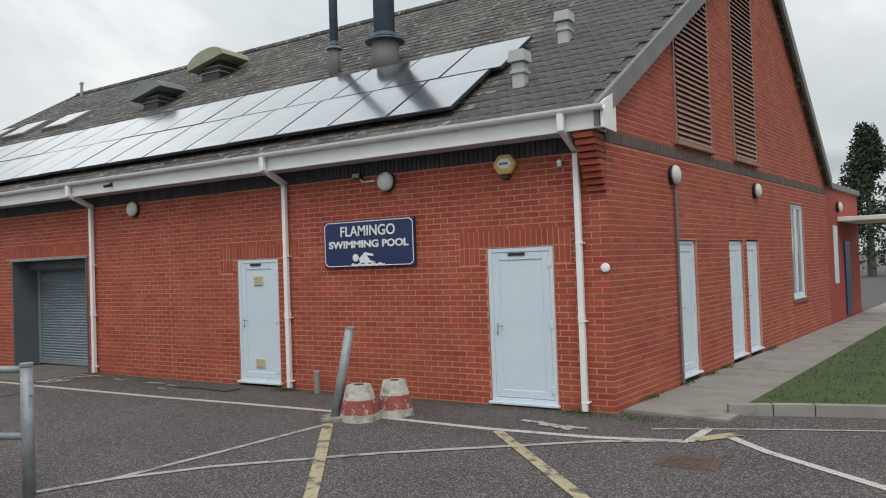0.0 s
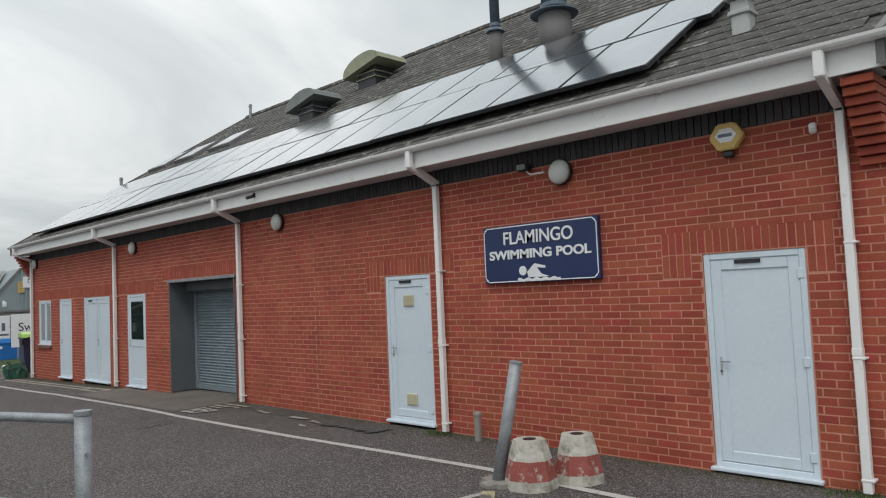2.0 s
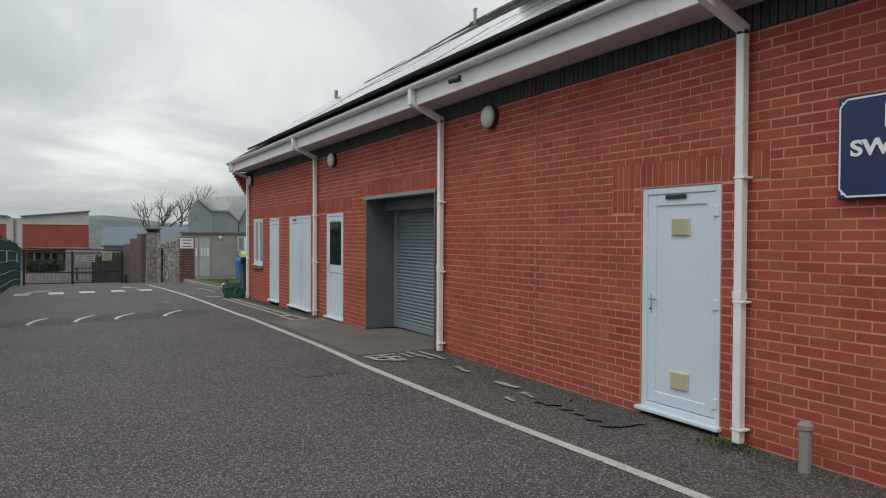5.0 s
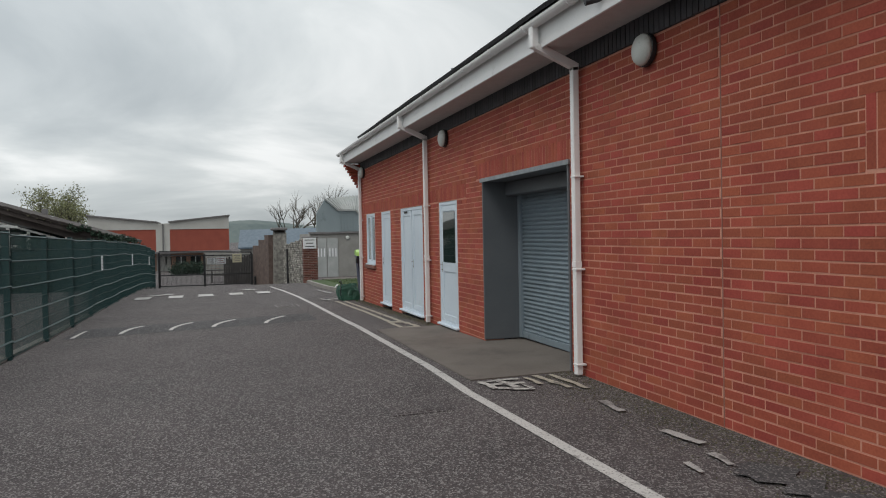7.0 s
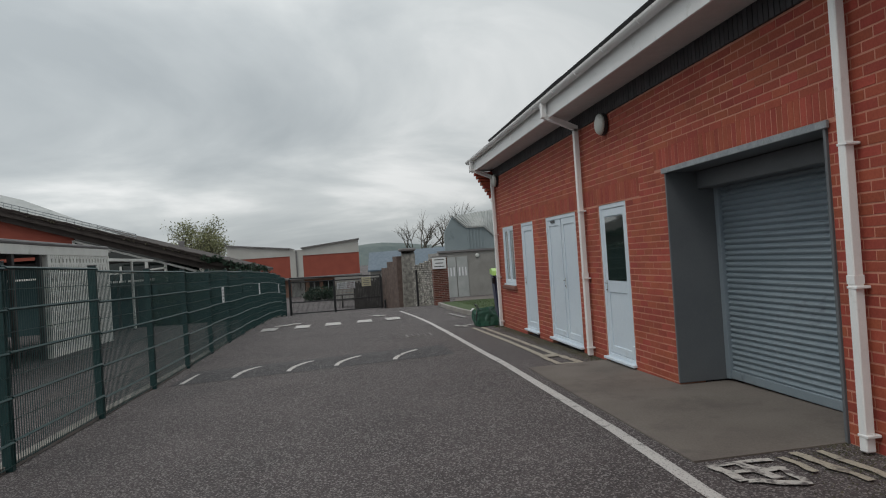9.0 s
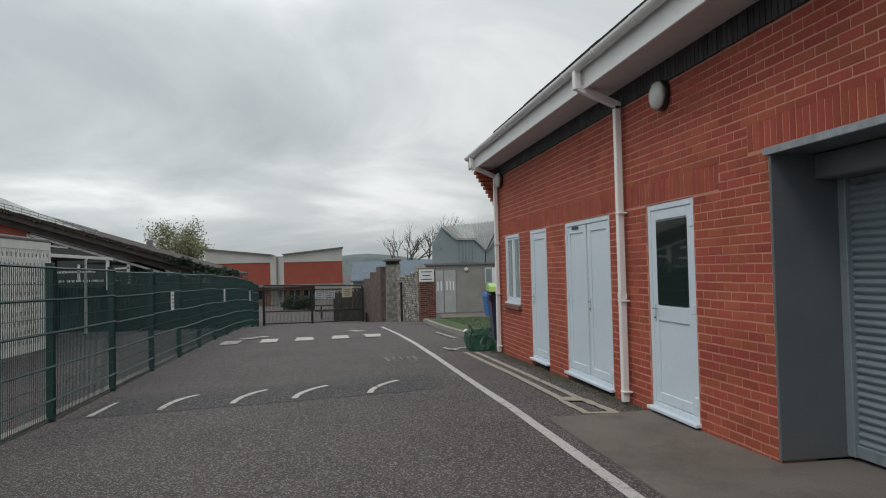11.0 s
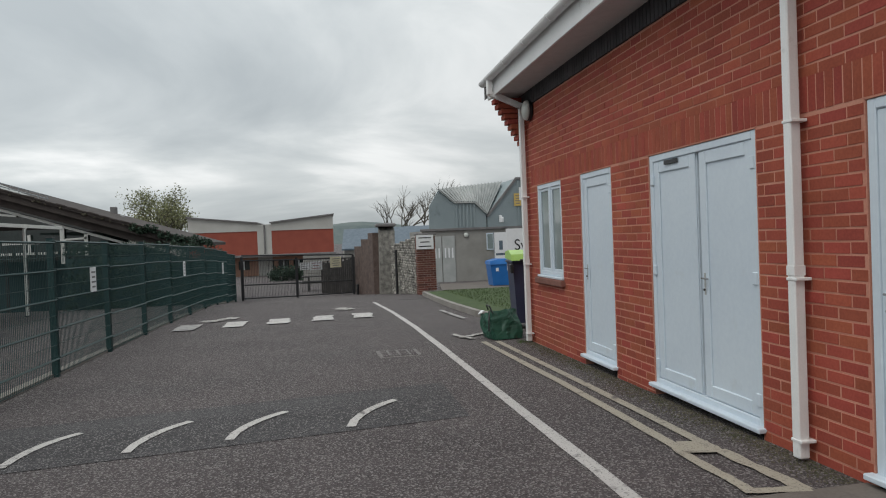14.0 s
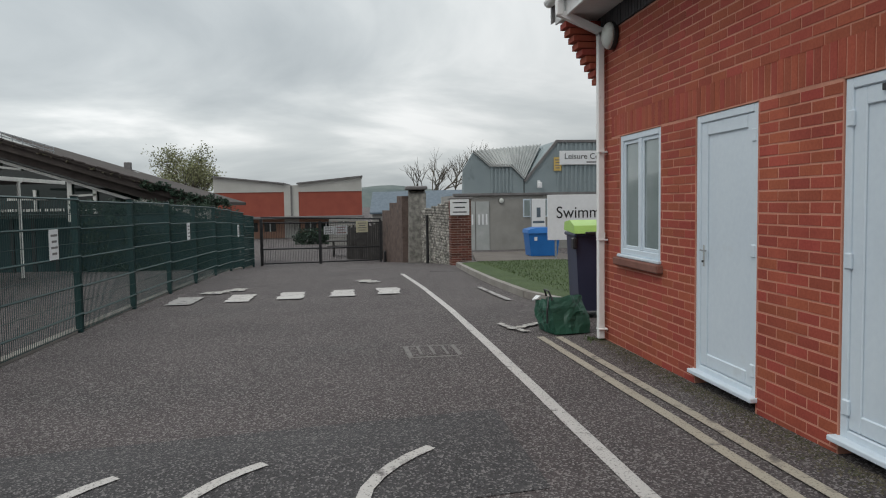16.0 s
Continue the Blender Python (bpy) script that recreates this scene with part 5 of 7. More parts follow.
def pierced_screen():
    x0, x1, y0, y1 = -31.38, -27.2, -1.0, -0.9
    t = thing("screen_wall", pose(0, 0, 0), "white pierced concrete block screen wall", "screen wall")
    z, top, rows = -0.12, 2.15, 10
    part("plinth", box(x0, x1, y0, y1, -0.5, z), WHITE_PAINT, t)
    h = (top - z) / rows
    for r in range(rows):
        za = z + r * h
        part("course", box(x0, x1, y0, y1, za, za + h * 0.20), WHITE_PAINT, t)
        bm = bmesh.new()
        x = x0 - 0.115 * (r % 2)
        while x < x1:
            a, b = max(x, x0), min(x + 0.135, x1)
            if b - a > 0.01:
                box(a, b, y0 + 0.002, y1 - 0.002, za + h * 0.20, za + h * 0.62, 0, bm)
            x += 0.23
        part("pierced_row", bm, WHITE_PAINT, t)
        bm = bmesh.new()
        x = x0
        while x < x1 - 0.02:
            box(x, min(x + 0.09, x1), y0 + 0.001, y1 - 0.001, za + h * 0.62, za + h, 0, bm)
            x += 0.115
        part("slotted_row", bm, WHITE_PAINT, t)
    # Added black sheet gives the holes their shade by colour.
    part("lining", box(x0, x1, y0 - 0.14, y0 - 0.10, -0.4, 2.15), BLACK_PLASTIC, t, "black sheet standing in for the shade behind the screen")
    part("edge_post", box(x0 - 0.10, x0, y0 - 0.02, y1 + 0.02, -0.5, 2.15), WHITE_PAINT, t)
    part("edge_post", box(x1, x1 + 0.08, y0 - 0.02, y1 + 0.02, -0.5, 2.15), WHITE_PAINT, t)


pierced_screen()


def school_building():
    x = -43.4

    def top(y):
        return 3.32 - 0.315 * (y + 3.91)
    t = thing("school_building", pose(0, 0, 0), "low school building with a long sloping roof and white window frames", "building")
    base, end, far = -1.1, 1.9, -22
    # The ground floor's shade is painted into this wall's colour.
    part("lower_wall", prism([(x - 1.6, 0.6, base), (x - 1.6, far, base), (x - 1.6, far, 2.3), (x - 1.6, -3.6, 2.3), (x - 1.6, 0.6, 1.1)], (-0.25, 0, 0)), TEAL_SHADE, t, "dark glazed ground floor with its shade put into the colour")
    part("brick_wall", prism([(x - 0.5, -6.15, 2.2), (x - 0.5, far, 2.2), (x - 0.5, far, top(far) - 0.55), (x - 0.5, -6.15, top(-6.15) - 0.55)], (-0.25, 0, 0)), RED_PANEL, t, "red brick upper wall")
    part("upper_glazing", prism([(x - 0.6, -0.8, 1.05), (x - 0.6, -6.15, 1.05), (x - 0.6, -6.15, top(-6.15) - 0.6), (x - 0.6, -0.8, top(-0.8) - 0.6)], (-0.06, 0, 0)), GLASS_DARK, t, "dark glazing")
    part("verge_board", prism([(x, end, top(end)), (x, far, top(far)), (x, far, top(far) - 0.32), (x, end, top(end) - 0.30)], (-0.1, 0, 0)), BROWN_ROOF, t, "thick dark brown verge board")
    part("lower_board", prism([(x - 0.22, end - 1.2, top(end - 1.2) - 0.30), (x - 0.22, far, top(far) - 0.32), (x - 0.22, far, top(far) - 0.56), (x - 0.22, end - 1.2, top(end - 1.2) - 0.60)], (-0.1, 0, 0)), BROWN_ROOF, t, "second dark brown board below the verge")
    part("roof", prism([(x + 0.08, end + 0.1, top(end) + 0.03), (x + 0.08, far, top(far) + 0.04), (x + 0.08, far, top(far) - 0.08), (x + 0.08, end + 0.1, top(end) - 0.09)], (-6.0, 0, 0)), BROWN_ROOF, t, "brown sloping tiled roof")
    first = None
    for i in range(64):
        y = end - 0.1 - 0.36 * i
        ob = part("verge_tile", box(-0.08, 0.07, -0.165, 0.165, -0.02, 0.035, 0.006), BROWN_ROOF, t) if first is None else new("verge_tile", first.data)
        first = first or ob
        ob.parent = t
        ob.matrix_basis = pose(x + 0.05, y, top(y) + 0.035 + 0.012 * math.sin(i * 2.1), -17.5 + 2 * math.sin(i * 1.7), 0, 0)
    rnd = random.Random(6)
    for i in range(34):
        y = rnd.uniform(-8, 1.5)
        s = rnd.uniform(0.02, 0.045)
        lump = prism([(x + 0.085 + s * math.cos(a), y + s * 1.6 * math.sin(a), top(y) - 0.02 - 0.1 * rnd.random()) for a in (0.3, 1.6, 2.9, 4.0, 5.3)], (0, 0, s))
        part("moss_lump", lump, MOSS, t, "moss on the verge")

    def bar(y0, z0, y1, z1, w):
        d = Vector((0, y1 - y0, z1 - z0)).normalized()
        n = Vector((0, -d.z, d.y)) * w
        a, b = Vector((x - 0.45, y0, z0)), Vector((x - 0.45, y1, z1))
        part("window_frame", prism([a + n, b + n, b - n, a - n], (-0.08, 0, 0)), WHITE_PAINT, t)
    bar(-6.15, 3.30, -0.45, 1.45, 0.045)
    bar(-6.15, 2.45, -6.15, 3.32, 0.05)
    bar(-6.15, 2.92, -4.6, 2.72, 0.035)
    bar(-5.35, 2.72, -5.35, 3.05, 0.06)
    bar(-4.2, 1.30, -4.2, 2.02, 0.045)
    bar(-3.07, 0.92, -3.07, 2.28, 0.07)
    bar(-2.25, 1.18, -2.25, 2.02, 0.06)
    bar(-5.1, 1.71, -3.55, 1.72, 0.04)
    bar(-3.0, 1.80, -2.2, 1.84, 0.035)
    bar(-9.0, 1.70, -5.6, 1.70, 0.04)
    k = 0
    for y in [-5.4 + 0.085 * i for i in range(37)]:
        k += 1
        if k % 9:
            part("railing_bar", box(x - 0.40, x - 0.37, y, y + 0.05, 1.29, 1.38), WHITE_PAINT, t)
    for y in (-5.2, -4.5, -3.75, -1.9):
        part("dark_post", box(x - 1.0, x - 0.92, y - 0.06, y + 0.06, base, 2.3), BLACK_PLASTIC, t)
    gx, ga, gb = x + 0.03, -3.3, far
    for lift in (0.27, 0.15):
        part("guard_rail", rod([(gx, ga, top(ga) + lift), (gx, gb, top(gb) + lift + 0.05)], 0.018, 5), GALVANISED, t, "light metal guard rail")
    for i in range(46):
        y = ga - 0.02 - i * 0.32
        part("guard_post", rod([(gx, y, top(y)), (gx, y, top(y) + 0.27)], 0.012, 5), GALVANISED, t)
    part("upper_roof", prism([(x - 0.3, -3.7, top(-3.7) + 0.03), (x - 0.3, far, top(far) + 0.03), (x - 1.6, far, top(far) + 0.55), (x - 1.6, -8.6, top(-8.6) + 0.58)], (0, 0, -0.1)), PALE_ROOF, t, "pale sheet roof above")
    part("chimney", box(x - 5.2, x - 4.95, -2.6, -2.35, 1.6, 3.2, 0.02), LEAD, t)
    part("low_roof", prism([(x - 4.6, -2.1, 2.82), (x - 4.6, -0.8, 2.28), (x - 4.6, -0.8, 2.18), (x - 4.6, -2.1, 2.70)], (-0.3, 0, 0)), PALE_ROOF, t)


school_building()


def leaf_cloud(name, mat, clumps, count, size, seed, parent, spread=1.0):
    rnd = random.Random(seed)
    verts, faces = [], []
    for _ in range(count):
        c, r = rnd.choice(clumps)
        v = Vector((rnd.gauss(0, 1), rnd.gauss(0, 1), rnd.gauss(0, 1))).normalized() * (rnd.random() ** 0.45) * r * spread
        p = Vector(c) + v
        u = Vector((rnd.gauss(0, 1), rnd.gauss(0, 1), rnd.gauss(0, 1))).normalized()
        w = u.cross(Vector((rnd.gauss(0, 1), rnd.gauss(0, 1), rnd.gauss(0, 1)))).normalized()
        s = size * rnd.uniform(0.6, 1.4)
        k = len(verts)
        verts += [tuple(p - u * s), tuple(p + w * s * 0.5), tuple(p + u * s), tuple(p - w * s * 0.5)]
        faces.append((k, k + 1, k + 2, k + 3))
    ob = joined(name, verts, faces, mat)
    ob.parent = parent
    return ob


def ivy_mound():
    t = thing("hedge", pose(0, 0, 0), "dark ivy hedge at the low end of the sloping roof", "hedge")
    rnd = random.Random(3)
    clumps = []
    for i in range(24):
        y = 2.7 - 0.22 * i
        crest = 1.02 + 0.36 * min(1, i / 7) + 0.07 * math.sin(i * 1.9)
        for z in (-0.6, -0.1, 0.4, 0.8, crest):
            clumps.append(((-42.4 + rnd.uniform(-0.3, 0.3), y, z + rnd.uniform(-0.08, 0.08)), 0.27))
    for i in range(12):
        y = 2.2 - 0.24 * i
        clumps.append(((-43.3, y, 1.50 + 0.06 * i + rnd.uniform(-0.08, 0.08)), 0.16))
    leaf_cloud("leaves", IVY, clumps, 17000, 0.045, 5, t)
    part("stems", rod([(-42.5, 2.6, -1.0), (-42.5, 1.5, 0.3), (-42.5, -2.2, 0.9)], 0.05, 6), BARK, t)
    # Solid slab added behind the leaves, coloured dark for the shade among them.
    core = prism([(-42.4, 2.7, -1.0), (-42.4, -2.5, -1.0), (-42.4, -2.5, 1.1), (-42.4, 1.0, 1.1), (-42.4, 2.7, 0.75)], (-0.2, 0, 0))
    part("core", core, TEAL_SHADE, t, "dark slab standing in for the shaded inside of the hedge")


ivy_mound()


def grow(rnd, start, direction, length, radius, depth, bm, tips):
    pts, d, p = [Vector(start)], Vector(direction).normalized(), Vector(start)
    for _ in range(3):
        d = (d + Vector((rnd.uniform(-0.2, 0.2), rnd.uniform(-0.2, 0.2), rnd.uniform(-0.05, 0.15)))).normalized()
        p = p + d * length / 3
        pts.append(p)
    rod(pts, radius, 5, bm, True, [radius, radius * 0.85, radius * 0.7, radius * 0.5])
    if depth <= 2:
        tips.append(p)
    if depth == 0:
        return
    for _ in range(4 if depth > 1 else 3):
        q = pts[rnd.choice((2, 3))]
        nd = (d + Vector((rnd.uniform(-1, 1), rnd.uniform(-1, 1), rnd.uniform(-0.3, 0.7)))).normalized()
        grow(rnd, q, nd, length * rnd.uniform(0.55, 0.8), radius * 0.5, depth - 1, bm, tips)


def broad_tree(x, y, z, height, seed, leaves, size, label, mat=LEAF, radius=0.5):
    t = thing("tree", pose(x, y, z), label, "tree")
    rnd = random.Random(seed)
    bm, tips = bmesh.new(), []
    grow(rnd, (0, 0, -0.5), (0, 0, 1), height * 0.42, height * 0.03, 4, bm, tips)
    part("trunk", bm, BARK, t)
    if leaves:
        leaf_cloud("crown", mat, [(tuple(p), radius) for p in tips], leaves, size, seed + 1, t)
    return t


broad_tree(-95, -9.8, -2.0, 10.6, 11, 8500, 0.11, "spreading tree just coming into pale leaf behind the school", LEAF, 0.95)
broad_tree(-90, 14.0, -1.5, 8.5, 23, 0, 0.1, "bare winter tree behind grey roofs")
broad_tree(-92, 17.0, -1.5, 9, 29, 0, 0.1, "bare winter tree behind grey roofs")


def conifer(x, y, h, r, seed):
    t = thing("conifer", pose(x, y, 0), "tall dark evergreen conifer beyond the lawn", "tree", "conifers")
    part("trunk", rod([(0, 0, 0), (0, 0, h * 0.9)], 0.2, 8, taper=[0.3, 0.06]), BARK, t)
    rnd = random.Random(seed)
    clumps = []
    for _ in range(150):
        u = rnd.random() ** 0.8
        a = rnd.uniform(0, 6.28)
        rr = r * (1.05 - u) * rnd.uniform(0.55, 1.05)
        clumps.append(((rr * math.cos(a), rr * math.sin(a), h * (0.1 + 0.9 * u)), 0.55 + 0.3 * (1 - u)))
    leaf_cloud("crown", CONIFER, clumps, 12000, 0.13, seed, t)


conifer(-1.6, 60, 10.5, 3.4, 3)
conifer(4.5, 66, 13.0, 4.5, 5)


# ---- the end of the road ----
def yard_gate():
    a, b, c = Vector((-45.2, 3.12)), Vector((-46.3, 5.22)), Vector((-47.4, 7.6))
    t = thing("yard_gate", pose(0, 0, 0), "pair of dark steel mesh gates closed across the road", "gate")
    def post(p, h):
        z = ground_z(p.x, p.y)
        part("post", box(p.x - 0.05, p.x + 0.05, p.y - 0.05, p.y + 0.05, z - 0.2, z + h, 0.006), BLACK_PLASTIC, t)
    for p, h in ((a, 1.75), (b, 1.68), (c, 1.72)):
        post(p, h)
    for p, q in ((a, b), (b, c)):
        g = part("leaf", bmesh.new(), FENCE_GREEN, t)
        d = q - p
        z0, z1 = ground_z(p.x, p.y), ground_z(q.x, q.y)
        for hh in (0.08, 0.62, 1.60):
            part("bar", rod([(p.x, p.y, z0 + hh), (q.x, q.y, z1 + hh)], 0.03, 6), BLACK_PLASTIC, g)
        for i in range(1, 36):
            s = i / 36
            x, y, z = p.x + d.x * s, p.y + d.y * s, z0 + (z1 - z0) * s
            part("wire", rod([(x, y, z + 0.1), (x, y, z + 1.60)], 0.006, 4, caps=False), BLACK_PLASTIC, g)
    part("drop_bolt", box(b.x + 0.02, b.x + 0.08, b.y - 0.16, b.y - 0.05, -0.35, -0.28, 0.004), BLACK_PLASTIC, t)
    part("top_bar", rod([(a.x, a.y, 0.93), (c.x, c.y, 0.76)], 0.035, 6), BLACK_PLASTIC, t)
    s = Vector((-46.9, 6.0))
    notice("gate_notice", pose(-46.55, 5.55, 0.36, 0, 0, 115), 0.42, 0.32, SIGN_WHITE, "white notice on the steel gate", 3, LEAD)
    notice("gate_notice", pose(-46.72, 6.02, 0.36, 0, 0, 115), 0.55, 0.36, SIGN_WHITE, "white notice on the steel gate", 3, BLOCK_RED)
    notice("gate_notice", pose(-47.0, 6.85, 0.47, 0, 0, 115), 0.52, 0.46, CREAM, "yellow and white warning notice on the gate", 4, LEAD)
    u = thing("stub_post", pose(-47.0, 7.75, ground_z(-47, 7.7)), "short black post beside the gate", "bollard")
    part("post", rod([(0, 0, -0.1), (0, 0, 0.42)], 0.06, 8), BLACK_PLASTIC, u)
    part("cap", rod([(0, 0, 0.42), (0, 0, 0.46)], 0.065, 8, taper=[0.065, 0.03]), BLACK_PLASTIC, u)


yard_gate()


def board_fence():
    t = thing("board_fence", pose(0, 0, 0), "dark close-boarded timber fence beside the gate", "fence")
    a, b = Vector((-49.5, 6.2)), Vector((-48.6, 8.5))
    n = 26
    for i in range(n):
        p = a.lerp(b, i / n)
        z = ground_z(p.x, p.y)
        h = 1.42 + 0.25 * i / n + 0.06 * math.sin(i * 2.7)
        part("board", box(p.x - 0.015, p.x + 0.015, p.y, p.y + 0.085, z - 0.1, z + h, 0.004), WOOD_DARK, t)


board_fence()


def stone_wall():
    rnd = random.Random(12)
    t = thing("flint_wall", pose(0, 0, 0), "rough flint rubble wall running to an old pier", "wall")
    a, b = Vector((-39.75, 9.5)), Vector((-44.3, 9.05))
    d = (b - a).normalized()
    nrm = Vector((d.y, -d.x)) * -1
    if nrm.y > 0:
        nrm = -nrm
    L = (b - a).length
    za, zb = ground_z(a.x, a.y), ground_z(b.x, b.y)
    part("core", prism([(a.x, a.y, za - 0.2), (b.x, b.y, zb - 0.2), (b.x, b.y, 1.05), (a.x, a.y, 1.38)], (-nrm.x * 0.4, -nrm.y * 0.4, 0)), GREY_MORTAR, t, "grey mortar core")
    stones = []
    s = 0.05
    verts, faces = [], []
    count = 0
    z = za - 0.25
    while z < 1.45:
        h = rnd.uniform(0.07, 0.11)
        s = rnd.uniform(0, 0.1)
        while s < L:
            w = rnd.uniform(0.08, 0.16)
            lim = 1.38 + (1.05 - 1.38) * s / L
            if z + h * 0.5 < lim + 0.05:
                c = Vector((a.x + d.x * (s + w / 2), a.y + d.y * (s + w / 2), z + h / 2))
                pts = []
                for k in range(6):
                    an = math.pi / 3 * k + rnd.uniform(-0.25, 0.25)
                    pts.append(c + Vector((d.x, d.y, 0)) * (math.cos(an) * w * 0.54) + Vector((0, 0, 1)) * (math.sin(an) * h * 0.58))
                out = Vector((nrm.x, nrm.y, 0))
                k0 = len(verts)
                verts += [tuple(p) for p in pts] + [tuple(p + (c - p) * 0.25 + out * rnd.uniform(0.03, 0.06)) for p in pts]
                faces += [(k0 + i, k0 + (i + 1) % 6, k0 + 6 + (i + 1) % 6, k0 + 6 + i) for i in range(6)] + [tuple(k0 + 6 + i for i in range(6))]
            s += w * 1.02
        z += h * 0.98
    ob = joined("flint_stones", verts, faces, FLINT)
    ob.parent = t
    tagged(ob, "grey and white flint stones", "", "", "stuff")
    part("drain_pipe", rod([(-42.6, 9.05, -0.8), (-42.6, 9.05, 0.95)], 0.05, 8), BLACK_PLASTIC, t, "black pipe against the flints")
    u = thing("stone_pier", pose(-44.9, 8.85, ground_z(-44.9, 8.85)), "tall old stone pier with a capstone", "pier")
    part("shaft", prism([(-0.35, -0.3, -0.2), (0.4, -0.3, -0.2), (0.3, -0.25, 2.55), (-0.3, -0.25, 2.75)], (0, 0.62, 0)), FLINT, u)
    part("capstone", box(-0.42, 0.42, -0.38, 0.42, 2.72, 2.86, 0.04), LEAD, u)
    part("buttress", prism([(-2.6, -0.2, -0.2), (-0.3, -0.2, -0.2), (-0.3, -0.2, 2.55), (-0.9, -0.2, 2.3), (-0.9, -0.2, 2.05), (-1.5, -0.2, 2.05), (-1.5, -0.2, 1.75), (-2.6, -0.2, 1.7)], (0, 0.35, 0)), STEP_BRICK, u, "stepped brown brick wall")
    bm = prism([(-0.25, -0.5, -0.2), (-2.8, -1.15, -0.2), (-2.8, -1.15, 1.95), (-1.8, -0.9, 1.95), (-1.8, -0.9, 2.25), (-0.9, -0.65, 2.25), (-0.9, -0.65, 2.5), (-0.25, -0.5, 2.5)], (0, 0.25, 0))
    part("stepped_wall", bm, STEP_BRICK, u, "stepped brown brick wall")


stone_wall()


def sign_pier():
    zb = ground_z(-39.5, 9.7)
    t = thing("brick_pier", pose(-39.45, 9.75, zb), "weathered brick pier ending the flint wall", "pier")
    part("core", box(-0.24, 0.24, -0.30, 0.30, -0.2, 1.98), GREY_MORTAR, t)
    part("capping", box(-0.28, 0.28, -0.34, 0.34, 1.98, 2.05, 0.012), LEAD, t)
    k = 0
    for i in range(26):
        z = 0.0 + i * 0.075
        off = 0.11 if i % 2 else 0.0
        cuts = [-0.305, -0.10 - off + 0.1, 0.10 + off, 0.305]
        for y0, y1 in zip(cuts, cuts[1:]):
            part("brick", box(0.235, 0.252, y0 + 0.008, y1 - 0.008, z + 0.006, z + 0.064), OLD_PIECE, t)
        for x0, x1 in ((-0.245, -0.02), (-0.01, 0.24)):
            part("brick", box(x0, x1, -0.315, -0.298, z + 0.006, z + 0.064), OLD_PIECE, t)
    notice("direction_sign", pose(-39.17, 9.7, 1.23, 0, 0, 90), 0.58, 0.47, SIGN_WHITE, "white rectangular sign on the brick pier", 3, SIGN_BLACK)


sign_pier()


def ribbed(x, y0, y1, z_low, z_high_of, pitch, depth, mat, parent, name="cladding"):
    """Upright ribs of profiled sheet on a wall that faces east."""
    bm = bmesh.new()
    y = y0
    while y < y1 - 0.01:
        prism([(x, y, z_low), (x, y + pitch * 0.45, z_low), (x, y + pitch * 0.45, z_high_of(y + pitch * 0.45)), (x, y, z_high_of(y))], (depth, 0, 0), bm)
        y += pitch
    return part(name, bm, mat, parent)


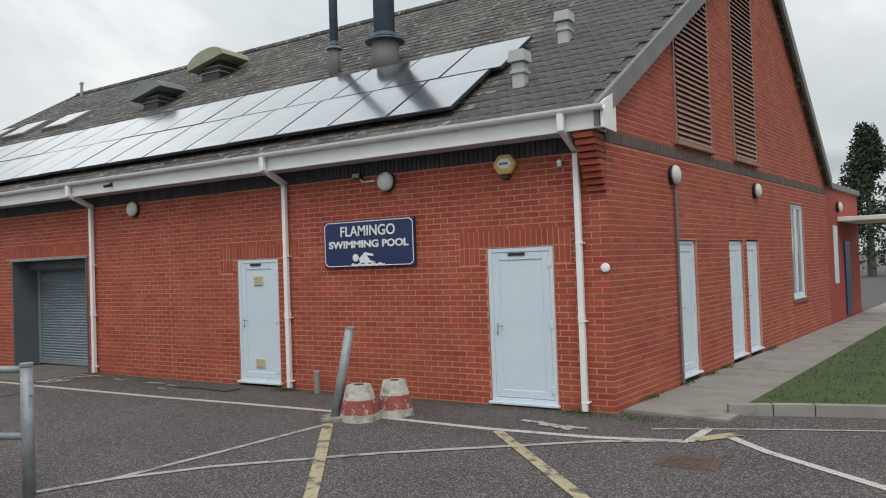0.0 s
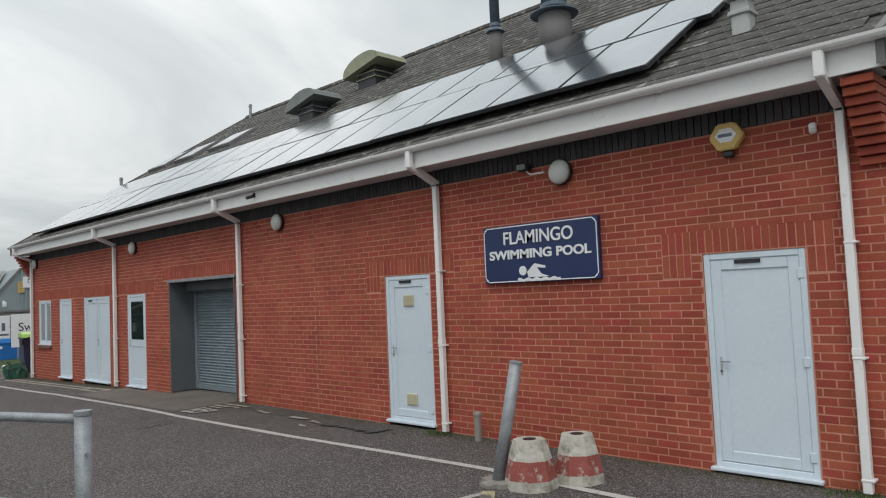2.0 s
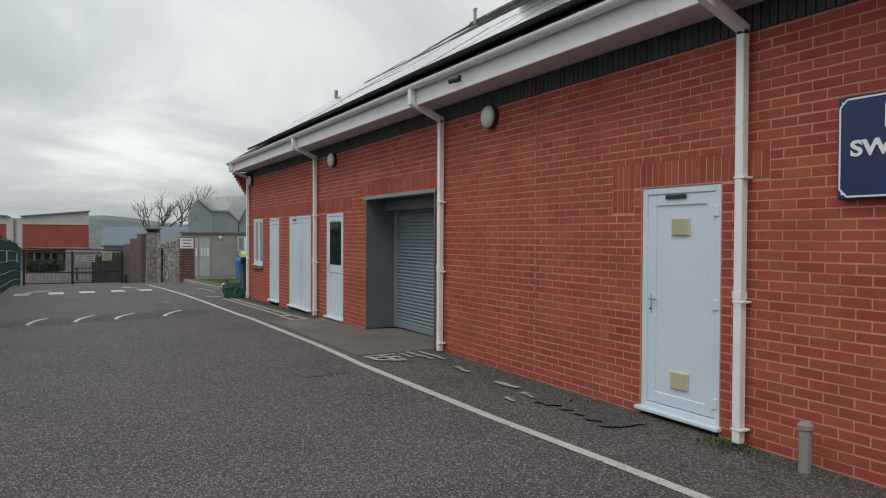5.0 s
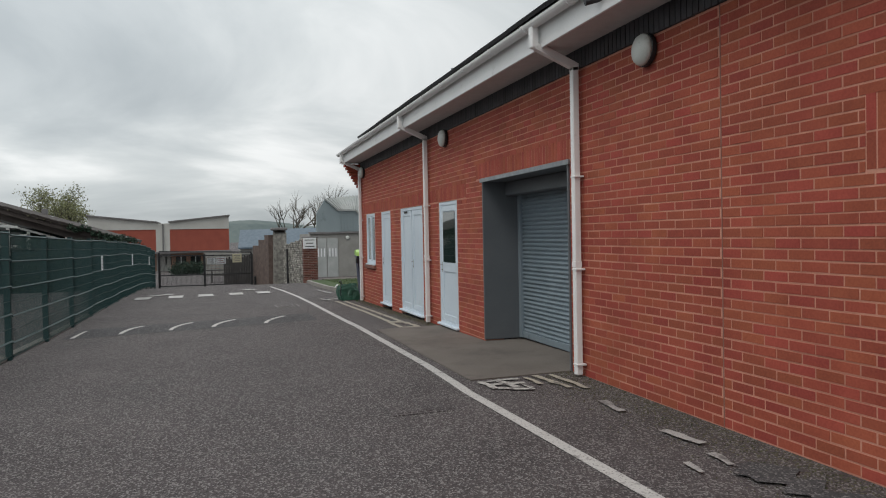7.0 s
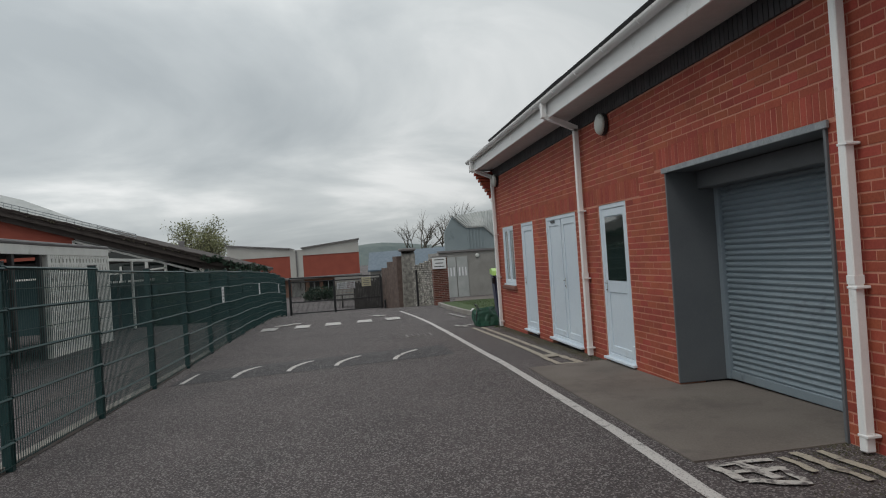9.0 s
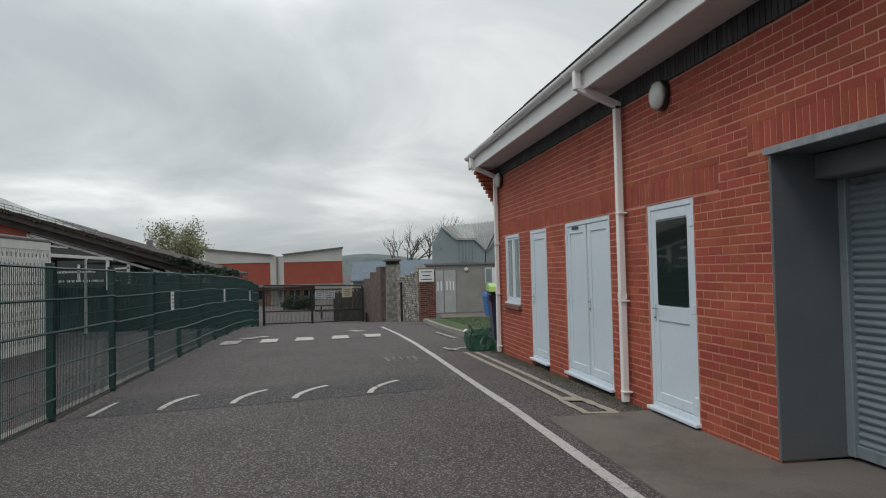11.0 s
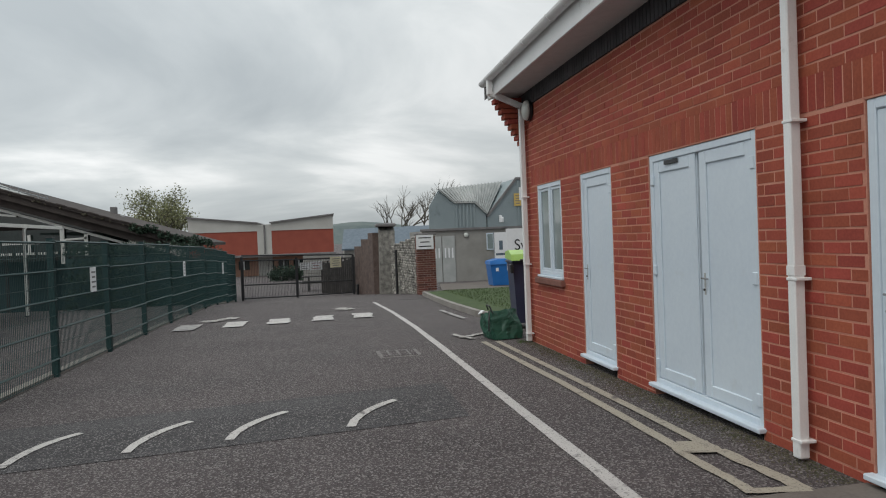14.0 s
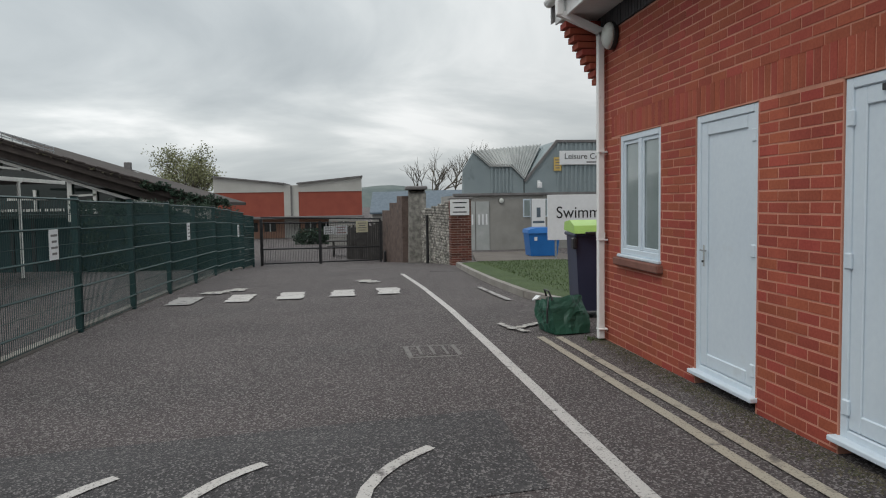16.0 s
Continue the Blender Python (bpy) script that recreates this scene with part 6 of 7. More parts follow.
def leisure_centre():
    x = -55.0
    t = thing("leisure_centre", pose(0, 0, 0), "grey profiled-sheet leisure centre with pitched roofs over a block base", "building")
    base = -1.35
    part("block_wall", box(x - 6, x, 11.7, 21, base, 1.72), GREY_BLOCK, t, "grey blockwork ground floor")
    part("gutter_band", box(x - 0.05, x + 0.12, 11.6, 21, 1.70, 1.83, 0.01), LEAD, t)
    part("gable_sheet", prism([(x, 12.16, 1.8), (x, 13.57, 1.8), (x, 13.57, 3.21), (x, 12.70, 3.95), (x, 12.16, 3.04)], (-0.2, 0, 0)), GREY_CLAD, t, "grey-green metal gable")
    part("side_sheet", prism([(x, 13.57, 1.8), (x, 15.34, 1.8), (x, 15.34, 2.53), (x, 14.66, 3.19), (x, 13.57, 3.21)], (-0.2, 0, 0)), GREY_CLAD, t)
    ribbed(x, 13.62, 14.66, 1.85, lambda y: 3.15, 0.2, 0.05, GREY_CLAD, t)
    ridge_a, ridge_b = Vector((x + 0.1, 12.68, 4.0)), Vector((x - 2.5, 16.9, 4.5))
    low = [Vector((x + 0.12, 13.55, 3.26)), Vector((x + 0.12, 14.70, 3.24)), Vector((x + 0.12, 15.36, 2.58))]
    bm = bmesh.new()
    n = 18
    tops = [ridge_a.lerp(ridge_b, i / n) for i in range(n + 1)]
    lows = [low[0].lerp(low[1], i / n * 2) if i <= n / 2 else low[1].lerp(low[2], i / n * 2 - 1) for i in range(n + 1)]
    for i in range(n):
        prism([tops[i], tops[i + 1], lows[i + 1], lows[i]], (0, 0, -0.06), bm)
    part("roof_sheet", bm, PALE_ROOF, t, "pale ribbed sheet roof")
    for i in range(n + 1):
        part("roof_rib", rod([tops[i] + Vector((0, 0, 0.03)), lows[i] + Vector((0, 0, 0.03))], 0.045, 4), PALE_ROOF, t)
    part("rear_gable", prism([(x - 0.3, 12.16, 1.8), (x - 0.3, 12.2, 3.0), (x - 0.2, 12.7, 3.9), (x - 2.6, 16.9, 4.4), (x - 2.6, 16.9, 1.8)], (-0.2, 0, 0)), GREY_CLAD, t)
    part("hall_gable", prism([(x - 0.02, 15.4, 1.8), (x - 0.02, 22, 1.8), (x - 0.02, 22, 4.5), (x - 0.02, 17.1, 4.5), (x - 0.02, 15.4, 2.45)], (-5, 0, 0)), GREY_CLAD, t, "grey-green metal sheeted hall")
    part("hall_verge", prism([(x + 0.06, 15.35, 2.45), (x + 0.06, 17.1, 4.55), (x + 0.06, 22, 4.55), (x + 0.06, 22, 4.42), (x + 0.06, 17.15, 4.42), (x + 0.06, 15.42, 2.36)], (-0.2, 0, 0)), LEAD, t)
    ribbed(x - 0.02, 17.15, 21.5, 1.85, lambda y: 4.4, 0.24, 0.05, GREY_CLAD, t)
    for y0, y1 in ((12.05, 12.75), (12.8, 13.5)):
        d = part("steel_door", box(x + 0.0, x + 0.05, y0, y1, base + 0.05, 1.4, 0.006), PALE_ROOF, t, "tall grey ribbed steel door")
        for k in range(3):
            part("door_window", box(x + 0.05, x + 0.06, y0 + 0.12 + 0.2 * k, y0 + 0.2 + 0.2 * k, 0.2, 0.75), SIGN_WHITE, d)
    for y0 in (15.3, 16.2):
        part("window", box(x, x + 0.04, y0, y0 + 0.42, 0.55, 1.5, 0.006), UPVC, t)
        part("window_pane", box(x + 0.03, x + 0.05, y0 + 0.06, y0 + 0.36, 0.62, 1.43), FROSTED, t)
    bulkhead(pose(x, 14.15, 1.42, 0, 0, 90), "round opal lamp on the grey block wall")
    s = thing("leisure_sign", pose(x + 0.06, 18.6, 3.62, 0, 0, 90), "white leisure centre sign on grey sheeting", "sign")
    part("board", box(-1.35, 1.7, -0.04, 0.0, -0.36, 0.36, 0.006), SIGN_WHITE, s)
    lettering("lettering", "Leisure Centre", 0.42, pose(0.2, -0.045, 0.06, 90), SIGN_BLACK, s, 2.55)
    part("text_bar", box(0.1, 1.5, -0.045, -0.04, -0.27, -0.2), LEAD, s)
    notice("hall_notice", pose(x + 0.08, 17.15, 3.3, 0, 0, 90), 0.4, 0.7, YELLOW, "small yellow notice on grey sheeting", 4, LEAD)
    u = thing("security_camera", pose(x + 0.06, 16.1, 2.4, 0, 0, 90), "white camera on a wall bracket", "camera")
    part("bracket", box(-0.05, 0.05, -0.3, 0, -0.05, 0.05, 0.01), SIGN_WHITE, u)
    part("body", box(-0.1, 0.1, -0.5, -0.2, -0.35, -0.05, 0.03), SIGN_WHITE, u)
    v = thing("banner", pose(x + 0.9, 15.9, base + 0.1, 0, 0, 90), "white upright banner by the entrance", "banner")
    part("cloth", box(-0.36, 0.36, -0.02, 0.02, 1.15, 2.75, 0.006), SIGN_WHITE, v)
    part("stripe", box(-0.3, 0.3, -0.025, -0.02, 1.5, 1.62), STEEL_BLUE, v)
    part("stripe", box(-0.1, 0.1, -0.025, -0.02, 1.8, 2.3), STEEL_BLUE, v)
    part("pole", rod([(-0.38, 0, 0), (-0.38, 0, 2.8)], 0.03, 6), GALVANISED, v)


leisure_centre()


def swimming_board():
    x = -44.0
    t = thing("swimming_board", pose(x, 14.9, ground_z(x, 15), 0, 0, 90), "large pale board with black swimming lettering on posts", "sign")
    part("board", box(-1.22, 1.9, -0.03, 0.03, 0.72, 2.40, 0.006), SIGN_WHITE, t)
    lettering("lettering", "Swimming", 0.62, pose(0.28, -0.035, 1.72, 90), SIGN_BLACK, t, 2.35)
    for px in (-0.9, 1.5):
        part("post", rod([(px, 0.06, -0.2), (px, 0.06, 2.3)], 0.04, 8), GALVANISED, t)


swimming_board()


def big_blue_bin():
    x, y = -47.2, 14.25
    t = thing("wheeled_bin", pose(x, y, ground_z(x, y), 0, 0, 90), "large blue four-wheeled waste bin", "bin")
    part("body", prism([(-0.55, -0.5, 0.12), (0.55, -0.5, 0.12), (0.66, -0.55, 1.05), (-0.66, -0.55, 1.05)], (0, 0.95, 0)), BIN_BLUE, t)
    part("lid", prism([(-0.69, -0.6, 1.05), (0.69, -0.6, 1.05), (0.66, -0.55, 1.2), (0.3, -0.5, 1.28), (-0.3, -0.5, 1.28), (-0.66, -0.55, 1.2)], (0, 1.05, 0)), BIN_BLUE, t)
    for px in (-0.45, 0.45):
        for py in (-0.4, 0.36):
            part("wheel", rod([(px - 0.03, py, 0.07), (px + 0.03, py, 0.07)], 0.075, 12), BLACK_PLASTIC, t)
    part("label", box(-0.42, -0.3, -0.56, -0.53, 0.75, 0.9), SIGN_WHITE, t)
    part("label", box(0.2, 0.4, -0.56, -0.53, 0.85, 1.0), SIGN_WHITE, t)


big_blue_bin()


def dark_wheelie_bin():
    x, y = -27.2, 9.85
    t = thing("wheelie_bin", pose(x, y, ground_z(x, y) + 0.02, 0, 0, 84) @ Matrix.Scale(1.13, 4), "tall navy-grey wheeled bin with a lime green lid", "bin")
    part("body", prism([(-0.24, -0.27, 0.08), (0.24, -0.27, 0.08), (0.30, -0.36, 0.98), (-0.30, -0.36, 0.98)], (0, 0.58, 0)), BIN_DARK, t)
    part("rim", box(-0.32, 0.32, -0.40, 0.26, 0.96, 1.0, 0.012), BIN_DARK, t)
    lid = part("lid", prism([(-0.32, -0.42, 1.0), (-0.32, 0.28, 1.02), (-0.32, 0.24, 1.12), (-0.32, -0.1, 1.15), (-0.32, -0.36, 1.09)], (0.64, 0, 0)), BIN_LIME, t, "lime green lid")
    part("handle_bar", rod([(-0.27, 0.30, 1.0), (0.27, 0.30, 1.0)], 0.018, 8), BLACK_PLASTIC, t)
    part("lid_grip", box(-0.2, 0.2, -0.45, -0.41, 0.985, 1.02, 0.008), BLACK_PLASTIC, t)
    for px in (-0.27, 0.27):
        part("wheel", rod([(px - 0.025, 0.22, 0.1), (px + 0.025, 0.22, 0.1)], 0.1, 14), BLACK_PLASTIC, t)
    part("side_grip", box(-0.34, -0.29, -0.42, -0.28, 0.82, 0.95, 0.012), BLACK_PLASTIC, t)


dark_wheelie_bin()


def garden_sack():
    x, y = -25.95, 9.05
    t = thing("garden_sack", pose(x, y, ground_z(x, y) + 0.012, 0, 0, 8), "slumped green woven sack with black handles", "sack")
    bm = bmesh.new()
    nu, nv = 48, 16
    tilt = radians(-24)
    rings = []

    def place(px, py, pz):
        qx, qz = px * math.cos(tilt) + pz * math.sin(tilt), pz * math.cos(tilt) - px * math.sin(tilt)
        return (qx + 0.06, py, max(0.0, qz - 0.02 - 0.10 * min(1, max(0, px + 0.1) * 2)))
    for j in range(nv + 1):
        v = j / nv
        ring = []
        for i in range(nu):
            a = 2 * math.pi * i / nu
            c, q = math.cos(a), math.sin(a)
            sq = 1 / max(abs(c), abs(q)) ** 0.75
            r = 0.235 * sq * (0.92 + 0.16 * math.sin(v * 2.6))
            fold = abs(noise.noise((a * 1.9 + 4, v * 2.4, 1.5))) * 0.17 + abs(noise.noise((a * 4.7, v * 5.5, 7))) * 0.09
            r *= 1.06 - fold * (0.5 + v)
            ring.append(bm.verts.new(place(r * c * 1.1, r * q, v * (0.46 + 0.07 * noise.noise((c * 2, q * 2, 5))))))
        rings.append(ring)
    for a, b in zip(rings, rings[1:]):
        for i in range(nu):
            bm.faces.new((a[i], a[(i + 1) % nu], b[(i + 1) % nu], b[i]))
    centre = sum((v.co for v in rings[-1]), Vector()) / nu
    inner = [bm.verts.new(v.co.lerp(centre, 0.2) - Vector((-0.05, 0, 0.11 + 0.05 * noise.noise(v.co * 9)))) for v in rings[-1]]
    mid = bm.verts.new(centre - Vector((-0.05, 0, 0.16)))
    for i in range(nu):
        bm.faces.new((rings[-1][i], rings[-1][(i + 1) % nu], inner[(i + 1) % nu], inner[i]))
        bm.faces.new((inner[i], inner[(i + 1) % nu], mid))
    bm.faces.new(rings[0][::-1])
    bmesh.ops.recalc_face_normals(bm, faces=bm.faces[:])
    rim = [v.co.copy() for v in rings[-1]]
    part("bag", bm, BAG_GREEN, t)
    left, front = rim[nu // 2], rim[(nu * 5) // 8]
    loop = [left + Vector(p) for p in ((0.02, -0.06, -0.02), (-0.07, -0.07, -0.03), (-0.09, -0.05, -0.16), (-0.05, 0.0, -0.22), (0.0, 0.05, -0.1))]
    part("handle", rod(loop, 0.014, 6), BLACK_PLASTIC, t, "black webbing handle")
    right = rim[(nu * 7) // 8]
    part("handle", rod([right + Vector(p) for p in ((-0.12, 0, 0.0), (-0.08, -0.04, 0.08), (0.02, -0.03, 0.07), (0.06, 0, -0.03))], 0.012, 6), BLACK_PLASTIC, t)
    f = front
    part("label_patch", prism([f + Vector(p) for p in ((-0.05, -0.02, -0.02), (0.10, -0.02, 0.01), (0.11, 0.03, 0.05), (-0.03, 0.03, 0.04))], (0, -0.008, 0.012)), SIGN_WHITE, t, "white printed label")
    part("strap", rod([right + Vector((-0.02, -0.01, 0)), right + Vector((0.05, -0.06, -0.15)), right + Vector((0.07, -0.07, -0.30))], 0.012, 6), BLACK_PLASTIC, t)


garden_sack()


# ---- far buildings and hill ----
def red_hall():
    x = -85.0
    t = thing("far_hall", pose(0, 0, 0), "long hall with red walls, pale fascia and butterfly roof", "building")
    base = -1.7
    for y0, y1, za, zb in ((-5.95, 0.2, 3.95, 3.25), (1.5, 7.2, 3.25, 3.85)):
        part("red_wall", box(x - 6, x, y0, y1, 0.35, 2.55), RED_PANEL, t, "plain red upper wall")
        part("pale_band", prism([(x + 0.05, y0, 2.55), (x + 0.05, y1, 2.55), (x + 0.05, y1, zb), (x + 0.05, y0, za)], (-6, 0, 0)), RENDER_CREAM, t, "pale grey wedge above")
        part("roof_edge", prism([(x + 0.25, y0 - 0.15, za), (x + 0.25, y1 + 0.1, zb), (x + 0.25, y1 + 0.1, zb + 0.12), (x + 0.25, y0 - 0.15, za + 0.12)], (-6.4, 0, 0)), LEAD, t)
    part("link", box(x - 5, x + 0.02, 0.2, 1.5, base, 3.15), RENDER_CREAM, t)
    part("link_pipe", rod([(x + 0.1, 0.85, 0.4), (x + 0.1, 0.85, 3.1)], 0.07, 6), LEAD, t)
    part("canopy", box(x - 0.2, x + 1.6, -6, 7.4, 0.15, 0.35, 0.02), LEAD, t)
    part("lower_wall", box(x - 6, x - 0.05, -6, 7.2, base, 0.35), SALMON, t, "salmon brick lower storey")
    for y in (-3.2, -1.6, 0.6, 2.0, 3.4, 5.0):
        w = part("window", box(x - 0.06, x, y, y + 1.0, -1.0, -0.2, 0.01), GLASS_DARK, t)
        part("window_frame", box(x - 0.02, x + 0.02, y + 0.45, y + 0.55, -1.0, -0.2), SIGN_WHITE, w)
    side = thing("side_building", pose(0, 0, 0), "low cream building beside the far hall", "building")
    part("wall", box(x - 12, x - 4, -16, -6.2, base, 2.2), RENDER_CREAM, side)
    part("roof", box(x - 12.2, x - 3.8, -16.2, -6.1, 2.2, 2.4, 0.02), LEAD, side)


red_hall()


def grey_sheds():
    t = thing("grey_shed", pose(0, 0, 0), "row of low grey-roofed sheds beyond the wall", "building")
    part("wall", box(-74, -70, 7.8, 15.5, -1.6, 0.8), GREY_BLOCK, t)
    part("roof", prism([(-69.8, 7.6, 0.75), (-69.8, 15.6, 0.75), (-73, 15.6, 2.35), (-73, 7.9, 2.25)], (0, 0, -0.12)), STEEL_BLUE, t, "blue-grey sheet roof")
    u = thing("picnic_table", pose(-52.5, 6.1, ground_z(-52.5, 6)), "dark wooden picnic table in the far yard", "table")
    part("top", box(-0.4, 0.4, -0.9, 0.9, 0.7, 0.75, 0.01), WOOD_DARK, u)
    for s in (-1, 1):
        part("bench", box(s * 0.75 - 0.13, s * 0.75 + 0.13, -0.9, 0.9, 0.42, 0.46, 0.01), WOOD_DARK, u)
        part("leg", prism([(-0.75, s * 0.6, 0), (-0.65, s * 0.6, 0), (-0.15, s * 0.6, 0.7), (-0.25, s * 0.6, 0.7)], (0, 0.08, 0)), WOOD_DARK, u)
        part("leg", prism([(0.75, s * 0.6, 0), (0.65, s * 0.6, 0), (0.15, s * 0.6, 0.7), (0.25, s * 0.6, 0.7)], (0, 0.08, 0)), WOOD_DARK, u)
    h = thing("hedge", pose(-70, 2.6, -1.45), "clipped dark green hedge in the far yard", "hedge")
    leaf_cloud("leaves", IVY, [((0.3 * (k % 3), 0.25 * k, 0.4 + 0.3 * (k % 2)), 0.5) for k in range(10)], 2500, 0.09, 9, h)
    w = thing("garden_wall", pose(-62, 6.4, 0), "grey planked screen in the far yard", "screen")
    for k in range(7):
        part("plank", box(-0.05, 0.05, -1.4, 0.6, -1.1 + 0.24 * k, -0.88 + 0.24 * k, 0.01), GREY_BLOCK, w)


grey_sheds()


def hill():
    verts, faces = [], []
    n = 90
    rnd = random.Random(1)
    for i in range(n + 1):
        y = -700 + 1500 * i / n
        top = 13 + 9 * math.exp(-((y - 45) / 75) ** 2) + 2.2 * noise.noise((y * 0.012, 0, 0)) + 0.7 * noise.noise((y * 0.09, 3, 0))
        verts += [(-800, y, -8), (-830, y, top * 0.7), (-900, y, top)]
    for i in range(n):
        for k in range(2):
            a = 3 * i + k
            faces.append((a, a + 1, a + 4, a + 3))
    ob = joined("backdrop_hill", verts, faces, HILL)
    ob.data.shade_smooth()
    tagged(ob, "low hazy wooded hill on the horizon", "hill", "", "structure")


hill()


# ---- bricks, tiles, grit ----
def piece_mesh(name, w, h, d, mat, taper=0.001):
    verts = [(0, 0, 0), (w, 0, 0), (w, 0, h), (0, 0, h), (taper, -d, taper), (w - taper, -d, taper), (w - taper, -d, h - taper), (taper, -d, h - taper)]
    faces = [(4, 5, 6, 7), (0, 1, 5, 4), (1, 2, 6, 5), (2, 3, 7, 6), (3, 0, 4, 7)]
    me = bpy.data.meshes.new(name)
    me.from_pydata(verts, [], faces)
    me.update()
    me.materials.append(mat)
    return me


def course_bricks(u0, u1, z0, z1, holes, limit=None):
    """Stretcher-bond bricks between u0 and u1, leaving out the holes: (u, z, width, height)."""
    out = []
    i = 0
    z = z0
    while z < z1 - 0.04:
        u = u0 - (0.1125 if i % 2 else 0.0)
        while u < u1:
            pieces = [(max(u, u0) + 0.0062, min(u + 0.225, u1) - 0.0062)]
            for a, b, c, d in holes:
                if min(d, z + 0.07) - max(c, z + 0.005) > 0.028:
                    cut = []
                    for p, q in pieces:
                        if b <= p or a >= q:
                            cut.append((p, q))
                        else:
                            if a - p > 0.02:
                                cut.append((p, a - 0.004))
                            if q - b > 0.02:
                                cut.append((b + 0.004, q))
                    pieces = cut
            for p, q in pieces:
                if q - p > 0.018 and (limit is None or z + 0.07 < limit((p + q) / 2)):
                    out.append((p, z + 0.006, q - p, 0.063))
            u += 0.225
        i += 1
        z += 0.075
    return out


def soldier_bricks(u0, u1, z0, h=0.215):
    n = max(1, round((u1 - u0) / 0.075))
    w = (u1 - u0) / n
    return [(u0 + w * k + 0.005, z0 + 0.005, w - 0.01, h) for k in range(n)]


def lay(name, bricks, mat, parent, proud, label, m=None, seed=1):
    """All bricks of a wall in one mesh; a brick is (u, z, width, height)."""
    rnd = random.Random(seed)
    verts, faces = [], []
    for u, z, w, h in bricks:
        d, t = proud + rnd.uniform(-0.0015, 0.0015), 0.001
        du, dz = rnd.uniform(-0.0015, 0.0015), rnd.uniform(-0.0015, 0.0015)
        k = len(verts)
        u, z = u + du, z + dz
        verts += [(u, 0, z), (u + w, 0, z), (u + w, 0, z + h), (u, 0, z + h), (u + t, -d, z + t), (u + w - t, -d, z + t), (u + w - t, -d, z + h - t), (u + t, -d, z + h - t)]
        faces += [(k + 4, k + 5, k + 6, k + 7), (k, k + 1, k + 5, k + 4), (k + 1, k + 2, k + 6, k + 5), (k + 2, k + 3, k + 7, k + 6), (k + 3, k, k + 4, k + 7)]
    ob = joined(name, verts, faces, mat)
    ob.parent = parent
    ob.matrix_parent_inverse = parent.matrix_world.inverted()
    ob.matrix_basis = m or Matrix()
    return tagged(ob, label, "", "", "stuff")


def build_bricks():
    bpy.context.view_layer.update()
    W0, W1 = WEST_X, -3.555
    soldiers = [(-5.63, -4.05, 2.04), (-10.25, -8.5, 2.04), (-16.86, -13.72, 2.27), (-25.1, -17.3, 2.04)]
    stacks = [(-5.63, -5.33, 1.815), (-4.27, -4.05, 1.815), (-10.25, -9.95, 1.815)]
    holes = FRONT_HOLES + [(a, b, z, z + 0.225) for a, b, z in soldiers + stacks]
    holes.append((-11.519, -11.513, -1, 3.2))
    bricks = course_bricks(W0, W1, -0.3, 3.125, holes)
    m = pose(0, 9.341, 0)
    near, rest = [], []
    for b in bricks:
        (near if -25.45 < b[0] < -23.30 and len(near) < 300 else rest).append(b)
    lay("bricks", rest, BRICK, WALL_FRONT, 0.004, "red bricks with pale pink joints", m, 3)
    heads = [b for a, c, z in soldiers + stacks for b in soldier_bricks(a, c, z)]
    lay("soldier_bricks", heads, BRICK, WALL_FRONT, 0.004, "upright red bricks above openings", m, 5)
    joint = box(-11.519, -11.513, 9.334, 9.342, -0.2, 3.2)
    tagged(mesh_object("movement_joint", joint, LOUVRE), "thin brown movement joint in the brickwork", "joint", "", "structure")
    band = soldier_bricks(W0, W1, 3.16, 0.205)
    lay("dark_bricks", band, DARK_BRICK, WALL_FRONT, 0.028, "dark upright bricks under the eaves", m, 7)
    meshes = {}
    rnd = random.Random(9)
    for u, z, w, h in near:
        key = round(w, 3)
        if key not in meshes:
            meshes[key] = piece_mesh("brick", w, h, 0.004, BRICK_PIECE)
        ob = new("brick", meshes[key])
        ob.parent, ob.matrix_parent_inverse = WALL_FRONT, WALL_FRONT.matrix_world.inverted()
        ob.location = (u, 9.341 + rnd.uniform(-0.002, 0.002), z + rnd.uniform(-0.0015, 0.0015))
    g_holes = GABLE_HOLES + [(2.26, 3.80, 3.45, 5.15), (4.96, 6.28, 3.45, 6.7)]
    rake = lambda s: min(roof_z(9.33 + s * 0.991), 9) - 0.2
    g = course_bricks(0.0, 12.25, -0.3, 8.0, g_holes + [(0, 12.25, 3.25, 3.40)], rake)
    gm = GABLE @ pose(0, 0.011, 0)
    lay("bricks", g, BRICK, WALL_EAST, 0.004, "red bricks of the gable wall", gm, 13)
    lay("dark_bricks", soldier_bricks(0.0, 12.25, 3.25, 0.145), BAND_BRICK, WALL_EAST, 0.016, "brown-grey brick band across the gable", gm, 14)
    # corbelled brick brackets at both ends of the eaves
    for name, x0, x1 in (("corbel", -3.80, -3.565), ("corbel", WEST_X, WEST_X + 0.22)):
        t = thing(name, pose(0, 9.33, 0), "stepped red brick corbel carrying the eaves", "corbel", "corbels", "structure")
        for i in range(9):
            z, out = 2.66 + 0.075 * i, 0.045 * (i + 1)
            part("corbel_brick", box(x0, x1, -out, 0.0, z + 0.005, z + 0.07, 0.003), BRICK_PIECE, t)


build_bricks()


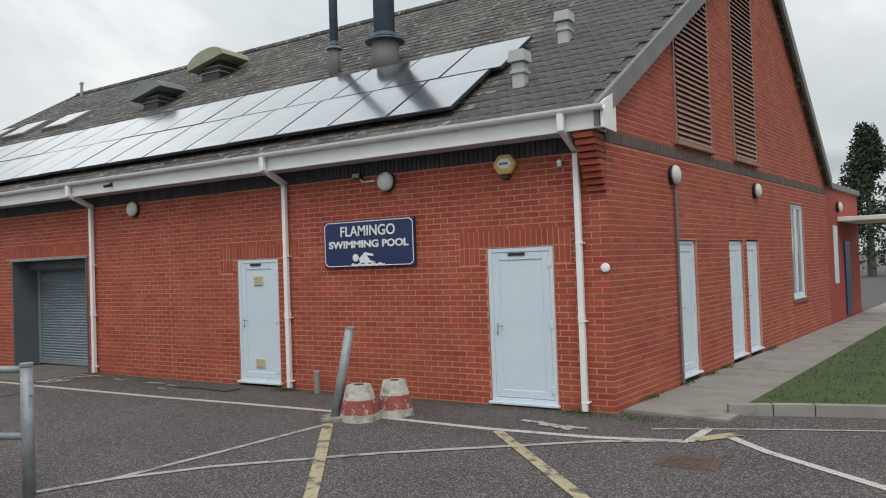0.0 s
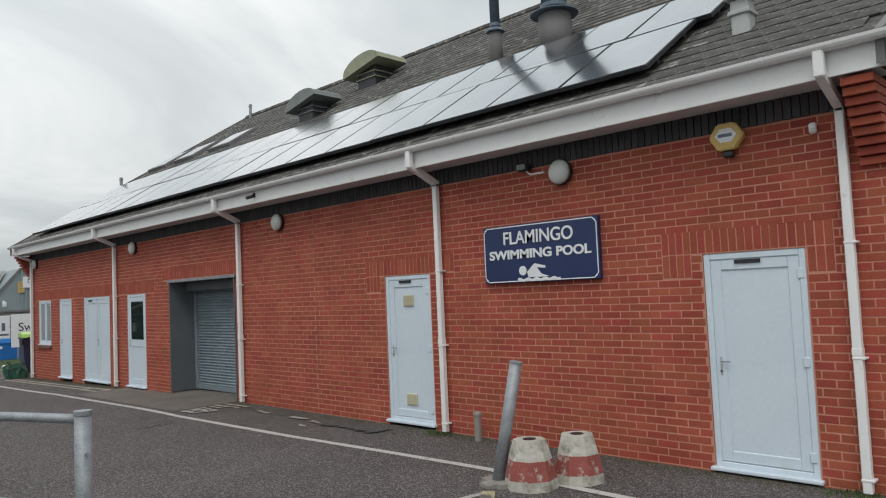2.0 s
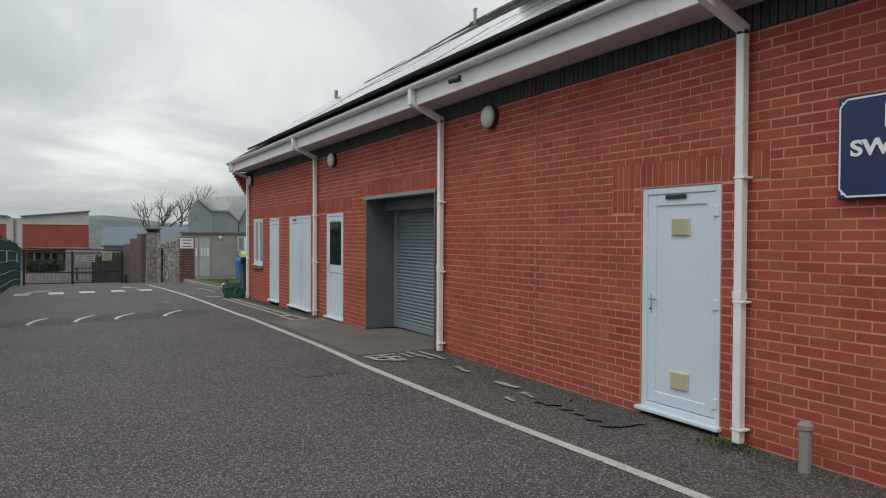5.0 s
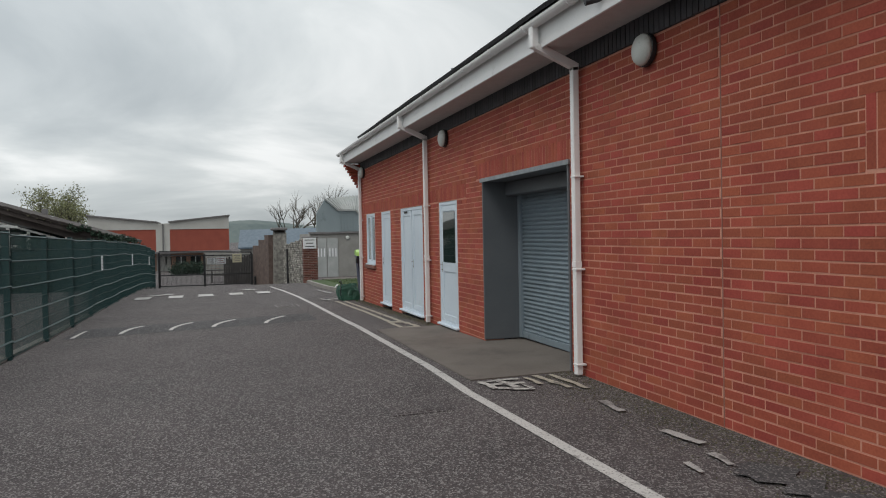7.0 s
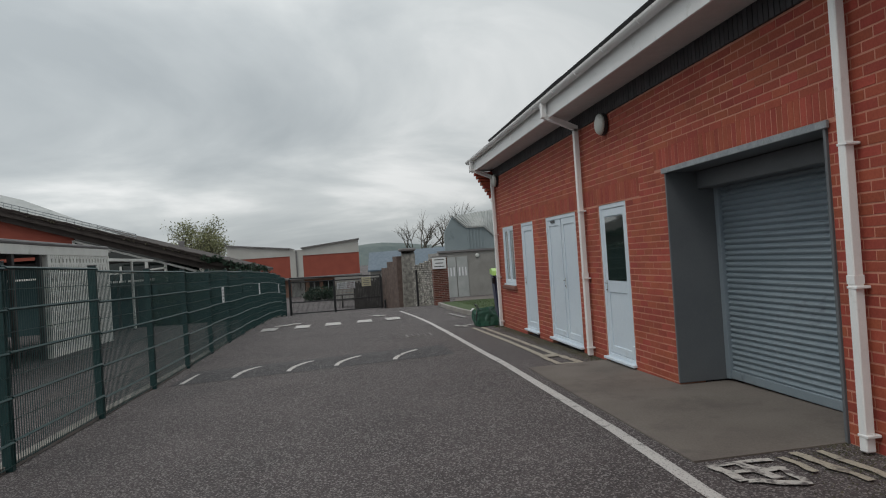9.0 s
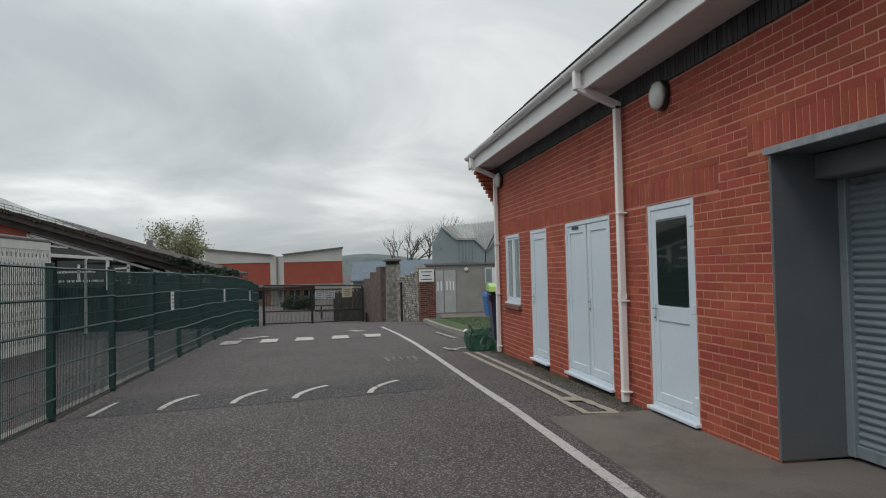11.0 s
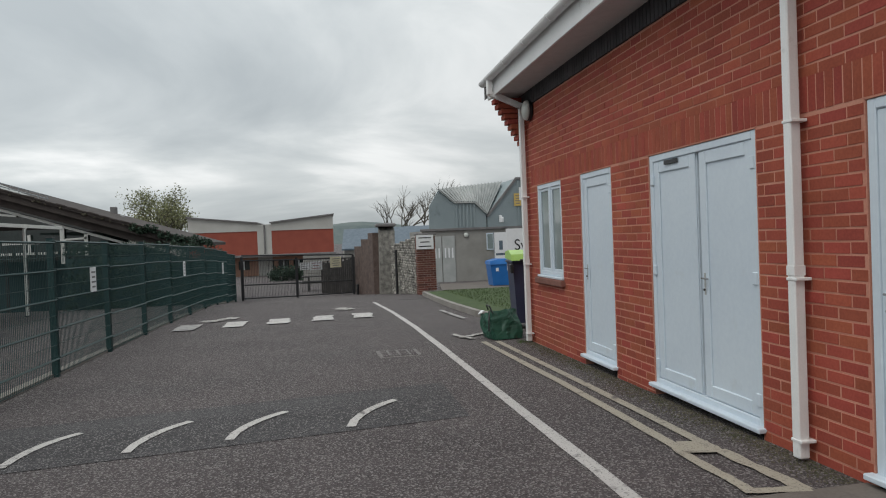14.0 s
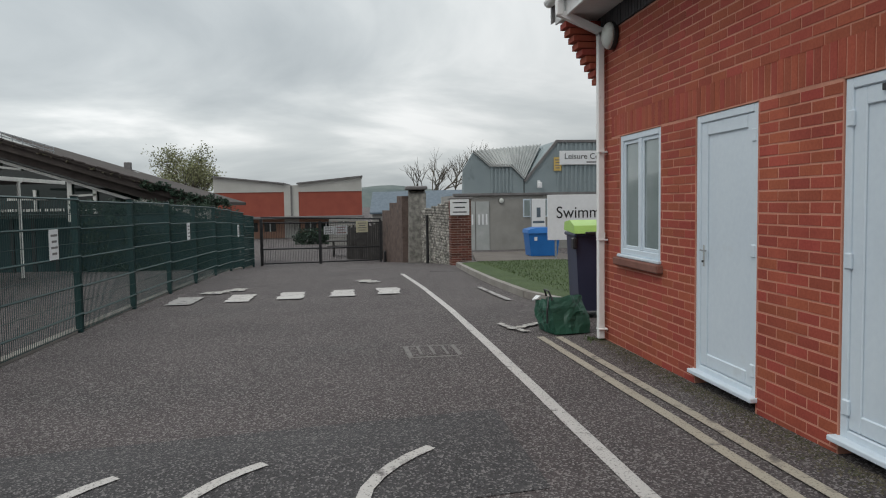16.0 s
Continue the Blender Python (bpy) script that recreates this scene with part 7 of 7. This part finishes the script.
def roof_tiles():
    w, expose = 0.30, 0.27
    inv = on_roof(0, EAVE_Y, 0)
    length = (RIDGE_Y - EAVE_Y) / math.cos(PITCH)
    rnd = random.Random(21)
    verts, faces, near = [], [], []
    rows = int(length / expose)
    for r in range(rows):
        v0 = r * expose
        y = EAVE_Y + v0 * math.cos(PITCH)
        xa, xb = west_x(y), east_x(y)
        x = xb - 0.005 - (0.15 if r % 2 else 0)
        if r % 2:
            x += 0.15 - 0.15
        while x > xa + 0.05:
            hidden = -24.6 < x - w and x < -5.9 and 0.75 < v0 < 2.9
            if not hidden:
                lift = rnd.uniform(0, 0.004)
                tile = (x - w + 0.004, v0 - 0.01, lift)
                if x > -5.2 and len(near) < 300:
                    near.append(tile)
                else:
                    k = len(verts)
                    a, b, c = x - w + 0.004, x, v0 - 0.01
                    verts += [(a, c, 0.012 + lift), (b, c, 0.012 + lift), (b, c + 0.33, 0.002), (a, c + 0.33, 0.002), (a, c, lift - 0.006), (b, c, lift - 0.006)]
                    faces += [(k, k + 1, k + 2, k + 3), (k + 4, k + 5, k + 1, k)]
            x -= w
    ob = joined("roof_tiles", verts, faces, SLATE)
    ob.parent = ROOF
    ob.matrix_basis = inv @ pose(0, 0, -0.012)
    tagged(ob, "grey slate roof tiles with pale lichen", "", "", "stuff")
    me = bpy.data.meshes.new("roof_tile")
    me.from_pydata([(0, 0, 0.012), (w - 0.004, 0, 0.012), (w - 0.004, 0.33, 0.002), (0, 0.33, 0.002), (0, 0, -0.006), (w - 0.004, 0, -0.006)], [], [(0, 1, 2, 3), (4, 5, 1, 0)])
    me.update()
    me.materials.append(SLATE_PIECE)
    for x, v, lift in near:
        o = new("roof_tile", me)
        o.parent = ROOF
        o.matrix_basis = inv @ pose(x, v, lift - 0.012)


SLATE_PIECE = material("lichened_slate_piece", (0.042, 0.040, 0.038), (0.115, 0.108, 0.10), rough=0.9, scale=3, detail_scale=40, island=0.3, bump=0.4, stain=(0.3, 0.3, 0.27), stain_scale=7, stain_at=(0.55, 0.66), per_object=True)
roof_tiles()


def grit():
    """Moss, leaf litter and loose stone along the foot of the wall."""
    rnd = random.Random(31)
    verts, faces = [], []
    while len(faces) < 42000:
        x = rnd.uniform(-25.4, -3.6)
        if -18.8 < x < -14.0:
            continue
        spread = 0.07 + 0.12 * max(0, noise.noise((x * 0.9, 2.0, 0)) + 0.35) + (0.17 if -13.9 < x < -9 else 0)
        y = 9.32 - abs(rnd.gauss(0, spread))
        s = rnd.uniform(0.003, 0.012)
        z = ground_z(x, y)
        a = rnd.uniform(0, 6.28)
        k = len(verts)
        verts += [(x + s * math.cos(a + q), y + s * math.sin(a + q), z + 0.001) for q in (0, 2.1, 4.2)] + [(x, y, z + s * rnd.uniform(0.5, 1.1))]
        faces += [(k, k + 1, k + 3), (k + 1, k + 2, k + 3), (k + 2, k, k + 3)]
    ob = joined("grit", verts, faces, MOSS)
    tagged(ob, "moss, dead leaves and loose grit along the wall foot", "grit", "", "stuff")
    verts, faces = [], []
    for cx, cy, n, r in ((-8.75, 9.2, 240, 0.12), (-3.95, 9.22, 200, 0.14), (-3.3, 9.2, 160, 0.16), (-1.9, 9.3, 0, 0.1), (-25.3, 9.2, 60, 0.1)):
        for _ in range(n):
            x, y = rnd.gauss(cx, r), min(9.31, rnd.gauss(cy, r * 0.6))
            grass_blade(rnd, verts, faces, x, y, ground_z(x, y))
    for s in (1.0, 2.25, 3.2, 4.0, 6.6):
        for _ in range(110):
            p = on_gable(rnd.gauss(s, 0.14), abs(rnd.gauss(0.02, 0.05)))
            grass_blade(rnd, verts, faces, p.x, p.y, 0.03)
    tagged(joined("weeds", verts, faces, GRASS_BLADE), "small green weeds growing at the wall foot", "weeds", "", "stuff")


grit()
